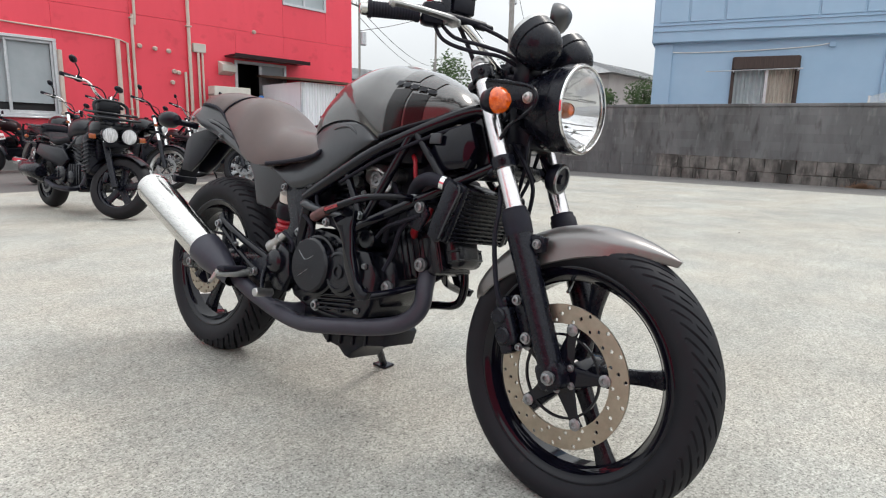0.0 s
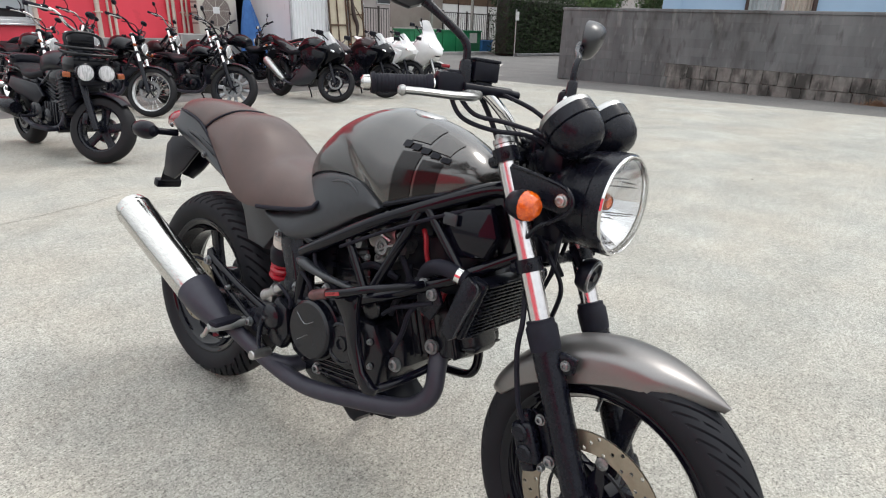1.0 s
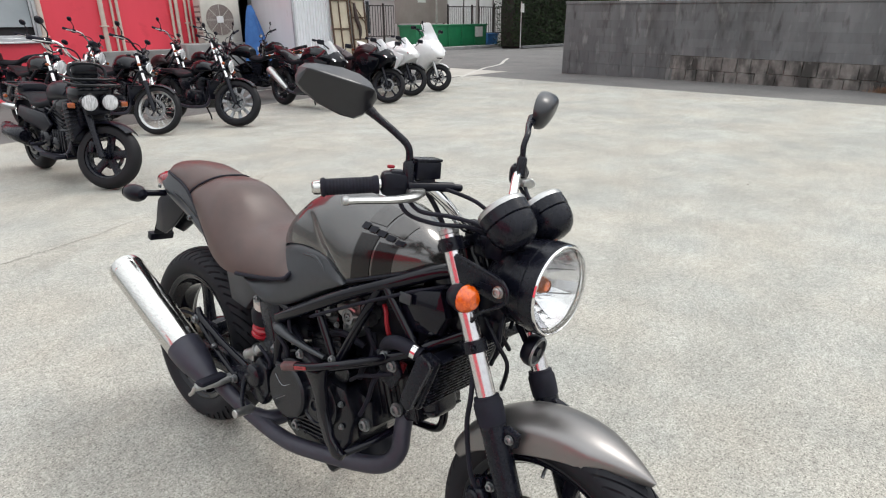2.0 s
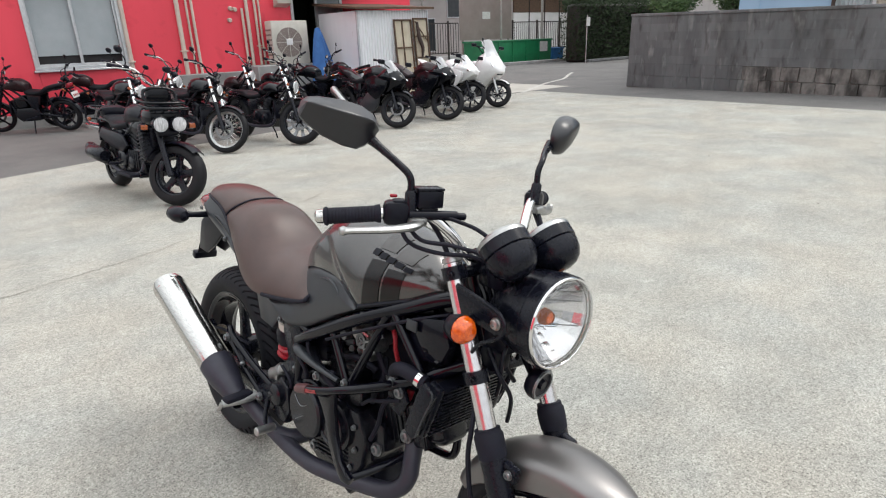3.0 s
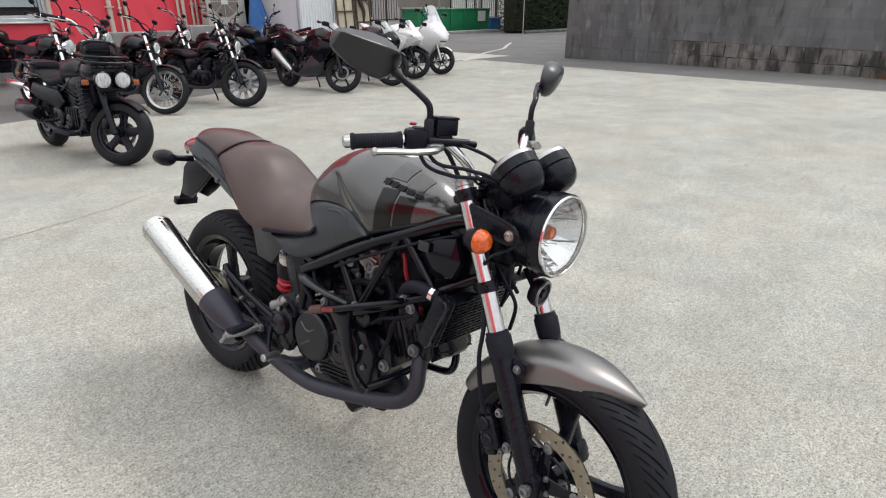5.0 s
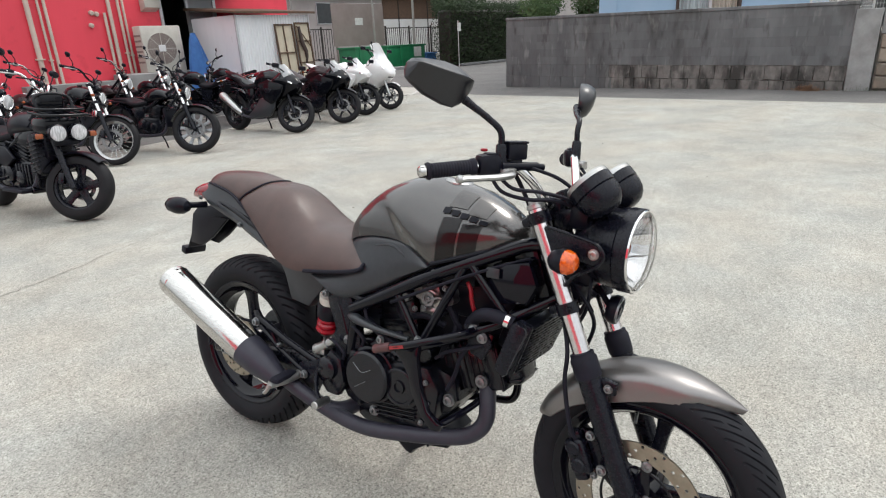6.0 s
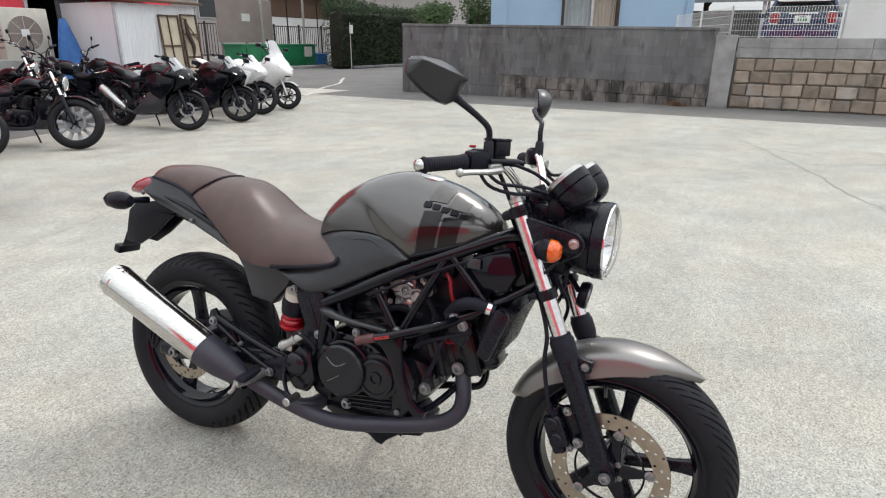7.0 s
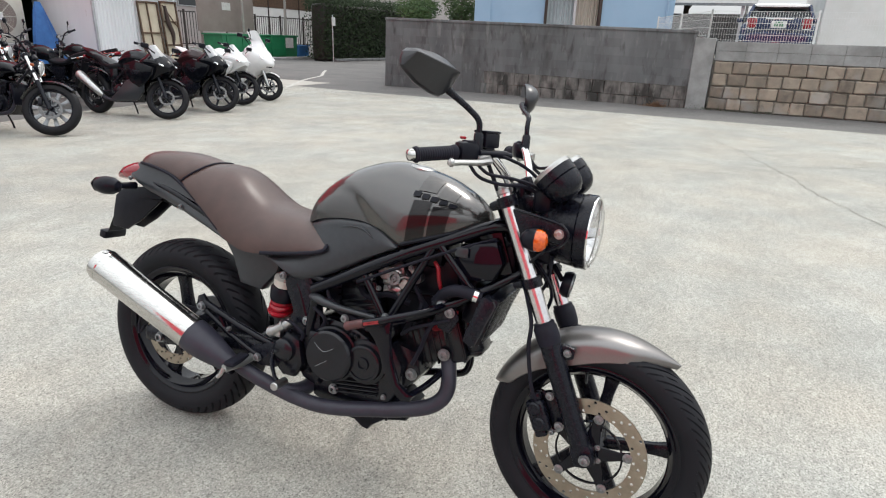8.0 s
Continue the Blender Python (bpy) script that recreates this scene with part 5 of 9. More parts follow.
for k in range(5):
    a = A0 + k * 2 * math.pi / 5
    part("disc_rivet", lathe([(0, 0.0125), (0.003, 0.0125), (0.004, 0.009), (0.0045, 0.006), (0.002, 0.005), (0.002, 0)], (FA[0] + 0.0995 * math.cos(a), -0.0825, FA[2] + 0.0995 * math.sin(a)), (0, -1, 0), 18), "steel", fw, m=STEER)
    b = a + radians(36)
    part("disc_bolt", bolt((FA[0] + 0.03 * math.cos(b), -0.083, FA[2] + 0.03 * math.sin(b)), (0, -1, 0), 0.006, 0.006), "steel", fw, m=STEER)
part("valve_stem", cyl((FA[0] - 0.045, 0.0, FA[2] + 0.19), (FA[0] - 0.038, -0.03, FA[2] + 0.165), 0.004, 8), "steel", fw, m=STEER)
part("axle_bolt", join(cyl((FA[0], -0.13, FA[2] + 0.002), (FA[0], 0.13, FA[2] + 0.002), 0.011, 12), bolt((FA[0], -0.13, FA[2] + 0.002), (0, -1, 0), 0.011, 0.012)), "steel", fw, m=STEER)

# fork
def fork_at(d, y=0.0):
    """A point on the fork's line, d metres up from the height of the axle."""
    p = Vector((1.399, y, 0.285)) + S_DIR * d
    return tuple(p)


FORK_Y = 0.097
fork = part("fork", tube([fork_at(0.52, 0), fork_at(0.66, 0)], 0.02, 12, 1), "black", bike, "telescopic fork with chrome tubes and black lower legs", m=STEER)
# steering stem stands behind the tubes
for sgn in (-1, 1):
    y = sgn * FORK_Y
    part("fork_tube", cyl(fork_at(0.33, y), fork_at(0.705, y), 0.0205, 24, 0.002), "fork_chrome", fork, "polished chrome fork tube", m=STEER)
    part("fork_leg", tube([fork_at(-0.03, y), fork_at(0.0, y), fork_at(0.05, y), fork_at(0.2, y), fork_at(0.3, y), fork_at(0.335, y)], [0.02, 0.026, 0.0265, 0.0275, 0.0285, 0.029], 20, 4), "satinblack", fork, "satin black fork leg", m=STEER)
    part("dust_seal", lathe([(0, 0.0295), (0.02, 0.031), (0.045, 0.031), (0.05, 0.0275), (0.058, 0.0275), (0.06, 0.021)], fork_at(0.3, y), S_DIR, 24), "rubber", fork, m=STEER)
    part("fork_cap", lathe([(0, 0.0215), (0.01, 0.0215), (0.012, 0.015), (0.02, 0.014), (0.02, 0.0)], fork_at(0.705, y), S_DIR, 16), "alu", fork, m=STEER)
    part("axle_clamp", box(fork_at(0.0, y), (0.06, 0.05, 0.06), 0.014, Matrix.Rotation(radians(-RAKE), 4, "Y")), "satinblack", fork, m=STEER)
for d, th, nm in ((0.682, 0.028, "upper_clamp"), (0.465, 0.026, "lower_clamp")):
    g = [lathe([(-th / 2, 0.0265), (th / 2, 0.0265)], fork_at(d, s * FORK_Y), S_DIR, 24) for s in (-1, 1)]
    back = Vector(fork_at(d, 0)) - Vector((math.cos(radians(RAKE)), 0, math.sin(radians(RAKE)))) * 0.03
    g.append(box(tuple(back), (0.06, 2 * FORK_Y - 0.02, th * 0.9), 0.01, Matrix.Rotation(radians(-RAKE), 4, "Y")))
    g += [bolt(tuple(Vector(fork_at(d, s * (FORK_Y + 0.022))) + Vector((0.014, 0, 0.004))), (0.5, s, 0), 0.006, 0.008) for s in (-1, 1)]
    part(nm, join(*g), "satinblack", fork, m=STEER)
# brake caliper behind the right leg, with its hose
cal_m = Matrix.Translation((1.283, -0.098, 0.366)) @ Matrix.Rotation(radians(-24), 4, "Y")
cal = part("brake_caliper", moved(join(box((-0.012, -0.004, -0.002), (0.052, 0.034, 0.088), 0.013, None, 3), box((0.012, 0.026, 0.0), (0.05, 0.03, 0.1), 0.012), box((-0.02, 0.0, -0.048), (0.034, 0.03, 0.026), 0.008), box((-0.006, 0.0, 0.05), (0.034, 0.028, 0.024), 0.008), cyl((-0.014, -0.027, 0.022), (-0.014, 0.0, 0.022), 0.0185, 20, 0.004), cyl((-0.014, -0.027, -0.02), (-0.014, 0.0, -0.02), 0.0185, 20, 0.004), prism([(0.01, 0.062), (0.05, 0.03), (0.056, -0.02), (0.03, -0.058), (0.008, -0.05), (0.016, 0.0)], 0.004, 0.016, 0.003)), cal_m), "satinblack", bike, "satin black two-piston brake caliper", m=STEER)
for x, y, z, r in ((1.296, -0.105, 0.421, 0.0085), (1.33, -0.106, 0.346, 0.0095), (1.312, -0.1, 0.322, 0.0065), (1.252, -0.106, 0.382, 0.007)):
    part("caliper_bolt", bolt((x, y, z), (0, -1, 0), r, 0.01), "steel", cal, m=STEER)
part("brake_hose", tube([(1.262, -0.108, 0.4), (1.247, -0.118, 0.44), (1.228, -0.12, 0.54), (1.225, -0.112, 0.61), (1.19, -0.075, 0.68), (1.15, -0.06, 0.78), (1.08, -0.09, 0.95), (1.06, -0.13, 1.02)], 0.0055, 8), "rubber", bike, "black rubber brake hose", m=STEER)

# front mudguard
def fender(a0, a1, R, halfw, skirt, n=34, narrow=0.55):
    rings, inner = [], []
    for i in range(n + 1):
        u = i / n
        a = radians(a0 + (a1 - a0) * u)
        tip = min(1.0, (u / 0.1) ** 0.5 if u < 0.1 else 1.0, ((1 - u) / 0.2) ** 0.62 if u > 0.8 else 1.0)
        w = halfw * (narrow + (1 - narrow) * math.sin(math.pi * min(1, 0.18 + u * 0.85)) ** 0.6) * max(tip, 0.06)
        sk = skirt * math.exp(-((u - 0.5) / 0.34) ** 2) + 0.006
        lift = 0.006 * max(0, (u - 0.78) / 0.22) ** 2
        ring = []
        for j in range(15):
            s = -1 + 2 * j / 14
            if abs(s) < 0.72:
                q = s / 0.72
                y, r = w * math.sin(q * math.pi / 2) , R + lift - w * 0.46 * (1 - math.cos(q * math.pi / 2))
            else:
                q = (abs(s) - 0.72) / 0.28
                y, r = math.copysign(w * (1 + 0.03 * q), s), R + lift - w * 0.46 - sk * q
            ring.append((FA[0] + r * math.cos(a), y, FA[2] + r * math.sin(a)))
        rings.append(ring)
    outer = loft(rings, False, False)
    off = [[(FA[0] + (p[0] - FA[0]) * 0.989, p[1] * 0.965, FA[2] + (p[2] - FA[2]) * 0.989) for p in ring] for ring in rings]
    return join(outer, loft(off, False, False), loft([rings[0], off[0]], False, False), loft([rings[-1], off[-1]], False, False), loft([[r[0] for r in rings], [r[0] for r in off]], False, False), loft([[r[-1] for r in rings], [r[-1] for r in off]], False, False))


part("front_mudguard", fender(162, 55, 0.314, 0.073, 0.04), "satin", bike, "satin gunmetal front mudguard", 50, STEER)
part("mudguard_bracket", both(join(prism([(1.275, 0.54), (1.31, 0.565), (1.342, 0.56), (1.34, 0.53), (1.30, 0.515)], -0.1, -0.08, 0.006), cyl((1.325, -0.1, 0.545), (1.325, -0.08, 0.545), 0.014, 12))), "satinblack", bike, m=STEER)
for z, x in ((0.545, 1.325), (0.57, 1.262)):
    part("mudguard_bolt", bolt((x, -0.1, z), (0, -1, 0), 0.008, 0.008), "steel", bike, m=STEER)

# headlight
HC = Vector((1.329, 0.01, 0.844))
hd = Vector((1, 0, -0.02)).normalized()
hl = part("headlight", lathe([(-0.15, 0.0), (-0.146, 0.05), (-0.122, 0.076), (-0.088, 0.09), (-0.05, 0.0955), (-0.034, 0.0965), (-0.032, 0.0945), (-0.03, 0.0985), (-0.004, 0.0985), (-0.001, 0.096), (-0.004, 0.094)], HC, hd, 48, False), "satinblack", bike, "round black headlight with a chrome rim", m=STEER)
part("rim_ring", lathe([(-0.006, 0.0955), (0.0, 0.096), (0.003, 0.0945), (0.003, 0.0915), (0.0, 0.0895), (-0.006, 0.0895)], HC, hd, 48, False), "chrome", hl, "thin chrome rim", m=STEER)
part("reflector", lathe([(-0.085 + 0.075 * (q / 0.0895) ** 2, q) for q in (0.001, 0.014, 0.03, 0.046, 0.062, 0.076, 0.0895)], HC, hd, 20, False), "reflector", hl, "mirror-bright faceted reflector bowl", 4, STEER)
part("lens", lathe([(0.0, 0.0905), (0.007, 0.083), (0.013, 0.064), (0.0165, 0.035), (0.018, 0.0005), (0.016, 0.0005), (0.0145, 0.035), (0.011, 0.0625), (0.005, 0.081), (-0.002, 0.088), (0.0, 0.0905)], HC, hd, 48, False), "lens", hl, "clear domed glass", m=STEER).visible_shadow = False
# amber on the bulb and the added ring imitates indicator reflections in the bowl
part("bulb", join(cyl(HC - hd * 0.088, HC - hd * 0.045, 0.01, 12, 0.003), cyl(HC - hd * 0.045, HC - hd * 0.032, 0.013, 14, 0.003)), "orange", hl, "bulb painted amber to imitate amber reflections", m=STEER)
part("bulb_shield", join(lathe([(-0.05, 0.019), (-0.038, 0.017), (-0.031, 0.0135), (-0.031, 0.0131)], HC, hd, 20, False)), "amber_dim", hl, "added ring, coloured as an amber reflection", m=STEER)
for dz in (-0.024, 0.03):
    half_w = 0.86 * (0.0895 ** 2 - dz ** 2) ** 0.5
    part("reflector_seam", tube([tuple(HC + Vector((-0.014, -half_w, dz))), tuple(HC + Vector((-0.04, -half_w * 0.6, dz))), tuple(HC + Vector((-0.066, 0, dz))), tuple(HC + Vector((-0.04, half_w * 0.6, dz))), tuple(HC + Vector((-0.014, half_w, dz)))], 0.0013, 6, 4), "oldsteel", hl, "seam across the reflector", m=STEER)
stay = part("headlight_stay", both(join(prism([(1.13, 0.885), (1.15, 0.893), (1.265, 0.872), (1.281, 0.862), (1.287, 0.846), (1.281, 0.831), (1.265, 0.823), (1.2, 0.832), (1.16, 0.82)], -0.113, -0.106, 0.002), tube([(1.15, -0.112, 0.893), (1.2, -0.113, 0.886), (1.262, -0.113, 0.8745), (1.283, -0.113, 0.862), (1.29, -0.113, 0.846), (1.282, -0.113, 0.828), (1.255, -0.113, 0.808), (1.225, -0.112, 0.79), (1.205, -0.11, 0.765)], 0.0042, 8, 3))), "satinblack", bike, "pressed black headlight stay", m=STEER)
for s in (-1, 1):
    part("stay_bolt", bolt((1.268, s * 0.113, 0.848), (0, s, 0), 0.0095, 0.01), "alu", stay, m=STEER)
    part("stay_slot", box((1.235, s * 0.1135, 0.85), (0.03, 0.001, 0.012), 0.0), "plastic", stay, m=STEER)
    ind = part("indicator", join(lathe([(-0.04, 0.0), (-0.038, 0.012), (-0.029, 0.022), (-0.01, 0.0282), (0.0, 0.029)], (1.228, s * 0.165, 0.834), (1, 0, 0), 24, False), tube([(1.2, s * 0.112, 0.834), (1.205, s * 0.15, 0.834)], 0.011, 10, 1)), "plastic", bike, "black turn signal with a faceted amber lens", m=STEER)
    part("amber_lens", lathe([(0.0, 0.0282), (0.009, 0.0275), (0.018, 0.023), (0.0245, 0.0155), (0.027, 0.0)], (1.228, s * 0.165, 0.834), (1, 0, 0), 16), "orange", ind, "amber plastic lens", 24, STEER)
part("horn", join(lathe([(0, 0.0), (0.0, 0.03), (0.012, 0.036), (0.024, 0.036), (0.026, 0.03), (0.022, 0.012), (0.03, 0.01), (0.03, 0)], (1.262, 0.02, 0.695), (0.9, 0.1, -0.15), 28), tube([(1.262, 0.02, 0.7), (1.23, 0.02, 0.74)], 0.008, 6, 1)), "plastic", bike, "round black horn", m=STEER)
part("horn_ring", lathe([(0.025, 0.034), (0.029, 0.033), (0.029, 0.028), (0.025, 0.028)], (1.262, 0.02, 0.695), (0.9, 0.1, -0.15), 28, False), "steel", bike, m=STEER)
for p_ in ([(1.2, -0.03, 0.9), (1.22, -0.05, 0.82), (1.215, -0.03, 0.74), (1.23, 0.0, 0.68)], [(1.19, 0.03, 0.9), (1.21, 0.04, 0.8), (1.2, 0.03, 0.7), (1.17, 0.02, 0.62)], [(1.23, -0.02, 0.8), (1.245, -0.06, 0.76), (1.235, -0.05, 0.7), (1.2, -0.02, 0.64)], [(1.2, -0.06, 0.76), (1.24, -0.065, 0.72), (1.25, -0.03, 0.66), (1.22, 0.0, 0.58)]):
    part("wire", tube(p_, 0.005, 6), "plastic", bike, "black wiring behind the headlight", m=STEER)
part("connector_block", box((1.205, 0.0, 0.8), (0.07, 0.1, 0.1), 0.012), "plastic", bike, m=STEER)
part("connector_block", box((1.2, -0.035, 0.735), (0.05, 0.05, 0.05), 0.01), "plastic", bike, m=STEER)

# twin instruments
for s, nm in ((-1, "speedometer"), (1, "tachometer")):
    gc = Vector((1.222, s * 0.066, 0.993))
    gd = Vector((-0.72, 0, 0.69)).normalized()
    gp = part(nm, lathe([(-0.08, 0.0), (-0.079, 0.017), (-0.075, 0.029), (-0.066, 0.04), (-0.053, 0.0475), (-0.036, 0.0515), (-0.027, 0.052), (-0.025, 0.05), (-0.023, 0.0535), (0.0, 0.0535)], gc, gd, 36, False), "satinblack", bike, "round instrument in a black cup", m=STEER)
    part("bezel", lathe([(-0.003, 0.0535), (0.008, 0.053), (0.012, 0.0495), (0.009, 0.046), (0.004, 0.0455)], gc, gd, 36, False), "alu", gp, "silver bezel", m=STEER)
    part("dial", lathe([(0.002, 0.046), (0.003, 0.0)], gc, gd, 36, False), "stripe", gp, m=STEER)
    part("needle", box(tuple(gc + gd * 0.006), (0.03, 0.002, 0.002), 0, Matrix.Rotation(radians(40), 4, "Y")), "redwire", gp, m=STEER)
part("instrument_bracket", join(box((1.2, 0, 0.915), (0.05, 0.12, 0.06), 0.012), tube([(1.17, 0.0, 0.91), (1.22, 0, 0.93)], 0.02, 8, 1)), "plastic", bike, m=STEER)

# handlebar and controls
BARS = STEER @ Matrix.Translation((0.01, 0.02, 0.014))
bar_pts = [(0.945, -0.335, 1.0), (1.015, -0.225, 1.012), (1.055, -0.162, 1.015), (1.085, -0.115, 0.975), (1.103, -0.085, 0.935), (1.11, -0.05, 0.918), (1.11, 0.05, 0.918), (1.103, 0.085, 0.935), (1.085, 0.115, 0.975), (1.055, 0.162, 1.015), (1.015, 0.225, 1.012), (0.945, 0.335, 1.0)]
hb = part("handlebar", tube(bar_pts, 0.0112, 14, 4), "chrome", bike, "chrome tubular handlebar", m=BARS)
part("bar_clamp", both(box((1.11, -0.04, 0.912), (0.045, 0.03, 0.05), 0.008)), "satinblack", hb, m=BARS)


def along(a, b, r, **kw):
    return tube([a, b], r, kw.get("n", 16), 1)


for s in (-1, 1):
    e0, e1 = Vector((0.945, s * 0.335, 1.0)), Vector((1.015, s * 0.225, 1.012))
    d = (e1 - e0).normalized()
    gr = [lathe([(0.002, 0.0), (0.002, 0.0175), (0.008, 0.02)] + [(0.012 + k * 0.0065 + o, 0.0162 + (0.0007 if o in (0.0018, 0.0045) else 0)) for k in range(14) for o in (0.0, 0.0018, 0.0045, 0.0058)] + [(0.11, 0.019), (0.116, 0.019), (0.117, 0.012)], e0, d, 20)]
    part("grip", join(*gr), "rubber", hb, "ribbed black rubber grip", m=BARS)
    part("bar_end", lathe([(-0.016, 0.0), (-0.016, 0.008), (-0.012, 0.0135), (-0.002, 0.0145), (0.003, 0.013)], e0, d, 20), "polished", hb, "polished metal bar end", m=BARS)
    sw = e0 + d * 0.148
    rotz = Matrix.Rotation(math.atan2(d.y, d.x), 4, "Z")
    sg = part("switch_housing", join(box(tuple(sw), (0.055, 0.044, 0.05), 0.012, rotz), box(tuple(sw + d * 0.005 + Vector((0, 0, 0.018))), (0.03, 0.03, 0.02), 0.006, rotz)), "plastic", hb, "black switch housing", m=BARS)
    if s < 0:
        part("kill_switch", box(tuple(sw + Vector((-0.012, 0, 0.033))), (0.016, 0.01, 0.007), 0.003, rotz), "red", sg, "red kill switch", m=BARS)
    lv = [(1.066, s * 0.185, 0.998), (1.084, s * 0.215, 0.996), (1.08, s * 0.265, 0.994), (1.062, s * 0.32, 0.994), (1.05, s * 0.35, 0.993)]
    if s > 0:        # the clutch lever stands closer to its grip
        lv = [(1.06, 0.185, 0.998), (1.062, 0.21, 0.995), (1.035, 0.26, 0.99), (1.0, 0.305, 0.985), (0.988, 0.32, 0.983)]
    part("brake_lever" if s < 0 else "clutch_lever", join(tube(lv, [0.014, 0.0125, 0.0105, 0.0095, 0.01], 10, 5, True, 0.7), lathe([(-0.009, 0.0), (-0.007, 0.007), (0, 0.01), (0.007, 0.007), (0.009, 0)], lv[-1], (-0.3, s, 0), 14), box((1.062, s * 0.185, 1.0), (0.03, 0.035, 0.018), 0.006)), "alu", hb, "cast aluminium lever", m=BARS)
    ms = [(1.045, s * 0.19, 1.01), (1.045, s * 0.192, 1.05), (1.043, s * 0.194, 1.088), (1.03 + 0.008 * s, s * 0.212, 1.115), (0.99 if s < 0 else 1.008, s * 0.245 + 0.01, 1.143 if s < 0 else 1.134), (0.965 if s < 0 else 0.991, s * 0.272 + 0.02, 1.165 if s < 0 else 1.151)]
    mr = part("mirror", join(tube(ms, [0.0075, 0.0075, 0.0075, 0.0075, 0.0085, 0.013], 12, 5), lathe([(0, 0.013), (0.045, 0.0125), (0.05, 0.009)], (1.045, s * 0.19, 1.012), (0, s * 0.03, 1), 14)), "satinblack", bike, "black mirror on a bent stem", m=BARS)
    # housing: a rounded wedge facing back along the bike
    cx, cy, cz = 0.945 if s < 0 else 0.971, s * 0.325 + 0.02, 1.196 if s < 0 else 1.182
    # outline seen along the bike: o runs outwards, deep near the stem and drawn out to the far end
    outline = [(0.097, 0.02), (0.091, 0.038), (0.078, 0.047), (0.055, 0.049), (0.0, 0.045), (-0.04, 0.034), (-0.066, 0.018), (-0.08, -0.004), (-0.082, -0.018), (-0.072, -0.032), (-0.05, -0.054), (-0.03, -0.062), (0.0, -0.056), (0.05, -0.034), (0.085, -0.008), (0.096, 0.004)]
    if s > 0:        # the far one shows its rounded back
        outline = [(0.092, 0.012), (0.086, 0.034), (0.068, 0.047), (0.04, 0.05), (0.0, 0.046), (-0.036, 0.036), (-0.06, 0.02), (-0.074, -0.004), (-0.072, -0.024), (-0.06, -0.042), (-0.038, -0.056), (-0.01, -0.058), (0.03, -0.048), (0.064, -0.03), (0.084, -0.01), (0.091, 0.002)]
    size = 0.87 if s < 0 else 0.92
    outline = [(-0.009 + size * o, -0.005 + size * z) for o, z in outline]
    rings = []
    # a ridge runs lengthwise over the back, sloping down to the stem
    ridged = ((1.0, 1.0, 0.0, 0.0, 0.0), (1.015, 1.015, 0.004, 0.0, 0.0), (1.012, 1.012, 0.011, 0.0, 0.0), (0.985, 0.975, 0.0175, 0.001, 0.0), (0.84, 0.16, 0.045, 0.012, 0.2), (0.8, 0.08, 0.047, 0.013, 0.21), (0.3, 0.04, 0.0485, 0.013, 0.2), (0.02, 0.01, 0.049, 0.013, 0.2))
    domed = ((1.0, 1.0, 0.0, 0.0, 0.0), (1.015, 1.015, 0.004, 0.0, 0.0), (1.005, 1.005, 0.012, 0.0, 0.0), (0.96, 0.93, 0.022, 0.001, 0.02), (0.86, 0.72, 0.033, 0.003, 0.05), (0.7, 0.46, 0.041, 0.006, 0.08), (0.45, 0.24, 0.045, 0.008, 0.1), (0.02, 0.01, 0.0465, 0.009, 0.1))
    for k, kz, depth, up, slope in ridged if s < 0 else domed:
        rings.append([(cx + depth, cy + s * o * k, cz + z * kz + up + slope * o * k) for o, z in outline])
    hm = Matrix.Translation((cx, cy, cz)) @ Matrix.Rotation(radians(s * 24), 4, "Z") @ Matrix.Translation((-cx, -cy, -cz))
    part("mirror_housing", moved(loft(rings), hm), "housing", mr, "black plastic mirror housing", 24 if s < 0 else 50, BARS)
    gl = [(cx - 0.0015, cy + (p[1] - cy) * 0.93, cz + (p[2] - cz) * 0.93) for p in rings[0]]
    part("mirror_glass", moved((gl, [tuple(range(len(gl)))]), hm), "mirror", mr, "mirror glass", 0, BARS)
res_m = Matrix.Translation((1.052, -0.152, 1.044)) @ Matrix.Rotation(radians(-17), 4, "Z")
part("master_cylinder", moved(join(box((0, 0, 0.0), (0.04, 0.056, 0.036), 0.004), box((0.0, 0, -0.026), (0.03, 0.04, 0.022), 0.006), tube([(0.012, -0.045, -0.032), (0.02, 0.058, -0.034)], 0.0105, 12, 1), cyl((0.02, 0.056, -0.034), (0.022, 0.078, -0.036), 0.008, 12, 0.002)), res_m), "plastic", hb, "square black brake fluid reservoir", m=BARS)
part("reservoir_lid", moved(box((0, 0, 0.0205), (0.042, 0.058, 0.006), 0.002), res_m), "satinblack", hb, m=BARS)
cables = [
    [(1.024, -0.205, 1.0), (1.055, -0.2, 0.958), (1.1, -0.16, 0.94), (1.15, -0.1, 0.935), (1.18, -0.055, 0.9), (1.165, -0.03, 0.82), (1.1, -0.03, 0.76)],
    [(1.035, -0.195, 1.0), (1.075, -0.185, 0.965), (1.12, -0.13, 0.955), (1.17, -0.08, 0.935), (1.19, -0.05, 0.88), (1.17, -0.02, 0.8), (1.08, -0.02, 0.74)],
    [(1.085, -0.125, 1.008), (1.13, -0.075, 0.985), (1.17, -0.05, 0.95), (1.2, -0.03, 0.9), (1.2, -0.02, 0.82)],
    [(1.06, 0.185, 1.0), (1.1, 0.16, 0.97), (1.17, 0.08, 0.98), (1.19, 0.0, 0.95), (1.19, -0.05, 0.9), (1.16, -0.06, 0.82), (1.05, -0.06, 0.72)],
    [(1.024, 0.205, 1.0), (1.12, 0.14, 0.95), (1.18, 0.05, 0.94), (1.18, 0.03, 0.85), (1.12, 0.04, 0.75)],
]
for c in cables:
    part("control_cable", tube(c, 0.0045, 8, 6), "rubber", bike, "black control cable", m=BARS)
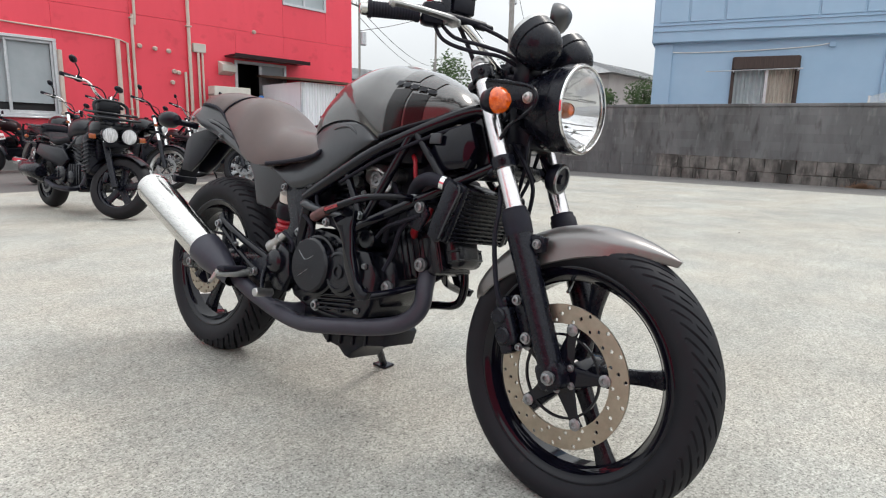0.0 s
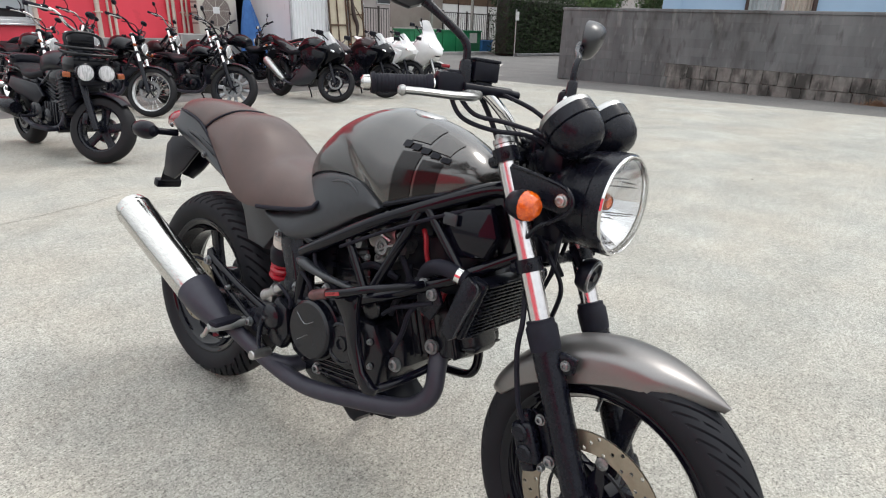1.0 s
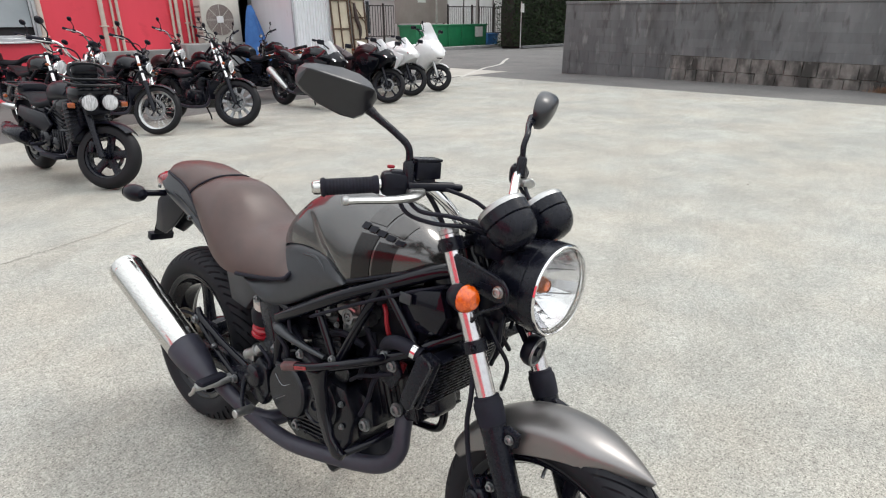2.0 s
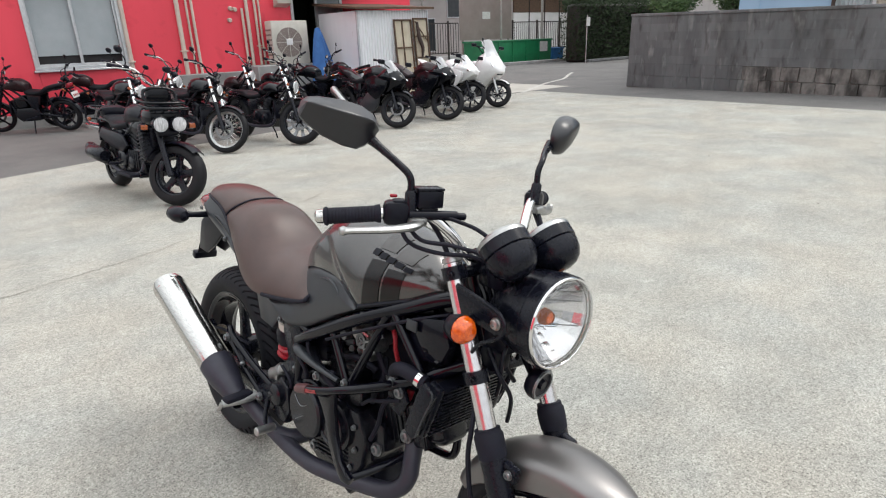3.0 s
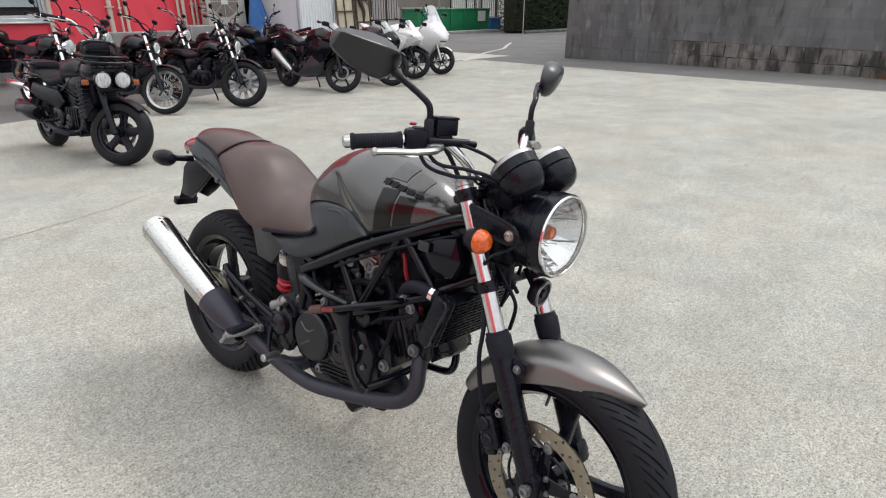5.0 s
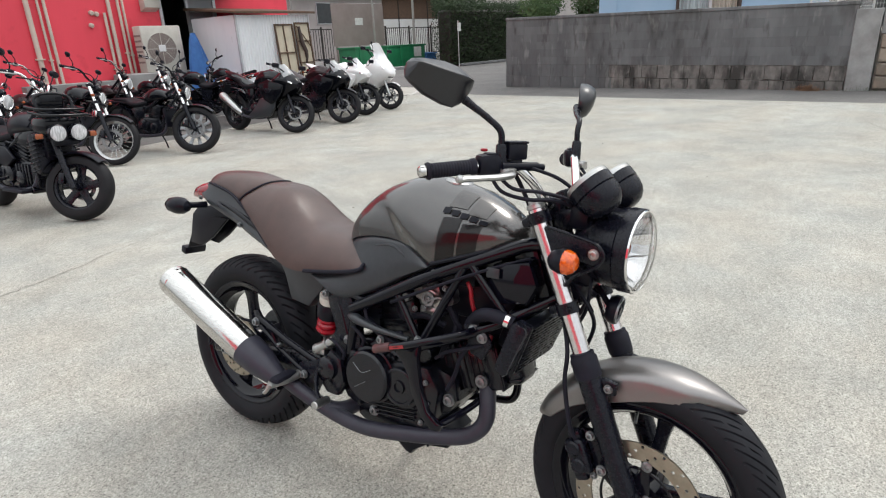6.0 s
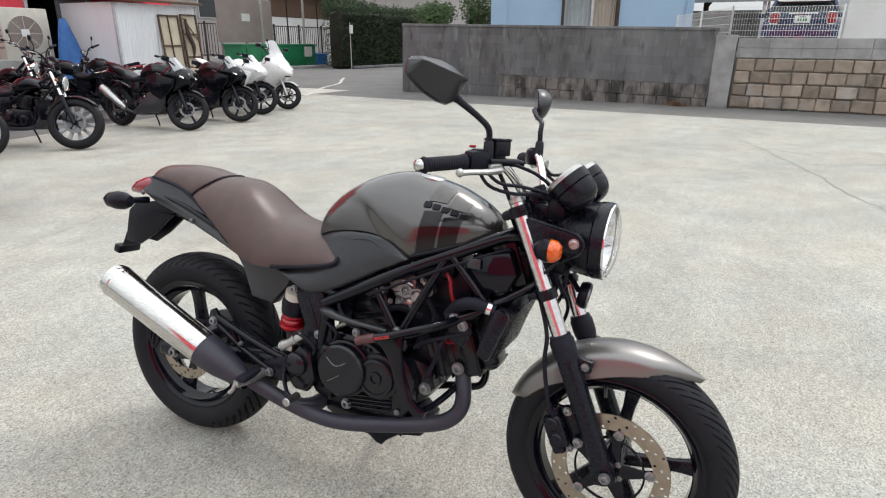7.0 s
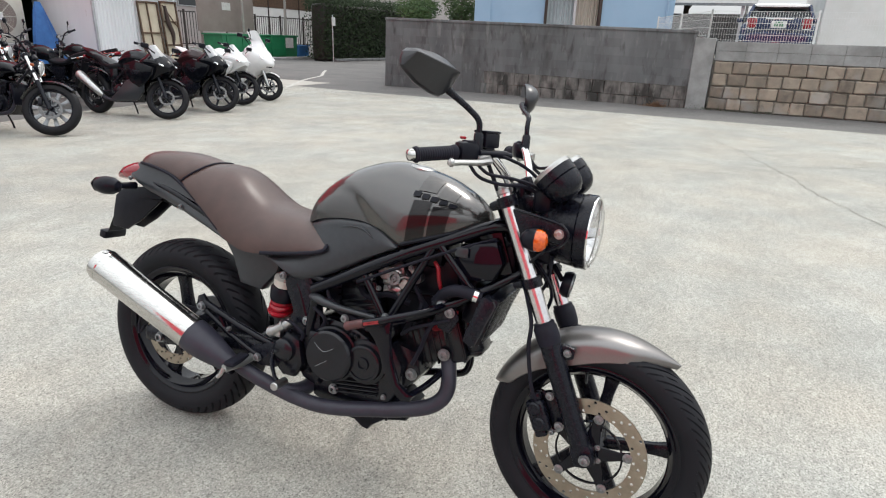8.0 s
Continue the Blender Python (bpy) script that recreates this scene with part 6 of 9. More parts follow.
part("ignition_lock", join(cyl((1.145, 0, 0.93), (1.128, 0, 0.965), 0.02, 16, 0.003), box((1.15, 0.0, 0.9), (0.05, 0.07, 0.05), 0.01)), "satinblack", bike, m=STEER)

# ---- tank ----
T_TOP = [(0.498, 0.768), (0.504, 0.8), (0.516, 0.836), (0.54, 0.868), (0.578, 0.9), (0.635, 0.935), (0.7, 0.96), (0.75, 0.97), (0.79, 0.971), (0.85, 0.96), (0.915, 0.944), (0.96, 0.925), (1.012, 0.895), (1.045, 0.862), (1.06, 0.83)]
T_BOT = [(0.498, 0.756), (0.52, 0.768), (0.564, 0.785), (0.647, 0.80), (0.719, 0.80), (0.772, 0.785), (0.83, 0.752), (0.896, 0.772), (0.983, 0.803), (1.06, 0.828)]
T_W = [(0.498, 0.05), (0.504, 0.066), (0.516, 0.079), (0.54, 0.091), (0.575, 0.105), (0.63, 0.12), (0.69, 0.132), (0.75, 0.142), (0.82, 0.149), (0.88, 0.144), (0.94, 0.126), (1.0, 0.098), (1.04, 0.066), (1.06, 0.035)]


def tank_point(x, phi, off=0.0):
    """Skin of the tank at x; phi 0 is the lower right edge, 180 the lower left."""
    zt, zb, w = curve1(T_TOP, x), curve1(T_BOT, x), curve1(T_W, x)
    a = radians(phi)
    c, s = math.cos(a), math.sin(a)
    n = 2.5 - 0.5 * min(1, max(0, (x - 0.6) / 0.2))
    e = 2 / n
    y = -w * math.copysign(abs(c) ** e, c)
    z = zb + (zt - zb) * abs(s) ** e
    # knee recess with a crease along its front
    behind = ((0.82 - x) * 0.66 - (z - 0.775) * 0.75)      # distance behind the crease that runs down and forward
    lift = max(0.0, min(1.0, (0.905 - z) / 0.03))
    q = max(0.0, min(1.0, behind / 0.03)) * max(0.0, 1 - behind / 0.16) * lift
    y *= 1 - 0.1 * q
    y *= 1 - (0.03 + 0.09 * min(1, max(0, (x - 0.74) / 0.12))) * max(0, 1 - min(phi, 180 - phi) / 24)
    if off:
        k = math.hypot(y / max(w, 0.01), (z - zb) / max(zt - zb, 0.01)) or 1
        y += off * (y / max(w, 0.01)) / k
        z += off * ((z - zb) / max(zt - zb, 0.01)) / k
    return (x, y, z)


xs = [0.498, 0.5, 0.502] + [0.504 + (1.056 - 0.504) * i / 80 for i in range(81)] + [1.059, 1.06]
tank = part("fuel_tank", loft([[tank_point(x, 180 * j / 64) for j in range(65)] for x in xs]), "gun", bike, "gunmetal fuel tank with dark stripes", 60)
part("tank_seam", both(tube([tank_point(x, 1.0, 0.001) for x in (0.84, 0.9, 0.96, 1.02, 1.055)], 0.006, 8, 4)), "plastic", tank)


def tank_patch(x0, x1, p0, p1, slant, off=0.0012, nx=10, npi=14, flip=False):
    rings = []
    for i in range(nx + 1):
        row = []
        for j in range(npi + 1):
            ph = p0 + (p1 - p0) * j / npi
            x = x0 + (x1 - x0) * i / nx + slant * (ph - 40) / 60
            row.append(tank_point(x, 180 - ph if flip else ph, off))
        rings.append(row)
    return loft(rings, False, False)


for fl in (False, True):
    part("stripe", tank_patch(0.864, 0.914, 3, 37, 0.022, 0.0022, flip=fl), "stripe", tank, "dark tank stripe", 60)
    part("stripe", tank_patch(0.921, 0.968, 3, 32, 0.022, 0.0022, flip=fl), "stripe", tank, "dark tank stripe", 60)
    part("stripe", tank_patch(0.864, 0.914, 47, 70, 0.022, 0.0022, flip=fl), "stripe_grey", tank, "grey tank stripe", 60)
    part("stripe", tank_patch(0.921, 0.968, 42, 66, 0.022, 0.0022, flip=fl), "stripe_grey", tank, "grey tank stripe", 60)
    # badge: a row of five plain dark raised blocks
    for k in range(5):
        x0 = 0.856 + k * 0.0255
        part("badge_block", tank_patch(x0, x0 + 0.02, 40.2 - k * 1.7, 45.6 - k * 1.7, 0.03, 0.0045, 3, 3, fl), "plastic", tank, "raised dark badge block", 60)
part("filler_cap", lathe([(-0.004, 0.04), (0.004, 0.04), (0.008, 0.034), (0.009, 0.0)], (0.83, 0, 0.956), (0.15, 0, 1), 28), "alu", tank, "round aluminium filler cap")

# ---- side covers ----
C_TOP = [(0.42, 0.664), (0.45, 0.7), (0.48, 0.742), (0.51, 0.762), (0.564, 0.782), (0.62, 0.796), (0.68, 0.801), (0.73, 0.799), (0.772, 0.786), (0.803, 0.767), (0.832, 0.747)]
C_LOW = [(0.42, 0.655), (0.45, 0.632), (0.48, 0.613), (0.51, 0.602), (0.564, 0.611), (0.62, 0.632), (0.68, 0.661), (0.73, 0.69), (0.772, 0.713), (0.803, 0.729), (0.832, 0.744)]


def cover_w(x):
    return curve1([(0.42, 0.146), (0.5, 0.142), (0.58, 0.136), (0.66, 0.134), (0.74, 0.135), (0.83, 0.138)], x)


def cover_skin(x, v, off=0.0):
    """The cover's outside at x, v from its lower edge to its upper; it meets the tank flush."""
    zt, zb = curve1(C_TOP, x), curve1(C_LOW, x)
    tw = -tank_point(max(x, 0.52), 2)[1] + 0.001
    k = v * v * (3 - 2 * v)
    y = cover_w(x) * (1 - k) + min(tw, cover_w(x) + 0.004) * k + 0.006 * math.sin(v * math.pi)
    edge = 0.008 * (max(0, 1 - v / 0.08) ** 2 + max(0, (v - 0.95) / 0.05) ** 2)
    return (x, -(y - edge + off), zb + (zt - zb) * v)


def side_cover():
    cx_ = [0.42 + (0.832 - 0.42) * i / 40 for i in range(41)]
    outer = [[cover_skin(x, j / 16) for j in range(17)] for x in cx_]
    inner = [[(p[0], p[1] + 0.025, p[2]) for p in r] for r in outer]
    return loft([o + list(reversed(i_)) for o, i_ in zip(outer, inner)])


part("side_cover", both(side_cover()), "cover", bike, "dark grey side cover", 45)
part("side_scoop", both(tube([cover_skin(x, v, 0.0) for x, v in ((0.645, 0.84), (0.68, 0.86), (0.715, 0.84), (0.745, 0.72), (0.755, 0.62))], [0.0015, 0.004, 0.0045, 0.003, 0.0012], 8, 4)), "cover", bike, "moulded ridge on the side cover")
# black bead drawn in place of the shaded gap below the tank
part("trim_line", both(tube([(x, cover_skin(x, 1.0)[1] + 0.003, curve1(C_TOP, x) + 0.003) for x in (0.52, 0.564, 0.62, 0.68, 0.73, 0.772, 0.803, 0.832)], 0.006, 8, 4)), "rubber", bike, "black line drawn for the dark gap between tank and side cover")

# ---- seat: sections from the tail forward ----
SEAT_TOP = [(-0.18, 0.885), (-0.166, 0.9), (-0.13, 0.914), (-0.06, 0.92), (0.0, 0.92), (0.06, 0.912), (0.11, 0.9), (0.16, 0.893), (0.21, 0.887), (0.26, 0.865), (0.31, 0.832), (0.37, 0.8), (0.43, 0.786), (0.48, 0.775), (0.53, 0.766), (0.575, 0.75), (0.608, 0.72)]
SEAT_BOT = [(-0.18, 0.872), (-0.13, 0.868), (-0.053, 0.862), (0.03, 0.83), (0.098, 0.79), (0.166, 0.748), (0.22, 0.712), (0.27, 0.682), (0.32, 0.664), (0.362, 0.66), (0.43, 0.666), (0.503, 0.676), (0.575, 0.69), (0.608, 0.702)]
SEAT_W = [(-0.18, 0.05), (-0.166, 0.066), (-0.13, 0.082), (-0.05, 0.092), (0.03, 0.1), (0.1, 0.112), (0.17, 0.13), (0.25, 0.146), (0.33, 0.153), (0.4, 0.152), (0.46, 0.147), (0.52, 0.142), (0.58, 0.137), (0.608, 0.133)]


def seat_point(x, phi, off=0.0):
    zt, zb, w = curve1(SEAT_TOP, x), curve1(SEAT_BOT, x), curve1(SEAT_W, x)
    a = radians(phi)
    e = 2 / 2.3
    c, s = math.cos(a), math.sin(a)
    y = -(w + off) * math.copysign(abs(c) ** (e * 0.8), c)
    dish = 0.012 * max(0, 1 - abs(x - 0.36) / 0.16) * abs(s) ** 6
    z = zb + (zt + off - zb) * abs(s) ** (e * 1.25) - dish
    return (x, y, z)


def seam_x(phi):
    """The seam sweeps forward from the flanks over the top."""
    return 0.035 + 0.085 * math.sin(radians(phi)) ** 1.4


def seat_piece(front):
    rings = []
    n = 30
    for i in range(n + 1):
        row = []
        for j in range(37):
            ph = 180 * j / 36
            sx_ = seam_x(ph)
            x = sx_ + (0.608 - sx_) * i / n if front else -0.18 + (sx_ + 0.18) * i / n
            u = i / n if front else 1 - i / n
            edge = 0.006 * max(0.0, 1 - (u / 0.09)) ** 2
            row.append(seat_point(x, ph, (0.005 if front else 0.0) - edge))
        rings.append(row)
    return loft(rings)


seat = part("seat", seat_piece(True), "seat", bike, "brown leatherette rider seat", 60)
part("pillion_pad", seat_piece(False), "seat", bike, "brown leatherette pillion pad", 60)
part("seat_seam", tube([seat_point(seam_x(ph), ph, 0.001) for ph in range(2, 179, 8)], 0.0035, 6, 2), "rubber", seat, "dark seam between the pads")
part("trim_line", both(tube([seat_point(0.607, ph, 0.006) for ph in (66, 50, 35, 20, 8)] + [seat_point(x, 1.5, 0.006) for x in (0.598, 0.57, 0.5, 0.44, 0.4)], 0.006, 8, 4)), "rubber", bike, "black rubber edge under the seat")
part("seat_strap", both(tube([seat_point(x, 1.5, 0.0) for x in (-0.165, -0.1, 0.0, 0.1, 0.17, 0.23)], 0.006, 6, 4)), "rubber", seat)

# ---- tail ----
TAIL = [(0.23, 0.71, 0.668, 0.115), (0.16, 0.752, 0.697, 0.112), (0.09, 0.79, 0.722, 0.108), (0.02, 0.828, 0.748, 0.102), (-0.06, 0.86, 0.77, 0.095), (-0.13, 0.872, 0.79, 0.09), (-0.175, 0.872, 0.808, 0.084), (-0.2, 0.862, 0.82, 0.078)]
rings = []
for x, zt, zb, w in spline(TAIL, 4):
    half = [(0.0, zt), (w * 0.72, zt), (w * 0.8, zt - 0.004), (w * 0.985, zb + (zt - zb) * 0.3), (w, zb + (zt - zb) * 0.22), (w * 0.97, zb + 0.003), (w * 0.92, zb), (0.0, zb)]
    rings.append([(x, -y, z) for y, z in half] + [(x, y, z) for y, z in reversed(half[1:-1])])
tail = part("tail_cowl", loft(rings), "cover", bike, "dark grey angular tail cowl", 24)
rings = []
for x, zt, zb, w in [(-0.13, 0.868, 0.812, 0.07), (-0.18, 0.873, 0.808, 0.077), (-0.22, 0.868, 0.805, 0.075), (-0.26, 0.853, 0.803, 0.066), (-0.292, 0.83, 0.804, 0.05)]:
    rings.append([(x, math.copysign(abs(math.cos(a)) ** 0.6, math.cos(a)) * w, (zt + zb) / 2 + math.copysign(abs(math.sin(a)) ** 0.6, math.sin(a)) * (zt - zb) / 2) for a in (2 * math.pi * j / 20 for j in range(20))])
part("tail_lamp", loft(rings), "redlens", tail, "dark red tail lamp", 50)
part("tail_bolt", both(bolt((-0.19, -0.088, 0.818), (0, -1, 0), 0.006, 0.006)), "steel", tail)
part("tail_bolt", both(bolt((0.045, -0.106, 0.752), (0, -1, 0), 0.007, 0.008)), "steel", tail)
part("plate_hanger", both(prism([(-0.17, 0.79), (-0.09, 0.765), (-0.115, 0.742), (-0.2, 0.668), (-0.265, 0.626), (-0.335, 0.63), (-0.328, 0.69), (-0.318, 0.742), (-0.285, 0.772)], -0.04, -0.028, 0.005)), "plastic", bike, "black plastic number-plate hanger")
part("rear_mudguard", loft([[(x, y, z) for y in (-k, -k / 2, 0, k / 2, k)] for x, z, k in ((0.2, 0.68, 0.06), (0.05, 0.72, 0.06), (-0.08, 0.748, 0.05), (-0.2, 0.748, 0.04), (-0.3, 0.71, 0.036), (-0.335, 0.66, 0.036), (-0.36, 0.605, 0.036))], False, False), "plastic", bike, "black plastic rear mudguard")
part("plate_bracket", box((-0.378, 0.0, 0.594), (0.03, 0.09, 0.03), 0.005, Matrix.Rotation(radians(14), 4, "Y")), "plastic", bike, "black reflector bracket")
for s in (-1, 1):
    c = Vector((-0.2, s * 0.17, 0.795))
    sig = part("rear_indicator", join(lathe([(-0.05, 0.0), (-0.046, 0.014), (-0.03, 0.025), (-0.005, 0.03), (0.02, 0.028), (0.04, 0.018), (0.048, 0.0)], c, (1, -s * 0.2, 0.0), 20), tube([(-0.19, s * 0.07, 0.792), (-0.195, s * 0.12, 0.793), (-0.2, s * 0.15, 0.795)], [0.012, 0.011, 0.014], 10, 3)), "plastic", bike, "black rear turn signal on a short stalk")
    part("smoked_lens", lathe([(-0.054, 0.0), (-0.051, 0.012), (-0.036, 0.0235)], c, (1, -s * 0.2, 0.0), 20), "smoke", sig, "smoked lens")

# inner mudguard between tyre and engine
part("inner_mudguard", both(prism([(0.2, 0.69), (0.25, 0.62), (0.28, 0.54), (0.36, 0.53), (0.42, 0.6), (0.44, 0.67), (0.3, 0.69)], -0.1, -0.045, 0.012)), "cover", bike, "dark grey inner mudguard panel")
part("battery_box", join(box((0.36, 0, 0.63), (0.22, 0.09, 0.12), 0.015), box((0.54, 0, 0.59), (0.2, 0.17, 0.17), 0.03)), "plastic", bike)

# ---- rear wheel ----
rw = part("rear_wheel", join(rim(RA, 0.2225, 0.116), lathe([(-0.075, 0.0), (-0.075, 0.045), (-0.03, 0.055), (0.03, 0.055), (0.075, 0.05), (0.075, 0.0)], RA, (0, 1, 0), 28)), "black", bike, "gloss black five-spoke cast wheel")
part("tyre", tyre(RA, 0.314, 0.142, 0.222, 0.009, 26, 20.0), "tyre", rw, "black road tyre with slanted tread grooves", 26)
for k in range(5):
    part("spoke", spoke(RA, radians(30) + k * 2 * math.pi / 5, 0.05, 0.197, 0.05, 0.04, 0.035), "satinblack", rw)
part("brake_disc", holed_disc(RA, 0.075, 0.11, -0.085, 0.0045, 40, 0.0043), "disc", rw, "drilled steel rear brake disc", 30)
part("disc_carrier", join(*[spoke(RA, radians(10) + k * 2 * math.pi / 5, 0.03, 0.08, 0.022, 0.016, 0.006, -0.085) for k in range(5)]), "black", rw)
part("valve_stem", cyl((0.05, -0.0, 0.312 - 0.19), (0.045, -0.02, 0.312 - 0.165), 0.004, 8), "steel", rw)
part("rear_caliper", join(box((-0.08, -0.1, 0.375), (0.09, 0.045, 0.055), 0.012, Matrix.Rotation(radians(30), 4, "Y")), box((-0.02, -0.1, 0.34), (0.1, 0.02, 0.03), 0.006)), "satinblack", bike, "rear brake caliper")
part("rear_hose", tube([(-0.09, -0.12, 0.33), (-0.11, -0.125, 0.3), (-0.1, -0.12, 0.36), (0.0, -0.11, 0.42), (0.2, -0.09, 0.42)], 0.005, 6), "rubber", bike)
sa = part("swingarm", both(join(tube([(0.5, -0.1, 0.365), (0.3, -0.112, 0.345), (0.1, -0.118, 0.325), (-0.06, -0.118, 0.312)], [0.032, 0.03, 0.026, 0.022], 12, 4, True, 1.3))), "satinblack", bike, "black box-section swingarm")
part("axle_plate", both(box((-0.02, -0.125, 0.312), (0.11, 0.02, 0.05), 0.01)), "satinblack", sa)
part("axle_nut", both(bolt((0.0, -0.136, 0.312), (0, -1, 0), 0.014, 0.016)), "steel", sa)
part("cross_tube", tube([(0.36, -0.11, 0.36), (0.36, 0.11, 0.36)], 0.025, 12, 1), "satinblack", sa)
for s in (-1, 1):
    tagged(part("chain_run", join(*[box((0.5 * u, 0.1, 0.312 + s * (0.085 - 0.05 * u) + 0.05 * u), (0.0155, 0.014, 0.012), 0.003) for u in (k / 34 for k in range(35))]), "steel", bike, "drive chain"), kind="stuff")
part("rear_sprocket", lathe([(0.094, 0.03), (0.094, 0.088), (0.1, 0.088), (0.1, 0.03), (0.094, 0.03)], RA, (0, 1, 0), 42, False), "steel", bike)

# shock absorber with red spring
sp0, sp1 = Vector((0.412, -0.06, 0.452)), Vector((0.441, -0.084, 0.57))
sh = part("shock_absorber", join(tube([tuple(sp0 + (sp0 - sp1) * 0.25), tuple(sp1)], 0.017, 14, 1), lathe([(0, 0.03), (0.02, 0.034), (0.03, 0.03)], tuple(sp0), sp1 - sp0, 20)), "alu", bike, "shock absorber with a red coil spring")
ax = (sp1 - sp0).normalized()
bm_ = basis(sp0, ax)
part("coil_spring", tube([tuple(bm_ @ Vector(((0.034 - 0.0004 * t) * math.cos(t), (0.034 - 0.0004 * t) * math.sin(t), 0.006 + 0.062 * t / 22.0))) for t in (0.22 * k for k in range(101))], 0.0095, 8, 1), "red", sh, "bright red coil spring")
part("spring_collar", lathe([(0.066, 0.02), (0.066, 0.04), (0.1, 0.041), (0.112, 0.034), (0.112, 0.018)], tuple(sp0), ax, 22), "plastic", sh, "black collar over the spring")
part("top_collar", lathe([(0.0, 0.026), (0.004, 0.034), (0.028, 0.034), (0.03, 0.026)], tuple(sp1 - ax * 0.012), ax, 20), "acmetal", sh, "pale upper collar")

# ---- frame ----
FR = part("frame", both(tube([(1.125, -0.04, 0.835), (1.07, -0.065, 0.828), (0.973, -0.1, 0.785), (0.83, -0.128, 0.718), (0.659, -0.135, 0.625), (0.575, -0.13, 0.58)], 0.0175, 14, 5)), "black", bike, "glossy black tubular trellis frame")
part("head_tube", tube([tuple(S_ORG + S_DIR * 0.11), tuple(S_ORG + S_DIR * 0.31)], 0.034, 20, 1), "black", FR)
part("head_gusset", both(prism([(1.145, 0.7), (1.09, 0.84), (1.03, 0.815), (1.04, 0.79), (1.1, 0.7)], -0.06, -0.045, 0.004)), "black", FR)
for a, b, r in (((0.732, -0.132, 0.66), (0.812, -0.135, 0.54), 0.0105), ((0.93, -0.116, 0.758), (0.825, -0.135, 0.542), 0.0115), ((0.95, -0.112, 0.765), (1.062, -0.11, 0.645), 0.0105), ((0.586, -0.13, 0.582), (0.56, -0.12, 0.44), 0.016)):
    part("strut", both(tube([a, b], r, 12, 1)), "black", FR, "slim black strut")
part("lower_tube", both(tube([(1.165, -0.045, 0.715), (1.1, -0.075, 0.675), (1.051, -0.1, 0.642), (0.944, -0.125, 0.585), (0.825, -0.135, 0.53), (0.76, -0.13, 0.5)], 0.0135, 12, 4)), "black", FR)
part("rear_rail", both(join(tube([(0.62, -0.12, 0.605), (0.45, -0.11, 0.64), (0.25, -0.098, 0.7), (0.0, -0.085, 0.79), (-0.15, -0.07, 0.82)], 0.013, 10, 4), tube([(0.55, -0.115, 0.48), (0.5, -0.112, 0.6), (0.4, -0.105, 0.66)], 0.013, 10, 3))), "black", FR)
part("pivot_plate", both(prism([(0.455, 0.64), (0.54, 0.635), (0.59, 0.56), (0.6, 0.47), (0.57, 0.36), (0.52, 0.31), (0.46, 0.33), (0.47, 0.43), (0.5, 0.5), (0.47, 0.57)], -0.125, -0.1, 0.008)), "satinblack", FR, "cast black pivot plate")
for x, z, r in ((0.464, 0.602, 0.009), (0.554, 0.478, 0.011), (0.694, 0.519, 0.0095), (0.557, 0.625, 0.0085), (0.82, 0.55, 0.008)):
    part("frame_bolt", bolt((x, -0.148 if x > 0.6 else -0.126, z), (0, -1, 0), r, 0.01), "steel", FR)
# engine guard bars
guard = part("engine_guard", both(join(tube([(0.755, -0.238, 0.534), (0.785, -0.242, 0.546), (0.85, -0.245, 0.569), (0.917, -0.232, 0.594), (0.958, -0.185, 0.605), (0.978, -0.135, 0.608)], [0.0125, 0.0125, 0.011, 0.0095, 0.009, 0.01], 12, 5, True, 0.9), prism([(0.79, 0.538), (0.87, 0.562), (0.868, 0.52), (0.88, 0.455), (0.905, 0.397), (0.935, 0.376), (0.952, 0.374), (0.942, 0.354), (0.915, 0.35), (0.885, 0.378), (0.855, 0.425), (0.84, 0.475), (0.822, 0.505)], -0.218, -0.198, 0.007), tube([(0.85, -0.24, 0.565), (0.845, -0.208, 0.55)], 0.012, 8, 1))), "black", bike, "bent black engine guard bar with a flat lower leg")
# thin sleeve whose colour imitates the red reflection on the bar's end
part("worn_tip", tube([(0.751, -0.2375, 0.5325), (0.785, -0.2425, 0.5465), (0.806, -0.2435, 0.5535)], 0.0135, 12, 3, True, 0.9), "red_tinge", guard, "reddish tip of the bar, a red reflection painted in")
part("lower_rail", tube([(0.82, 0.09, 0.3), (0.9, 0.09, 0.325), (0.975, 0.088, 0.338), (1.002, 0.085, 0.36), (1.009, 0.083, 0.402), (1.0, 0.08, 0.455)], 0.0115, 12, 4), "black", FR, "bent glossy black tube below the engine")
part("guard_tail", both(tube([(0.932, -0.195, 0.362), (0.955, -0.13, 0.376), (0.977, -0.045, 0.4), (1.0, 0.0, 0.43)], 0.0095, 10, 4)), "black", guard)
part("red_decal", box((0.83, -0.2555, 0.5615), (0.045, 0.002, 0.008), 0, Matrix.Rotation(radians(-18), 4, "Y")), "redlabel", bike, "small red decal bars")

# ---- engine ----
CASE = [(0.49, 0.36), (0.5, 0.44), (0.55, 0.48), (0.62, 0.5), (0.7, 0.49), (0.76, 0.46), (0.83, 0.46), (0.87, 0.4), (0.86, 0.32), (0.83, 0.275), (0.75, 0.265), (0.6, 0.27), (0.54, 0.29)]
eng = part("crankcase", prism(CASE, -0.115, 0.115, 0.014), "engine", bike, "black enamelled V-twin crankcase")
clutch_c, gen_c = (0.648, -0.118, 0.396), (0.757, -0.118, 0.394)
part("clutch_cover", join(lathe([(-0.02, 0.084), (0.012, 0.084), (0.014, 0.078), (0.034, 0.076), (0.04, 0.07), (0.041, 0.0)], clutch_c, (0, -1, 0), 44), box((0.6, -0.125, 0.4), (0.06, 0.04, 0.12), 0.014)), "engine", eng, "round black clutch cover")
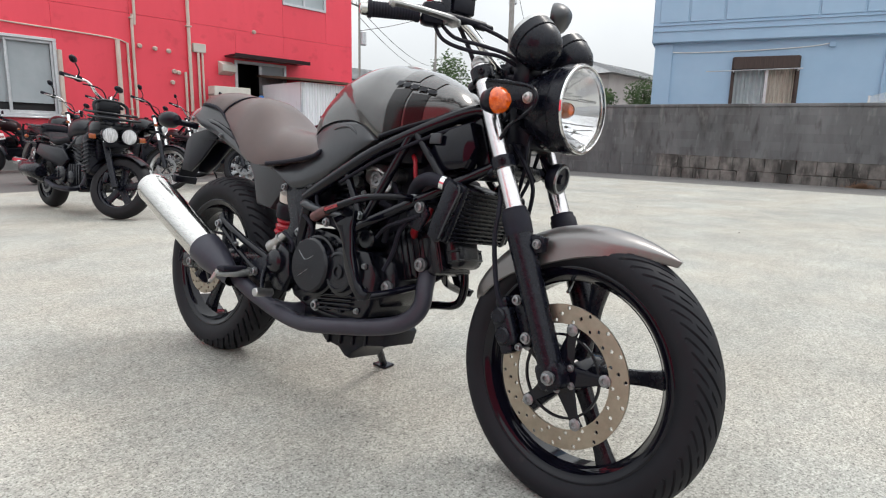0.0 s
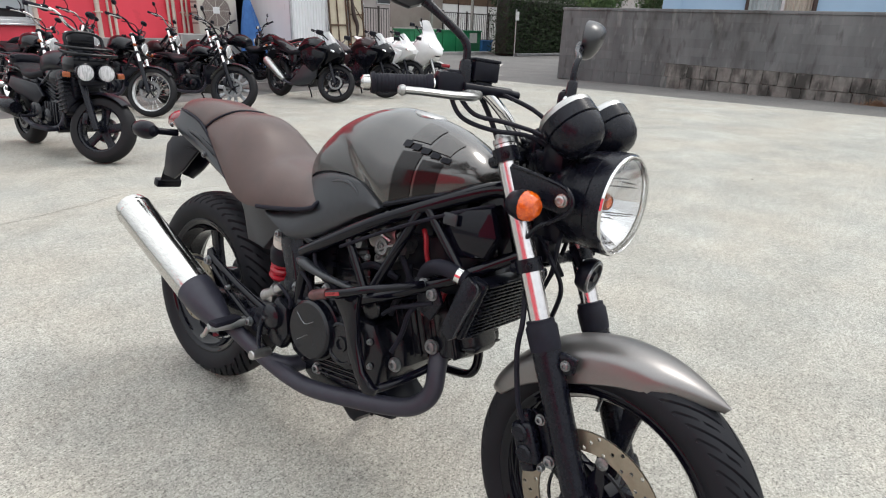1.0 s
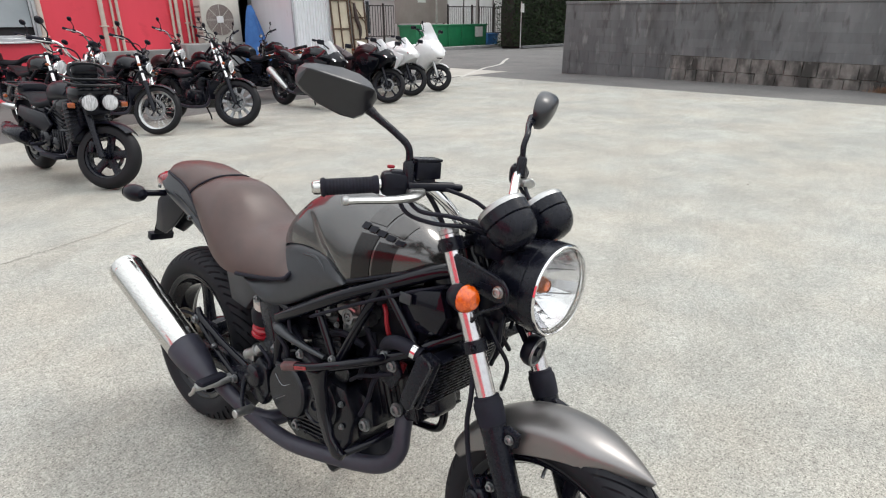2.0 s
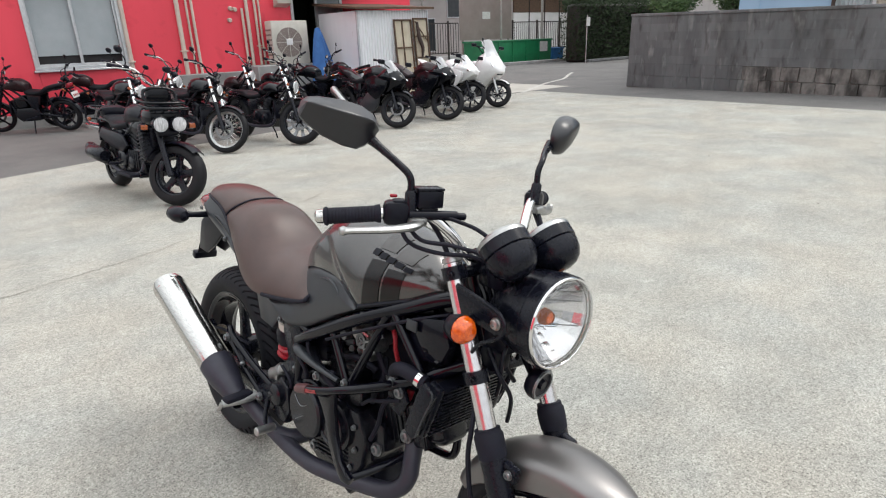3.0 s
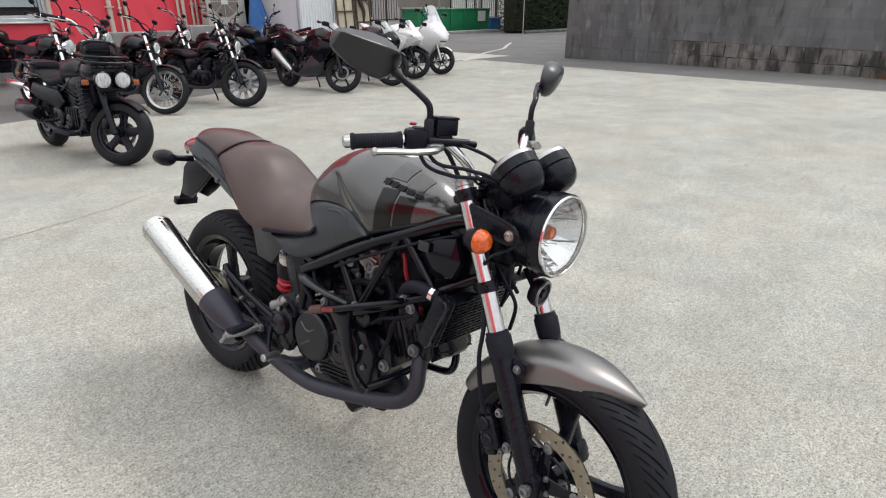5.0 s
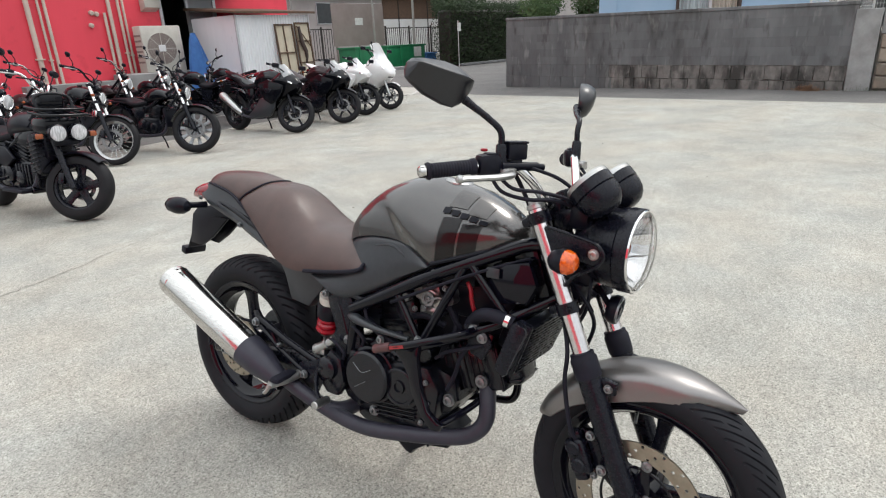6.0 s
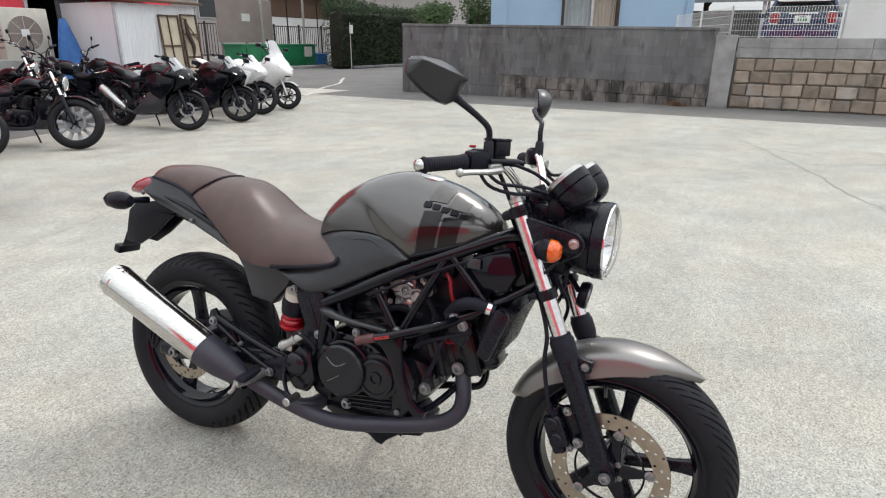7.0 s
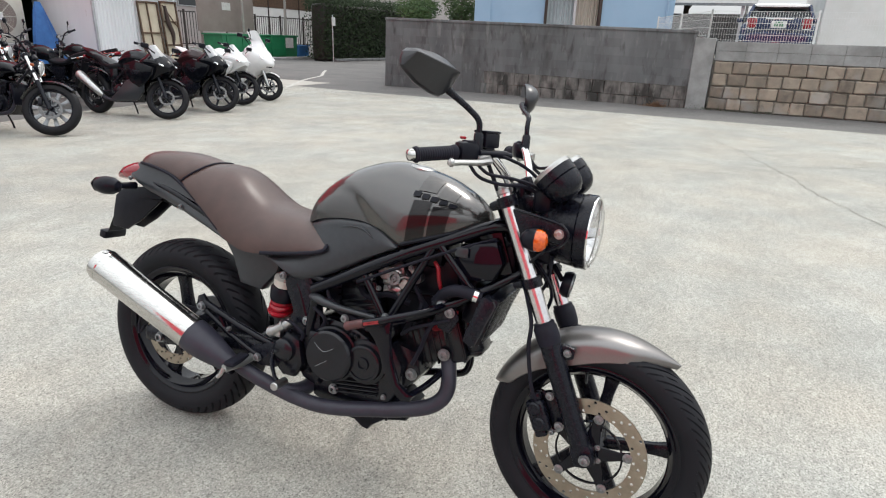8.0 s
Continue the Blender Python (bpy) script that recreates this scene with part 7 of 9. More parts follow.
part("cover_mark", join(tube([(0.605, -0.1595, 0.432), (0.635, -0.1595, 0.41), (0.668, -0.1595, 0.425)], 0.0009, 5, 3), tube([(0.612, -0.1595, 0.36), (0.65, -0.1595, 0.385)], 0.0009, 5, 1)), "steel", eng, "light scuffs on the cover")
part("generator_cover", lathe([(-0.02, 0.066), (0.01, 0.066), (0.012, 0.056), (0.026, 0.054), (0.028, 0.05), (0.028, 0.046), (0.024, 0.044), (0.024, 0.02), (0.029, 0.019), (0.029, 0.013), (0.024, 0.012), (0.024, 0.0)], gen_c, (0, -1, 0), 40), "engine", eng, "round black generator cover with a centre cap")
part("sump", prism([(0.56, 0.275), (0.82, 0.28), (0.81, 0.24), (0.77, 0.215), (0.62, 0.2), (0.56, 0.23)], -0.085, 0.085, 0.014), "engine", eng)
for k in range(4):
    part("case_rib", tube([(0.66, -0.122, 0.318 - k * 0.012), (0.8, -0.122, 0.336 - k * 0.012)], 0.0035, 6, 1), "engine", eng)
rb = random.Random(4)
for x, z in ((0.56, 0.45), (0.62, 0.485), (0.69, 0.475), (0.72, 0.462), (0.705, 0.465), (0.79, 0.45), (0.83, 0.42), (0.838, 0.36), (0.82, 0.3), (0.76, 0.29), (0.7, 0.285), (0.65, 0.285), (0.6, 0.292), (0.565, 0.32), (0.69, 0.33), (0.535, 0.35)):
    part("case_bolt", bolt((x, -0.118, z), (0, -1, 0), 0.006, 0.009), "engine" if rb.random() < 0.55 else "steel", eng)
part("sprocket_cover", join(prism([(0.46, 0.33), (0.47, 0.4), (0.5, 0.44), (0.545, 0.42), (0.56, 0.35), (0.53, 0.3), (0.49, 0.3)], -0.15, -0.11, 0.012), lathe([(0, 0.036), (0.014, 0.034), (0.02, 0.026), (0.02, 0)], (0.5, -0.15, 0.385), (0, -1, 0), 24)), "engine", eng, "black swingarm pivot cover")
part("oil_filler", join(bolt((0.655, -0.118, 0.285), (0, -1, 0), 0.012, 0.012)), "steel", eng)


def cylinder_block(base, tip, half, fins, label):
    """Barrel with cooling ribs, and a cam cover."""
    b, t = Vector(base), Vector(tip)
    m = basis(b, t - b, (0, 1, 0))
    L_ = (t - b).length
    gs = [moved(box((0, 0, L_ * 0.3), (2 * half, 0.13, L_ * 0.6), 0.012), m)]
    cyl_part = part("cylinder", join(*gs), "engine", eng, label)
    for k in range(fins):
        part("fin", moved(box((0, 0, L_ * (0.12 + 0.4 * k / max(1, fins - 1))), (2 * half + 0.008, 0.138, 0.0045), 0.002), m), "engine", cyl_part)
    part("cylinder_head", moved(join(box((0, 0, L_ * 0.7), (2 * half + 0.02, 0.145, L_ * 0.24), 0.012), box((0, 0, L_ * 0.78), (2 * half + 0.024, 0.148, L_ * 0.03), 0.006)), m), "engine", cyl_part)
    for k in range(5):
        part("cover_rib", moved(box((0, -0.05 + 0.025 * k, L_ * 0.93), (2 * half + 0.006, 0.006, L_ * 0.15), 0.003), m), "engine", cyl_part)
    part("cam_cover", moved(join(box((0, 0, L_ * 0.9), (2 * half + 0.002, 0.135, L_ * 0.22), 0.028, None, 4), lathe([(0, 0.03), (0.016, 0.03), (0.02, 0.025), (0.02, 0)], (half - 0.0, 0.03, L_ * 0.84), (1, 0, 0), 18), lathe([(0, 0.03), (0.016, 0.03), (0.02, 0.025), (0.02, 0)], (half - 0.0, -0.035, L_ * 0.84), (1, 0, 0), 18)), m), "engine", cyl_part, "ribbed cam cover")
    for y_, z_ in ((0.05, 0.62), (-0.05, 0.62), (0.05, 0.9), (-0.05, 0.9), (0.0, 0.74), (0.04, 0.2), (-0.04, 0.2)):
        part("head_bolt", moved(bolt((half + 0.01, y_, L_ * z_), (1, 0, 0), 0.0065, 0.009), m), "steel" if rb.random() < 0.5 else "engine", cyl_part)
    return cyl_part


part("front_mount", prism([(0.82, 0.46), (0.9, 0.44), (0.912, 0.375), (0.893, 0.345), (0.85, 0.31), (0.82, 0.32)], -0.082, 0.082, 0.012), "engine", eng, "cast front engine mount")
cylinder_block((0.83, 0.0, 0.438), (1.062, 0.0, 0.522), 0.05, 6, "black front cylinder with shallow ribs")
cylinder_block((0.72, 0, 0.46), (0.66, 0, 0.72), 0.075, 7, "black rear cylinder with cooling ribs")
part("exhaust_flange", join(lathe([(0, 0.036), (0.012, 0.036), (0.012, 0.028), (0.03, 0.028)], (0.955, -0.008, 0.462), (0.45, -0.3, -0.84), 20)), "engine", eng)
part("flange_bolt", bolt((0.973, -0.066, 0.447), (0, -1, 0), 0.0135, 0.011), "steel", eng)
part("mount_bolt", bolt((0.886, -0.084, 0.374), (0, -1, 0), 0.0135, 0.012), "steel", eng)
part("mount_spacer", join(cyl((0.886, -0.085, 0.374), (0.886, 0.085, 0.374), 0.019, 16, 0.003), cyl((0.973, -0.066, 0.447), (0.973, 0.066, 0.447), 0.019, 16, 0.003)), "engine", eng)
part("starter_motor", cyl((0.8, -0.1, 0.49), (0.8, 0.05, 0.49), 0.028, 18, 0.004), "engine", eng)

# carburettors, air box, plumbing under the tank
cb = part("carburettor", join(box((0.8, -0.03, 0.655), (0.07, 0.1, 0.075), 0.012), cyl((0.78, -0.09, 0.66), (0.78, -0.03, 0.66), 0.024, 18, 0.004), cyl((0.84, -0.09, 0.635), (0.84, -0.03, 0.635), 0.018, 16, 0.003), tube([(0.76, -0.085, 0.675), (0.8, -0.1, 0.68), (0.83, -0.09, 0.665)], 0.006, 8)), "alu", bike, "grey cast carburettor between the frame tubes")
part("throttle_wheel", join(lathe([(0, 0.02), (0.004, 0.02), (0.004, 0.012), (0, 0.012)], (0.815, -0.1, 0.65), (0, -1, 0), 20, False), bolt((0.815, -0.098, 0.65), (0, -1, 0), 0.007, 0.008), tube([(0.8, -0.1, 0.635), (0.85, -0.1, 0.66), (0.87, -0.095, 0.64)], 0.005, 6)), "steel", cb)
part("brass_fitting", cyl((0.885, -0.11, 0.662), (0.885, -0.08, 0.662), 0.015, 12), "steel", cb)
part("brass_fitting", cyl((0.735, -0.1, 0.64), (0.735, -0.07, 0.64), 0.014, 12), "steel", cb)
part("air_box", join(box((0.8, 0, 0.735), (0.3, 0.17, 0.09), 0.03), box((0.84, 0.0, 0.66), (0.3, 0.1, 0.12), 0.02), box((0.86, 0.02, 0.57), (0.24, 0.09, 0.16), 0.02), box((0.97, 0.02, 0.62), (0.14, 0.1, 0.12), 0.02), box((1.06, 0.0, 0.735), (0.16, 0.06, 0.12), 0.02)), "plastic", bike, "black air box under the tank")
part("side_tank", prism([(0.985, 0.73), (1.0, 0.775), (1.1, 0.8), (1.125, 0.74), (1.1, 0.69), (1.02, 0.675)], -0.105, -0.03, 0.014), "black", bike, "glossy black box beside the steering head")
part("bracket_tag", box((1.01, -0.112, 0.757), (0.036, 0.006, 0.026), 0.006), "cover", bike)
part("red_hose", join(tube([(0.93, -0.095, 0.715), (0.943, -0.1, 0.7), (0.948, -0.1, 0.672), (0.955, -0.095, 0.645), (0.963, -0.085, 0.63)], 0.0058, 8), tube([(0.935, -0.06, 0.518), (0.955, -0.085, 0.53), (0.98, -0.098, 0.545), (0.998, -0.098, 0.565), (1.002, -0.09, 0.59)], 0.0095, 10)), "redwire", bike, "dull red rubber leads")
for p_, r_ in (([(0.7, -0.08, 0.6), (0.74, -0.1, 0.58), (0.8, -0.1, 0.6), (0.86, -0.08, 0.58)], 0.009), ([(0.6, -0.1, 0.55), (0.66, -0.125, 0.535), (0.72, -0.13, 0.515), (0.78, -0.12, 0.49)], 0.012), ([(0.88, -0.07, 0.62), (0.9, -0.09, 0.58), (0.87, -0.09, 0.53), (0.85, -0.08, 0.49)], 0.008), ([(0.55, -0.11, 0.51), (0.575, -0.135, 0.53), (0.62, -0.135, 0.5), (0.6, -0.12, 0.46)], 0.006), ([(0.44, -0.11, 0.44), (0.5, -0.14, 0.47), (0.55, -0.14, 0.44), (0.53, -0.13, 0.4)], 0.005)):
    part("hose", tube(p_, r_, 8), "rubber", bike)
part("linkage_lever", join(tube([(0.572, -0.142, 0.562), (0.6, -0.148, 0.561), (0.632, -0.15, 0.554), (0.69, -0.15, 0.547), (0.786, -0.145, 0.541)], [0.008, 0.0165, 0.014, 0.0105, 0.0075], 12, 4, True, 0.8)), "cover", bike, "grey rocker lever")
part("rear_master_cylinder", join(tube([(0.43, -0.128, 0.418), (0.46, -0.13, 0.436), (0.505, -0.13, 0.468)], [0.019, 0.016, 0.0145], 14, 3), lathe([(0, 0.02), (0.008, 0.02), (0.009, 0.015)], (0.476, -0.13, 0.448), (0.8, 0, 0.58), 14), box((0.45, -0.13, 0.425), (0.045, 0.024, 0.03), 0.006), tube([(0.415, -0.125, 0.41), (0.44, -0.125, 0.425)], 0.008, 8, 1)), "alu", bike, "small cast rear brake cylinder")
for p_, r_ in (([(1.09, -0.075, 0.8), (1.0, -0.11, 0.765), (0.86, -0.138, 0.7), (0.72, -0.142, 0.63)], 0.0045), ([(0.62, -0.135, 0.6), (0.64, -0.14, 0.56), (0.7, -0.14, 0.54), (0.76, -0.138, 0.55)], 0.005), ([(0.97, -0.1, 0.58), (0.94, -0.12, 0.53), (0.92, -0.115, 0.47), (0.9, -0.12, 0.42)], 0.006), ([(0.86, -0.12, 0.5), (0.9, -0.13, 0.53), (0.95, -0.13, 0.55), (1.0, -0.12, 0.57)], 0.005), ([(0.82, -0.06, 0.69), (0.86, -0.09, 0.66), (0.9, -0.09, 0.6), (0.93, -0.07, 0.56)], 0.007)):
    part("wire_loom", tube(p_, r_, 7), "rubber", bike, "black sleeved wiring")
part("engine_hanger", both(prism([(0.94, 0.61), (0.97, 0.628), (1.0, 0.615), (1.025, 0.575), (1.0, 0.53), (0.965, 0.54)], -0.122, -0.11, 0.004)), "satinblack", FR, "black engine hanger plate")
for x_, z_ in ((0.972, 0.606), (0.997, 0.59)):
    part("hanger_plate_bolt", bolt((x_, -0.122, z_), (0, -1, 0), 0.011, 0.01), "steel", FR)
for x_, z_, r_ in ((0.8, 0.62, 0.006), (0.83, 0.605, 0.005), (0.86, 0.685, 0.006), (0.765, 0.61, 0.006)):
    part("carburettor_screw", bolt((x_, -0.09, z_), (0, -1, 0), r_, 0.008), "steel", cb)
part("float_bowl", join(box((0.8, -0.045, 0.605), (0.06, 0.07, 0.035), 0.01), cyl((0.86, -0.085, 0.665), (0.86, -0.03, 0.665), 0.02, 16, 0.003)), "alu", cb, "cast float bowl")
# radiator
rad_m = Matrix.Translation((1.098, 0, 0.605)) @ Matrix.Rotation(radians(18), 4, "Y")
rad = part("radiator", moved(join(box((0, -0.004, -0.021), (0.028, 0.21, 0.134), 0.004), box((-0.045, 0, -0.015), (0.06, 0.15, 0.115), 0.02)), rad_m), "plastic", bike, "black radiator with horizontal core tubes")
for k in range(13):
    part("core_tube", moved(box((0.016, -0.004, -0.084 + k * 0.0105), (0.008, 0.208, 0.0045), 0.001), rad_m), "satinblack", rad)
part("radiator_tank", moved(both(box((-0.002, -0.116, -0.021), (0.04, 0.022, 0.142), 0.008)), rad_m), "satinblack", rad, "satin black end tank")
part("radiator_shroud", moved(both(prism([(-0.026, -0.09), (-0.028, -0.06), (-0.027, 0.036), (-0.02, 0.05), (0.006, 0.046), (0.016, 0.034), (0.01, -0.085), (0.002, -0.096)], -0.146, -0.124, 0.006)), rad_m), "satinblack", rad, "black side shroud")
part("shroud_edge", moved(both(tube([(0.004, -0.142, 0.047), (0.015, -0.141, 0.035), (0.0125, -0.143, -0.02), (0.009, -0.142, -0.084)], 0.0024, 6, 3)), rad_m), "cover", rad)
part("coolant_hose", tube([(0.945, -0.095, 0.605), (0.98, -0.122, 0.642), (1.025, -0.132, 0.658), (1.08, -0.122, 0.646)], 0.0165, 14), "rubber", bike, "black coolant hose")
part("hose_clip", lathe([(0, 0.0185), (0.012, 0.0185)], (1.06, -0.127, 0.652), (1, 0.2, -0.25), 18), "chrome", bike, "bright hose clip")

# ---- exhaust ----
EX = [(0.955, -0.012, 0.455), (0.98, -0.042, 0.425), (0.992, -0.06, 0.388), (0.995, -0.067, 0.35), (0.982, -0.078, 0.317), (0.945, -0.09, 0.29), (0.87, -0.1, 0.267), (0.78, -0.115, 0.25), (0.68, -0.13, 0.234), (0.608, -0.132, 0.227), (0.53, -0.138, 0.236), (0.46, -0.15, 0.258), (0.4, -0.163, 0.283), (0.34, -0.178, 0.315)]
ex = part("exhaust_pipe", tube(EX, 0.0225, 18, 5), "pipe", bike, "matt black exhaust pipe")
part("second_pipe", tube([(0.62, 0.02, 0.42), (0.56, -0.02, 0.3), (0.54, -0.07, 0.25), (0.52, -0.12, 0.245), (0.49, -0.142, 0.25)], 0.024, 14, 5), "pipe", ex)
mu0, mu1 = Vector((0.207, -0.203, 0.377)), Vector((-0.173, -0.22, 0.551))
mdir = (mu1 - mu0).normalized()
part("muffler_cone", lathe([(-0.165, 0.026), (-0.12, 0.034), (-0.06, 0.047), (-0.02, 0.0515), (0.012, 0.0525), (0.014, 0.049)], tuple(mu0), mdir, 32, False), "pipe", ex, "matt black muffler cone")
mlen = (mu1 - mu0).length
part("muffler", lathe([(0.0, 0.05), (0.003, 0.0512), (mlen * 0.5, 0.053), (mlen - 0.03, 0.053), (mlen - 0.012, 0.0525), (mlen - 0.002, 0.05), (mlen, 0.047), (mlen - 0.006, 0.044), (mlen - 0.012, 0.02), (mlen - 0.012, 0.0)], tuple(mu0), mdir, 40), "polished", ex, "polished stainless steel muffler")
part("muffler_band", lathe([(mlen - 0.034, 0.0532), (mlen - 0.03, 0.0545), (mlen - 0.018, 0.0545), (mlen - 0.014, 0.0532)], tuple(mu0), mdir, 40, False), "polished", ex)
part("muffler_outlet", lathe([(mlen - 0.013, 0.018), (mlen - 0.002, 0.018), (mlen - 0.002, 0.015), (mlen - 0.03, 0.015)], tuple(mu0), mdir, 20, False), "pipe", ex)
# hangers, footrests, pedals
part("muffler_hanger", join(prism([(0.17, 0.49), (0.19, 0.5), (0.212, 0.475), (0.215, 0.46), (0.19, 0.44), (0.165, 0.455)], -0.158, -0.146, 0.004), tube([(0.195, -0.155, 0.475), (0.32, -0.15, 0.425), (0.44, -0.14, 0.385)], 0.011, 10, 2), tube([(0.195, -0.155, 0.455), (0.3, -0.155, 0.39), (0.41, -0.15, 0.338)], 0.009, 10, 2), tube([(0.25, -0.152, 0.45), (0.28, -0.155, 0.405)], 0.007, 8, 1)), "black", bike, "black tubular pillion-footrest hanger")
for hx, hy, hz, hr in ((0.193, -0.162, 0.462, 0.011), (0.408, -0.158, 0.341, 0.01), (0.3, -0.16, 0.41, 0.006)):
    part("hanger_bolt", bolt((hx, hy, hz), (0, -1, 0), hr, 0.013), "steel", bike)
part("footrest_plate", prism([(0.36, 0.33), (0.38, 0.37), (0.46, 0.4), (0.5, 0.36), (0.47, 0.32), (0.42, 0.315)], -0.155, -0.142, 0.004), "satinblack", bike, "black footrest plate")
fr_ = part("footrest", tube([(0.385, -0.15, 0.338), (0.38, -0.2, 0.332), (0.37, -0.262, 0.33)], [0.013, 0.015, 0.012], 10, 4, True, 0.8), "alu", bike, "folding rider footrest")
part("rubber_pad", box((0.376, -0.215, 0.343), (0.034, 0.09, 0.016), 0.006, Matrix.Rotation(radians(8), 4, "Z")), "rubber", fr_, "ribbed rubber pad")
part("footrest_feeler", tube([(0.368, -0.262, 0.33), (0.362, -0.266, 0.312), (0.352, -0.268, 0.302)], 0.006, 8), "alu", fr_)
pedal = part("brake_pedal", tube([(0.47, -0.15, 0.385), (0.465, -0.165, 0.35), (0.49, -0.185, 0.31), (0.52, -0.195, 0.297)], [0.011, 0.009, 0.008, 0.008], 10, 4, True, 0.7), "satinblack", bike, "black brake pedal with a bright tip")
part("pedal_tip", cyl((0.52, -0.172, 0.297), (0.523, -0.232, 0.299), 0.0125, 14, 0.0025), "alu", pedal, "bright knurled tip")
# side stand on the far side
part("side_stand", join(tube([(0.66, 0.1, 0.2), (0.63, 0.18, 0.13), (0.585, 0.262, 0.058)], 0.012, 10, 2), box((0.578, 0.27, 0.052), (0.06, 0.045, 0.008), 0.003, Matrix.Rotation(radians(9.8), 4, "X"))), "satinblack", bike, "black side stand with a flat foot")
part("side_stand_spring", tube([(0.7, 0.105, 0.2), (0.63, 0.195, 0.125)], 0.006, 8, 1), "steel", bike)
part("sump_guard", join(prism([(0.6, 0.26), (0.61, 0.2), (0.64, 0.176), (0.7, 0.17), (0.725, 0.152), (0.745, 0.148), (0.758, 0.165), (0.8, 0.195), (0.87, 0.21), (0.88, 0.25), (0.84, 0.28)], -0.06, 0.07, 0.01), *[box((0.66 + 0.05 * k, -0.062, 0.205 + 0.008 * k), (0.008, 0.008, 0.06), 0.002) for k in range(4)]), "plastic", bike, "black cast lower sump with short ribs")

# ---- the parked motorcycles: x forward, origin under the rear axle ----
def plain_tyre(c, R, w, rr, seg=40):
    pr = []
    for i in range(13):
        a = -1 + 2 * i / 12
        th = a * radians(112)
        y = math.sin(th) * w / 2 if abs(a) < 0.8 else math.copysign(w / 2, a) * 0.9
        r = R - (w * 0.5) * 0.8 * (1 - math.cos(th)) if abs(a) < 0.8 else rr
        pr.append((y, r))
    return lathe(pr, c, (0, 1, 0), seg, False)


def bike_wheel(parent, name, c, R, w, style, metal, spokes=5, disc=0.13, m=None, sw=0.035):
    rr = R - w * 0.62
    t = part(name, join(rim(c, rr, w * (0.52 if style == "wire" else 0.72), 0.012 if style == "wire" else 0.016, 36), lathe([(-0.06, 0.0), (-0.06, 0.03), (0.06, 0.03), (0.06, 0.0)], c, (0, 1, 0), 16)), metal, parent, {"wire": "wire-spoked wheel", "cast": "cast wheel", "slot": "cast wheel with a polished face"}[style], m=m)
    part("tyre", plain_tyre(c, R, w, rr), "dark_tyre", t, m=m)
    if style == "wire":
        gs = []
        for k in range(18):
            a0 = 2 * math.pi * k / 18
            for sg in (-1, 1):
                a1 = a0 + sg * 0.35
                gs.append(tube([(c[0] + 0.03 * math.cos(a0), sg * 0.045, c[2] + 0.03 * math.sin(a0)), (c[0] + (rr - 0.02) * math.cos(a1), sg * 0.004, c[2] + (rr - 0.02) * math.sin(a1))], 0.0022, 4, 1, False))
        tagged(part("wire_spokes", join(*gs), "chrome", t, m=m), kind="stuff")
    elif style == "slot":
        for k in range(10):
            part("spoke", spoke(c, 2 * math.pi * k / 10, 0.03, rr - 0.016, 0.036, 0.05, 0.03), "steel", t, m=m)
    else:
        for k in range(spokes):
            part("spoke", spoke(c, 0.3 + 2 * math.pi * k / spokes, 0.03, rr - 0.014, sw, sw * 0.9, 0.03), metal, t, m=m)
    if disc:
        part("brake_disc", ring_at(c, disc * 0.72, disc, -0.066, -0.062, 32), "oldsteel", t, m=m)
        part("disc_carrier", join(*[spoke(c, 0.5 + 2 * math.pi * k / 5, 0.026, disc * 0.76, 0.022, 0.018, 0.006, -0.064) for k in range(5)]), "satinblack", t, m=m)
    return t


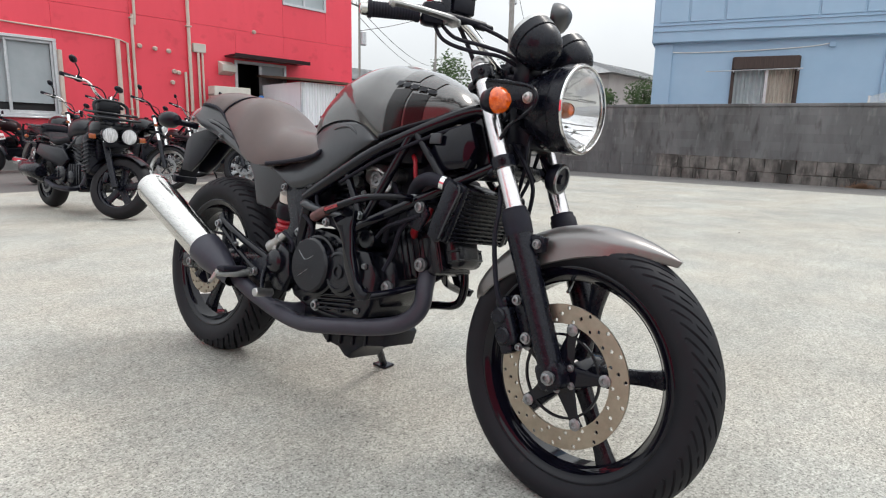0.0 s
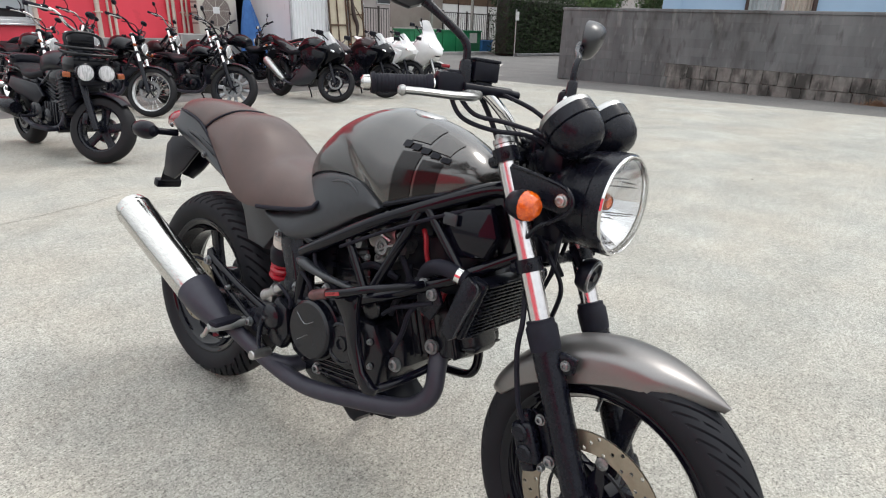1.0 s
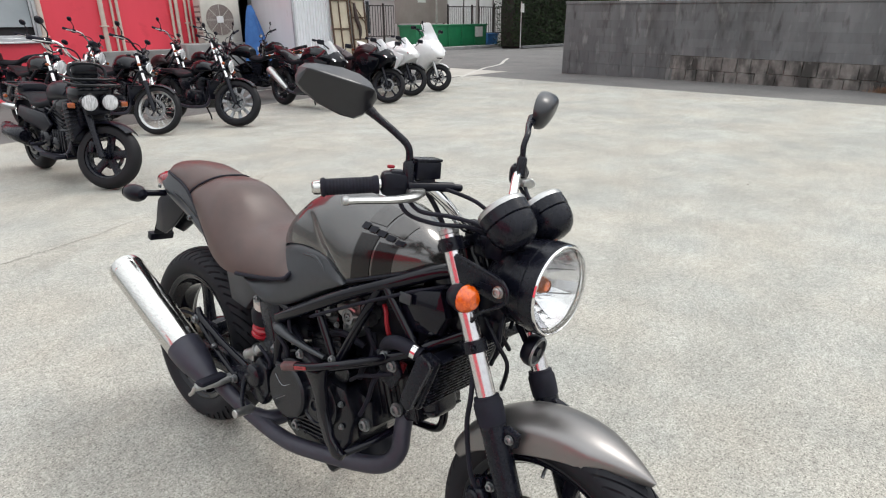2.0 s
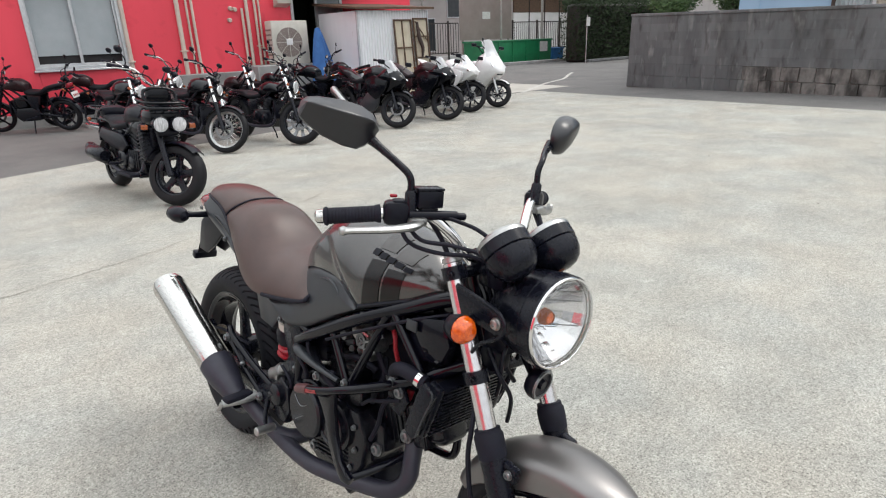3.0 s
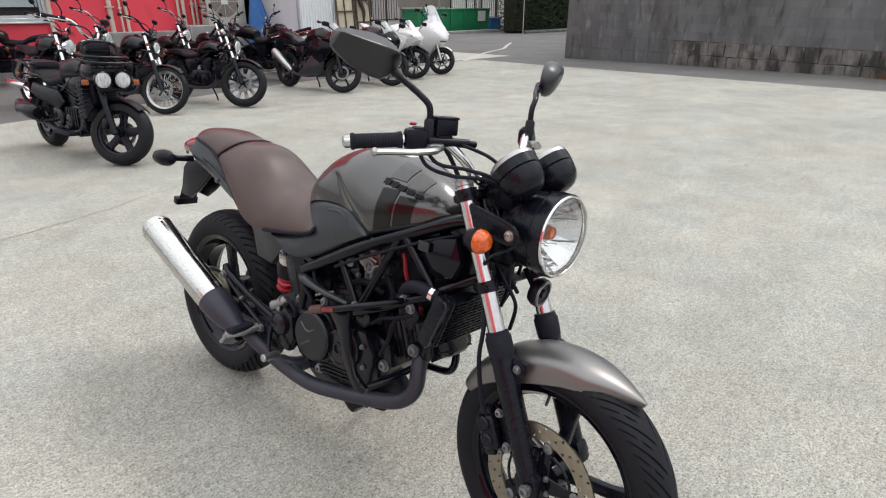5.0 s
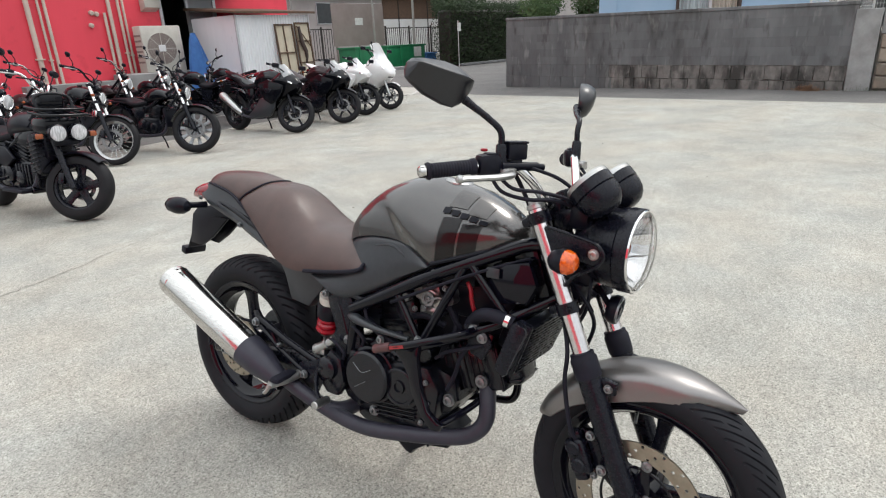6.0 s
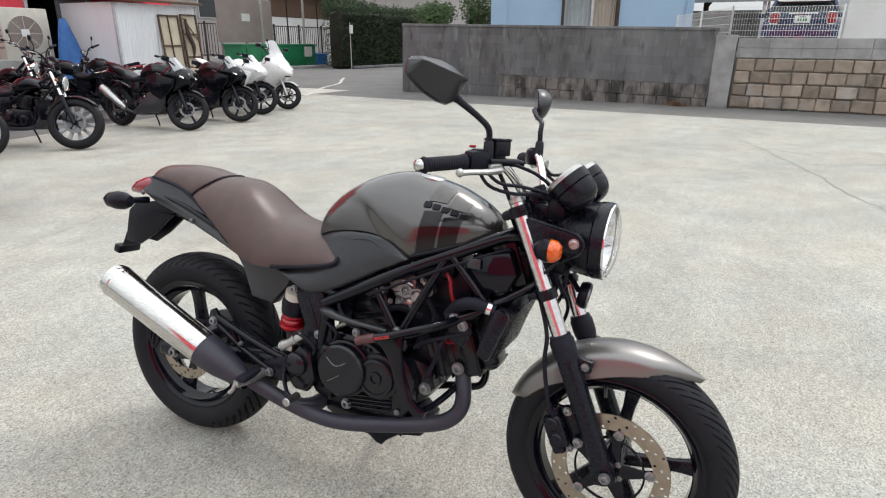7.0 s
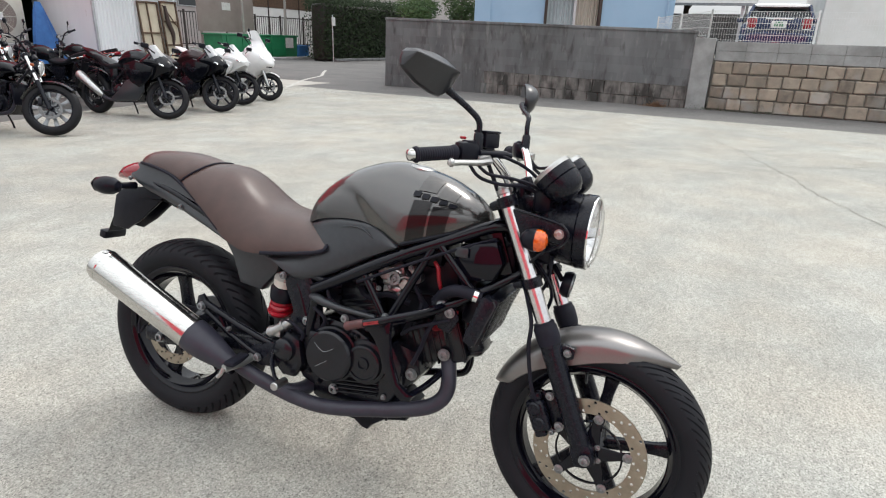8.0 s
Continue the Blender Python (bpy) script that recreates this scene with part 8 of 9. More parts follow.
def parked_bike(label, wb=1.4, Rf=0.3, Rr=0.31, wf=0.11, wr=0.15, style="cast", metal="satinblack", paint="parkblack", tank="std", seat_mat="vinyl", lamp="round", fork="chrome", bars=1.05, barw=0.38, fairing="", screen=False, fender="parkblack", muffler="satinblack", spokes=5, rear_box=False, engine_mat="engine", mirrors=True, rake=26, lean=6, seat_h=0.76, tail_up=0.1, chrome_engine=False, steer=34, sw=0.035, fdisc=0.13, bar_mat="", belly="", accent="satinblack", group="motorcycles parked in the yard"):
    b = thing("motorcycle", label, "motorcycle", None, group)
    F, R = (wb, 0, Rf), (0, 0, Rr)
    bike_wheel(b, "rear_wheel", R, Rr, wr, "cast" if style == "slot" else style, metal, spokes, 0.11)
    sd = Vector((-math.sin(radians(rake)), 0, math.cos(radians(rake))))
    top = (bars - 0.12 - Rf) / sd.z

    org = Vector((wb - 0.045, 0, Rf))
    ST = Matrix.Translation(org) @ Matrix.Rotation(radians(steer), 4, sd) @ Matrix.Translation(-org)
    bike_wheel(b, "front_wheel", F, Rf, wf, style, metal, spokes, 0.11 if fairing else fdisc, ST, sw)

    def fk(d, y):
        return tuple(Vector((wb - 0.004, y, Rf)) + sd * d)
    fo = part("fork", both(tube([fk(-0.02, -0.1), fk(0.1, -0.1), fk(top * 0.5, -0.1)], 0.027, 12, 2)), "satinblack" if fork != "alu" else "alu", b, "telescopic fork", m=ST)
    part("fork_tube", tube([fk(top * 0.46, -0.1), fk(top, -0.1)], 0.02, 12, 1), fork, fo, m=ST)
    part("fork_tube", tube([fk(top * 0.46, 0.1), fk(top, 0.1)], 0.02, 12, 1), fork, fo, m=ST)
    for d in (top * 0.66, top * 0.97):
        part("fork_clamp", box(fk(d, 0), (0.06, 0.25, 0.04), 0.012, Matrix.Rotation(radians(-rake), 4, "Y")), "satinblack", fo, m=ST)
    part("brake_caliper", box((wb - 0.11, -0.075, Rf + 0.06), (0.05, 0.05, 0.1), 0.014), "satinblack", fo, m=ST)
    # mudguards
    rings = []
    for i in range(15):
        a = radians(165 - 115 * i / 14)
        rings.append([(wb + (Rf + 0.03 - 0.02 * (s / 3) ** 2) * math.cos(a), s / 3 * wf * 0.66, Rf + (Rf + 0.03 - 0.035 * (s / 3) ** 2) * math.sin(a)) for s in (-3, -2, -1, 0, 1, 2, 3)])
    part("front_mudguard", join(loft(rings, False, False), loft([[(p[0], p[1] * 0.96, p[2] - 0.006) for p in r] for r in rings], False, False)), fender, b, m=ST)
    rings = []
    for i in range(14):
        a = radians(35 + 135 * i / 13)
        rings.append([(Rr * 0.0 + (Rr + 0.05 - 0.02 * (s / 3) ** 2) * math.cos(a), s / 3 * wr * 0.6, Rr + (Rr + 0.05 - 0.04 * (s / 3) ** 2) * math.sin(a)) for s in (-3, -2, -1, 0, 1, 2, 3)])
    part("rear_mudguard", join(loft(rings, False, False), loft([[(p[0], p[1] * 0.96, p[2] - 0.006) for p in r] for r in rings], False, False)), fender, b)
    # frame, engine
    part("frame", both(join(tube([fk(top * 0.9, -0.03), (wb * 0.6, -0.1, seat_h + 0.02), (wb * 0.36, -0.12, 0.5), (wb * 0.3, -0.11, 0.34)], 0.018, 10, 4), tube([fk(top * 0.75, -0.03), (wb * 0.68, -0.1, 0.5), (wb * 0.62, -0.11, 0.26), (wb * 0.34, -0.11, 0.25)], 0.016, 10, 4), tube([(wb * 0.5, -0.11, seat_h - 0.08), (0.1, -0.1, seat_h), (-0.15, -0.09, seat_h + tail_up * 0.6)], 0.014, 8, 3))), "satinblack", b)
    e = part("engine", join(prism([(wb * 0.32, 0.24), (wb * 0.3, 0.4), (wb * 0.4, 0.47), (wb * 0.62, 0.46), (wb * 0.66, 0.34), (wb * 0.6, 0.22)], -0.13, 0.13, 0.02), box((wb * 0.55, 0, 0.56), (0.2, 0.2, 0.2), 0.03, Matrix.Rotation(radians(15), 4, "Y"))), engine_mat, b, "ribbed air-cooled engine")
    for k in range(6):
        part("fin", box((wb * 0.55 + 0.004 * k, 0, 0.48 + k * 0.03), (0.24, 0.24, 0.008), 0.003, Matrix.Rotation(radians(15), 4, "Y")), "alu" if chrome_engine else engine_mat, e)
    part("clutch_cover", lathe([(0, 0.085), (0.025, 0.08), (0.035, 0.06), (0.035, 0)], (wb * 0.42, -0.13, 0.36), (0, -1, 0), 28), "chrome" if chrome_engine else engine_mat, e)
    part("generator_cover", lathe([(0, 0.07), (0.02, 0.066), (0.028, 0.05), (0.028, 0)], (wb * 0.55, -0.13, 0.33), (0, -1, 0), 24), "chrome" if chrome_engine else engine_mat, e)
    part("carburettor", join(cyl((wb * 0.42, -0.1, 0.56), (wb * 0.42, 0.1, 0.56), 0.035, 14, 0.004), box((wb * 0.36, 0, 0.58), (0.12, 0.18, 0.12), 0.02)), "satinblack", e)
    if not fairing:
        part("radiator", join(box((wb * 0.71, 0, 0.47), (0.035, 0.25, 0.26), 0.008, Matrix.Rotation(radians(-12), 4, "Y")), box((wb * 0.66, 0, 0.5), (0.07, 0.17, 0.2), 0.02)), "plastic", b, "black oil cooler behind the front wheel")
        part("battery_cover", both(prism([(wb * 0.24, seat_h - 0.1), (wb * 0.42, seat_h - 0.08), (wb * 0.4, 0.46), (wb * 0.3, 0.44)], -0.14, -0.09, 0.02)), "satinblack", b, "black battery cover")
    part("footrest", both(join(tube([(wb * 0.36, -0.12, 0.31), (wb * 0.36, -0.26, 0.31)], 0.013, 10, 1), tube([(wb * 0.4, -0.15, 0.3), (wb * 0.5, -0.18, 0.27)], 0.008, 8, 1))), "rubber", b)
    part("rear_hub", lathe([(-0.07, 0.0), (-0.07, 0.05), (-0.02, 0.06), (0.02, 0.06), (0.07, 0.05), (0.07, 0)], R, (0, 1, 0), 20), "satinblack", b)
    part("swingarm", both(tube([(wb * 0.33, -0.1, 0.36), (0.0, -0.12, Rr)], 0.024, 10, 1)), "satinblack", b)
    part("shock_absorber", both(join(tube([(0.06, -0.13, Rr + 0.06), (0.16, -0.12, seat_h - 0.08)], 0.014, 8, 1), *[lathe([(0, 0.026), (0.008, 0.026)], (0.07 + 0.009 * k, -0.13 + 0.001 * k, Rr + 0.09 + 0.027 * k), (0.3, 0, 1), 12) for k in range(9)])), "satinblack", b)
    ex_ = part("exhaust_pipe", tube([(wb * 0.62, -0.06, 0.5), (wb * 0.7, -0.09, 0.4), (wb * 0.66, -0.12, 0.26), (wb * 0.5, -0.14, 0.22), (wb * 0.3, -0.15, 0.23), (0.22, -0.165, 0.3)], 0.022, 12, 4), "chrome" if chrome_engine else "pipe", b)
    ma, mb = Vector((0.26, -0.17, 0.29)), Vector((-0.2, -0.2, 0.42 if not chrome_engine else 0.32))
    if fairing:
        ma, mb = Vector((0.3, -0.17, 0.28)), Vector((-0.16, -0.2, 0.58))
    part("muffler", lathe([(0, 0.024), (0.05, 0.046), (0.12, 0.054), ((mb - ma).length - 0.03, 0.068 if fairing else 0.054), ((mb - ma).length, 0.055 if fairing else 0.044), ((mb - ma).length, 0.0)], ma, mb - ma, 22), muffler, ex_)
    # tank and seat
    x0, x1 = wb * 0.42, wb * 0.74
    th = {"std": 0.2, "cruiser": 0.17, "sport": 0.2}[tank]
    rings = []
    for i in range(15):
        u = i / 14
        x = x0 + (x1 - x0) * u
        zt = seat_h + 0.02 + th * (math.sin(math.pi * min(1, 0.16 + u * 0.78)) ** 0.7)
        zb = seat_h - 0.04 + 0.08 * u
        w = 0.145 * (0.45 + 0.55 * math.sin(math.pi * (0.12 + 0.72 * u)) ** 0.8)
        rings.append([(x, math.copysign(abs(math.cos(a)) ** 0.75, math.cos(a)) * w, (zt + zb) / 2 + math.copysign(abs(math.sin(a)) ** 0.75, math.sin(a)) * (zt - zb) / 2) for a in (2 * math.pi * j / 22 for j in range(22))])
    part("fuel_tank", loft(rings), paint, b, "", 55)
    part("tank_cap", lathe([(0, 0.03), (0.012, 0.028), (0.014, 0)], (x0 + 0.24, 0, seat_h + th + 0.015), (0, 0, 1), 16), "chrome" if chrome_engine else "satinblack", b)
    rings = []
    for x, zt, zb, w in spline([(x0 + 0.04, seat_h + 0.03, seat_h - 0.06, 0.1), (x0 - 0.1, seat_h, seat_h - 0.08, 0.15), (x0 - 0.26, seat_h + 0.01, seat_h - 0.07, 0.15), (x0 - 0.36, seat_h + 0.05 + tail_up * 0.3, seat_h - 0.03, 0.13), (x0 - 0.5, seat_h + 0.06 + tail_up * 0.6, seat_h + 0.0 + tail_up * 0.4, 0.115), (-0.14, seat_h + 0.05 + tail_up, seat_h + 0.02 + tail_up * 0.7, 0.08)], 4):
        rings.append([(x, math.copysign(abs(math.cos(a)) ** 0.6, math.cos(a)) * w, (zt + zb) / 2 + math.copysign(abs(math.sin(a)) ** 0.6, math.sin(a)) * (zt - zb) / 2) for a in (2 * math.pi * j / 18 for j in range(18))])
    part("seat", loft(rings), seat_mat, b, "", 55)
    part("side_panel", both(prism([(x0 - 0.02, seat_h - 0.06), (x0 - 0.26, seat_h - 0.08), (x0 - 0.2, 0.52), (x0 - 0.02, 0.5)], -0.135, -0.1, 0.02)), paint, b)
    part("tail_lamp", box((-0.2, 0, seat_h + tail_up * 0.75), (0.05, 0.13, 0.06), 0.018), "redlens", b)
    part("plate_hanger", join(box((-0.27, 0, seat_h - 0.14 + tail_up * 0.4), (0.012, 0.13, 0.2), 0.004, Matrix.Rotation(radians(14), 4, "Y")), box((-0.2, 0, seat_h - 0.02 + tail_up * 0.6), (0.14, 0.1, 0.03), 0.01)), "plastic", b)
    for s in (-1, 1):
        ri = part("rear_indicator", join(tube([(-0.18, s * 0.04, seat_h + tail_up * 0.4), (-0.19, s * 0.15, seat_h + tail_up * 0.4)], 0.009, 8, 1)), "satinblack", b)
        part("amber_lens", lathe([(-0.026, 0), (-0.02, 0.015), (0.0, 0.02), (0.014, 0.015), (0.018, 0)], (-0.19, s * 0.17, seat_h + tail_up * 0.4), (1, 0, 0), 12), "amber_dim", ri)
    # bars
    hx = fk(top, 0)[0] - 0.02
    bar = part("handlebar", tube([(hx - 0.16, -barw, bars), (hx - 0.05, -barw * 0.5, bars + 0.02), (hx, -0.1, bars - 0.05), (hx + 0.01, 0, bars - 0.07), (hx, 0.1, bars - 0.05), (hx - 0.05, barw * 0.5, bars + 0.02), (hx - 0.16, barw, bars)], 0.0125, 10, 4), bar_mat or ("chrome" if chrome_engine else "satinblack"), b, m=ST)
    for s in (-1, 1):
        d = Vector((0.11, -s * barw * 0.5, 0.02)).normalized()
        p0 = Vector((hx - 0.165, s * (barw + 0.005), bars))
        part("grip", lathe([(0, 0.0), (0, 0.018), (0.12, 0.0175), (0.125, 0.013)], p0, d, 12), "rubber", bar, m=ST)
        part("switch_housing", box(tuple(p0 + d * 0.15), (0.05, 0.05, 0.05), 0.012), "plastic", bar, m=ST)
        part("lever", tube([tuple(p0 + d * 0.17 + Vector((0.03, 0, -0.01))), tuple(p0 + d * 0.06 + Vector((0.07, 0, -0.015))), tuple(p0 + Vector((0.05, 0, -0.02)))], 0.007, 8, 3), "alu", bar, m=ST)
        if mirrors and not fairing:
            mp = p0 + d * 0.14
            mi = part("mirror", tube([tuple(mp), (mp.x + 0.015, mp.y + s * 0.015, mp.z + 0.06), (mp.x - 0.01, mp.y + s * 0.06, mp.z + 0.12)], 0.0055, 8, 3), "satinblack", b, m=ST)
            part("mirror_housing", moved(lathe([(-0.012, 0), (-0.012, 0.05), (0.004, 0.055), (0.022, 0.04), (0.028, 0)], (0, 0, 0), (1, -s * 0.2, 0.05), 20), Matrix.Translation((mp.x - 0.015, mp.y + s * 0.085, mp.z + 0.14)) @ Matrix.Diagonal((0.85, 0.98, 0.58, 1))), "plastic", mi, m=ST)
            part("mirror_glass", moved(lathe([(-0.0135, 0.045), (-0.0136, 0)], (0, 0, 0), (1, -s * 0.2, 0.05), 20, False), Matrix.Translation((mp.x - 0.015, mp.y + s * 0.085, mp.z + 0.14)) @ Matrix.Diagonal((0.85, 0.98, 0.58, 1))), "mirror", mi, m=ST)
    part("control_cable", join(*[tube([(hx - 0.08, s * 0.18, bars - 0.01), (hx + 0.06, s * 0.12, bars - 0.02), (hx + 0.07, s * 0.04, bars - 0.14), (hx - 0.06, s * 0.05, seat_h + 0.05)], 0.006, 6, 4) for s in (-1, 1)]), "rubber", b, m=ST)
    # lamps
    lx, lz = fk(top * 0.82, 0)[0] + 0.1, fk(top * 0.82, 0)[2] - 0.02

    def round_lamp(c, r, shell="satinblack", nm="headlight", rim_mat="chrome", turn=ST):
        h_ = part(nm, lathe([(-0.11, 0), (-0.1, r * 0.5), (-0.06, r * 0.88), (-0.02, r), (0, r)], c, (1, 0, -0.05), 28, False), shell, b, "round headlight", m=turn)
        part("rim_ring", lathe([(-0.004, r * 1.02), (0.006, r * 1.04), (0.01, r * 0.98), (0.004, r * 0.92)], c, (1, 0, -0.05), 28, False), rim_mat, h_, m=turn)
        part("lens", lathe([(0.0, r * 0.95), (0.008, r * 0.82), (0.013, r * 0.5), (0.016, 0.0005)], c, (1, 0, -0.05), 28, False), "lampglass", h_, "fluted lamp glass, the sky's reflection painted in pale", m=turn)
    if lamp == "round":
        round_lamp((lx, 0, lz), 0.085)
    elif lamp == "chrome":
        round_lamp((lx, 0, lz), 0.09, "chrome")
    elif lamp == "small":
        round_lamp((lx - 0.02, 0, lz), 0.065)
    elif lamp == "twin":
        for s in (-1, 1):
            round_lamp((1.37, s * 0.083, 0.735), 0.071, "satinblack", "headlight", "satinblack", None)
    if lamp != "none":
        for s in (-1, 1):
            if lamp == "twin":
                si = part("indicator", join(box((1.31, s * 0.215, 0.715), (0.05, 0.07, 0.055), 0.014), tube([(1.3, s * 0.1, 0.715), (1.31, s * 0.2, 0.715)], 0.012, 8, 1)), "satinblack", b)
                part("amber_lens", box((1.338, s * 0.215, 0.715), (0.02, 0.058, 0.044), 0.008), "amber_dim", si, "square amber lens")
                continue
            si = part("indicator", join(tube([(lx - 0.04, s * 0.1, lz - 0.02), (lx - 0.03, s * 0.18, lz - 0.02)], 0.009, 8, 1)), "satinblack", b, m=ST)
            part("amber_lens", lathe([(-0.022, 0), (-0.018, 0.016), (0.0, 0.021), (0.014, 0.016), (0.018, 0)], (lx - 0.03, s * 0.205, lz - 0.02), (1, 0, 0), 12), "amber_dim", si, m=ST)
        part("instrument", lathe([(-0.05, 0.0), (-0.04, 0.045), (0.0, 0.05), (0.01, 0.045), (0.012, 0)], (lx - 0.1, 0, lz + 0.12), (-0.7, 0, 0.7), 20), "satinblack", b, m=ST)
    # side stand
    part("side_stand", join(tube([(wb * 0.42, 0.12, 0.24), (wb * 0.4, 0.22, 0.1), (wb * 0.39, 0.27, -0.028)], 0.012, 8, 2), box((wb * 0.39, 0.275, -0.032), (0.05, 0.04, 0.008), 0.002)), "satinblack", b)
    # fairing
    if fairing:
        def facet(sections):
            """A creased shell: each section gives x, top, widest height, bottom and half-width."""
            rings_ = []
            for x, zt, zm, zb, hw in spline(sections, 3):
                half = [(0.0, zt), (hw * 0.42, zt - (zt - zm) * 0.16), (hw * 0.95, zm + (zt - zm) * 0.22), (hw, zm), (hw * 0.86, zm - (zm - zb) * 0.45), (hw * 0.62, zb)]
                rings_.append([(x, -y, z) for y, z in half] + [(x, y, z) for y, z in reversed(half[1:])])
            return loft(rings_)
        part("nose_fairing", facet([(wb * 0.7, 0.86, 0.76, 0.62, 0.17), (wb * 0.79, 0.945, 0.8, 0.54, 0.215), (wb * 0.89, 0.955, 0.81, 0.56, 0.205), (wb * 0.98, 0.91, 0.79, 0.64, 0.165), (wb * 1.045, 0.85, 0.765, 0.69, 0.115), (wb * 1.08, 0.79, 0.75, 0.715, 0.06)]), fairing, b, "blunt creased nose fairing", 22)
        part("tank_shell", facet([(wb * 0.38, 0.8, 0.76, 0.66, 0.1), (wb * 0.45, 0.92, 0.82, 0.66, 0.13), (wb * 0.58, 1.0, 0.86, 0.66, 0.165), (wb * 0.7, 0.97, 0.85, 0.68, 0.15), (wb * 0.76, 0.92, 0.84, 0.7, 0.1)]), paint, b, "high angular fuel tank", 24)
        for s in (-1, 1):
            g = prism([(wb * 0.97, 0.74), (wb * 0.95, 0.64), (wb * 0.86, 0.5), (wb * 0.76, 0.44), (wb * 0.66, 0.5), (wb * 0.56, 0.66), (wb * 0.56, 0.76), (wb * 0.72, 0.83)], -0.224, -0.18, 0.022, 2)
            part("side_fairing", g if s < 0 else mirrored(g), fairing, b, "sculpted side fairing", 24)
            g = prism([(wb * 0.81, 0.5), (wb * 0.8, 0.38), (wb * 0.72, 0.25), (wb * 0.42, 0.2), (wb * 0.34, 0.26), (wb * 0.46, 0.38), (wb * 0.56, 0.53), (wb * 0.7, 0.57)], -0.19, -0.14, 0.02, 2)
            part("belly_fairing", g if s < 0 else mirrored(g), belly or fairing, b, "lower belly fairing", 24)
            part("accent_stripe", prism([(wb * 0.68, 0.775), (wb * 0.8, 0.765), (wb * 0.91, 0.715), (wb * 0.8, 0.75), (wb * 0.68, 0.76)], -0.2232 if s < 0 else 0.205, -0.205 if s < 0 else 0.2232), accent, b, "painted accent stripe")
            part("fairing_insert", prism([(wb * 0.64, 0.7), (wb * 0.8, 0.68), (wb * 0.77, 0.62), (wb * 0.68, 0.62)], -0.226 * -s if s > 0 else -0.226, -0.2 * -s if s > 0 else -0.2, 0.004), "satinblack", b)
            hl_ = part("headlight", prism([(wb * 0.96, 0.82), (wb * 1.035, 0.79), (wb * 1.05, 0.765), (wb * 0.98, 0.765)], s * 0.09, s * 0.15, 0.012), "reflector", b, "slanted headlight")
            mm = part("mirror", tube([(wb * 0.95, s * 0.15, 0.94), (wb * 0.93, s * 0.24, 1.0)], 0.01, 8, 1), "satinblack", b)
            part("mirror_housing", box((wb * 0.92, s * 0.29, 1.03), (0.04, 0.13, 0.07), 0.025), "plastic", mm)
        part("tail_fairing", facet([(x0 - 0.16, seat_h + 0.02, seat_h - 0.02, seat_h - 0.1, 0.12), (x0 - 0.36, seat_h + 0.11, seat_h + 0.05, seat_h - 0.04, 0.12), (-0.04, seat_h + 0.2, seat_h + 0.14, seat_h + 0.07, 0.1), (-0.2, seat_h + 0.23, seat_h + 0.2, seat_h + 0.15, 0.06), (-0.28, seat_h + 0.235, seat_h + 0.225, seat_h + 0.21, 0.02)]), paint, b, "upswept pointed tail", 24)
        rings = []
        for i in range(8):
            u = i / 7
            w = 0.15 - 0.055 * u
            rings.append([(wb * 0.975 - u * 0.19 - 0.05 * (q / 6) ** 2, q / 6 * w, 0.905 + u * 0.17 - 0.045 * (q / 6) ** 2) for q in range(-6, 7)])
        g = join(loft(rings, False, False), loft([[(p[0] - 0.004, p[1], p[2] - 0.004) for p in r] for r in rings], False, False))
        part("windscreen", g, "screen", b, "clear curved windscreen").visible_shadow = False
    if rear_box:
        part("rear_rack", both(join(tube([(0.2, -0.13, seat_h + 0.04), (-0.1, -0.13, seat_h + 0.1), (-0.26, -0.11, seat_h + 0.12)], 0.01, 8, 3))), "chrome", b)
    return b


def shell(sections):
    """A rounded body: each section gives x, top, widest height, bottom and half-width."""
    rings_ = []
    for x, zt, zm, zb, hw in spline(sections, 4):
        half = [(0.0, zt), (hw * 0.35, zt - (zt - zm) * 0.05), (hw * 0.72, zt - (zt - zm) * 0.32), (hw * 0.95, zm + (zt - zm) * 0.25), (hw, zm), (hw * 0.94, zm - (zm - zb) * 0.4), (hw * 0.72, zb + (zm - zb) * 0.12), (hw * 0.5, zb)]
        rings_.append([(x, -y, z) for y, z in half] + [(x, y, z) for y, z in reversed(half[1:])])
    return loft(rings_)


def park(b, fx, fy, heading, wb, lean=6.0):
    """Stand a motorcycle with its front tyre at (fx, fy)."""
    h = radians(heading)
    b.matrix_world = pose(fx - wb * math.cos(h), fy - wb * math.sin(h), 0, 0, 0, heading) @ pose(0, 0, 0, -lean, 0, 0)
    return b


# black scrambler scooter with twin round lamps and fat tyres
scr = parked_bike("black utility scooter with twin round headlights and fat tyres", 1.38, 0.28, 0.255, 0.14, 0.15, "cast", "satinblack", "plastic", "cruiser", "vinyl", "twin", "chrome", 1.14, 0.36, fender="plastic", spokes=5, seat_h=0.7, tail_up=0.0, sw=0.075, fdisc=0, bar_mat="chrome")
part("brake_disc", ring_at((1.38, 0, 0.28), 0.07, 0.105, 0.04, 0.045, 28), "steel", scr, m=Matrix.Translation((1.335, 0, 0.28)) @ Matrix.Rotation(radians(34), 4, Vector((-math.sin(radians(26)), 0, math.cos(radians(26))))) @ Matrix.Translation((-1.335, 0, -0.28)))
part("front_box", box((1.2, 0.0, 0.79), (0.24, 0.3, 0.14), 0.04), "parkblack", scr, "black moulded front box")
part("meter_guard", join(tube([(1.24, -0.13, 0.88), (1.2, -0.145, 0.99), (1.18, -0.1, 1.035), (1.175, 0, 1.045), (1.18, 0.1, 1.035), (1.2, 0.145, 0.99), (1.24, 0.13, 0.88)], 0.014, 10, 3), box((1.15, 0, 0.98), (0.09, 0.2, 0.13), 0.03)), "parkblack", scr, "black tubular guard round the instruments", m=None)
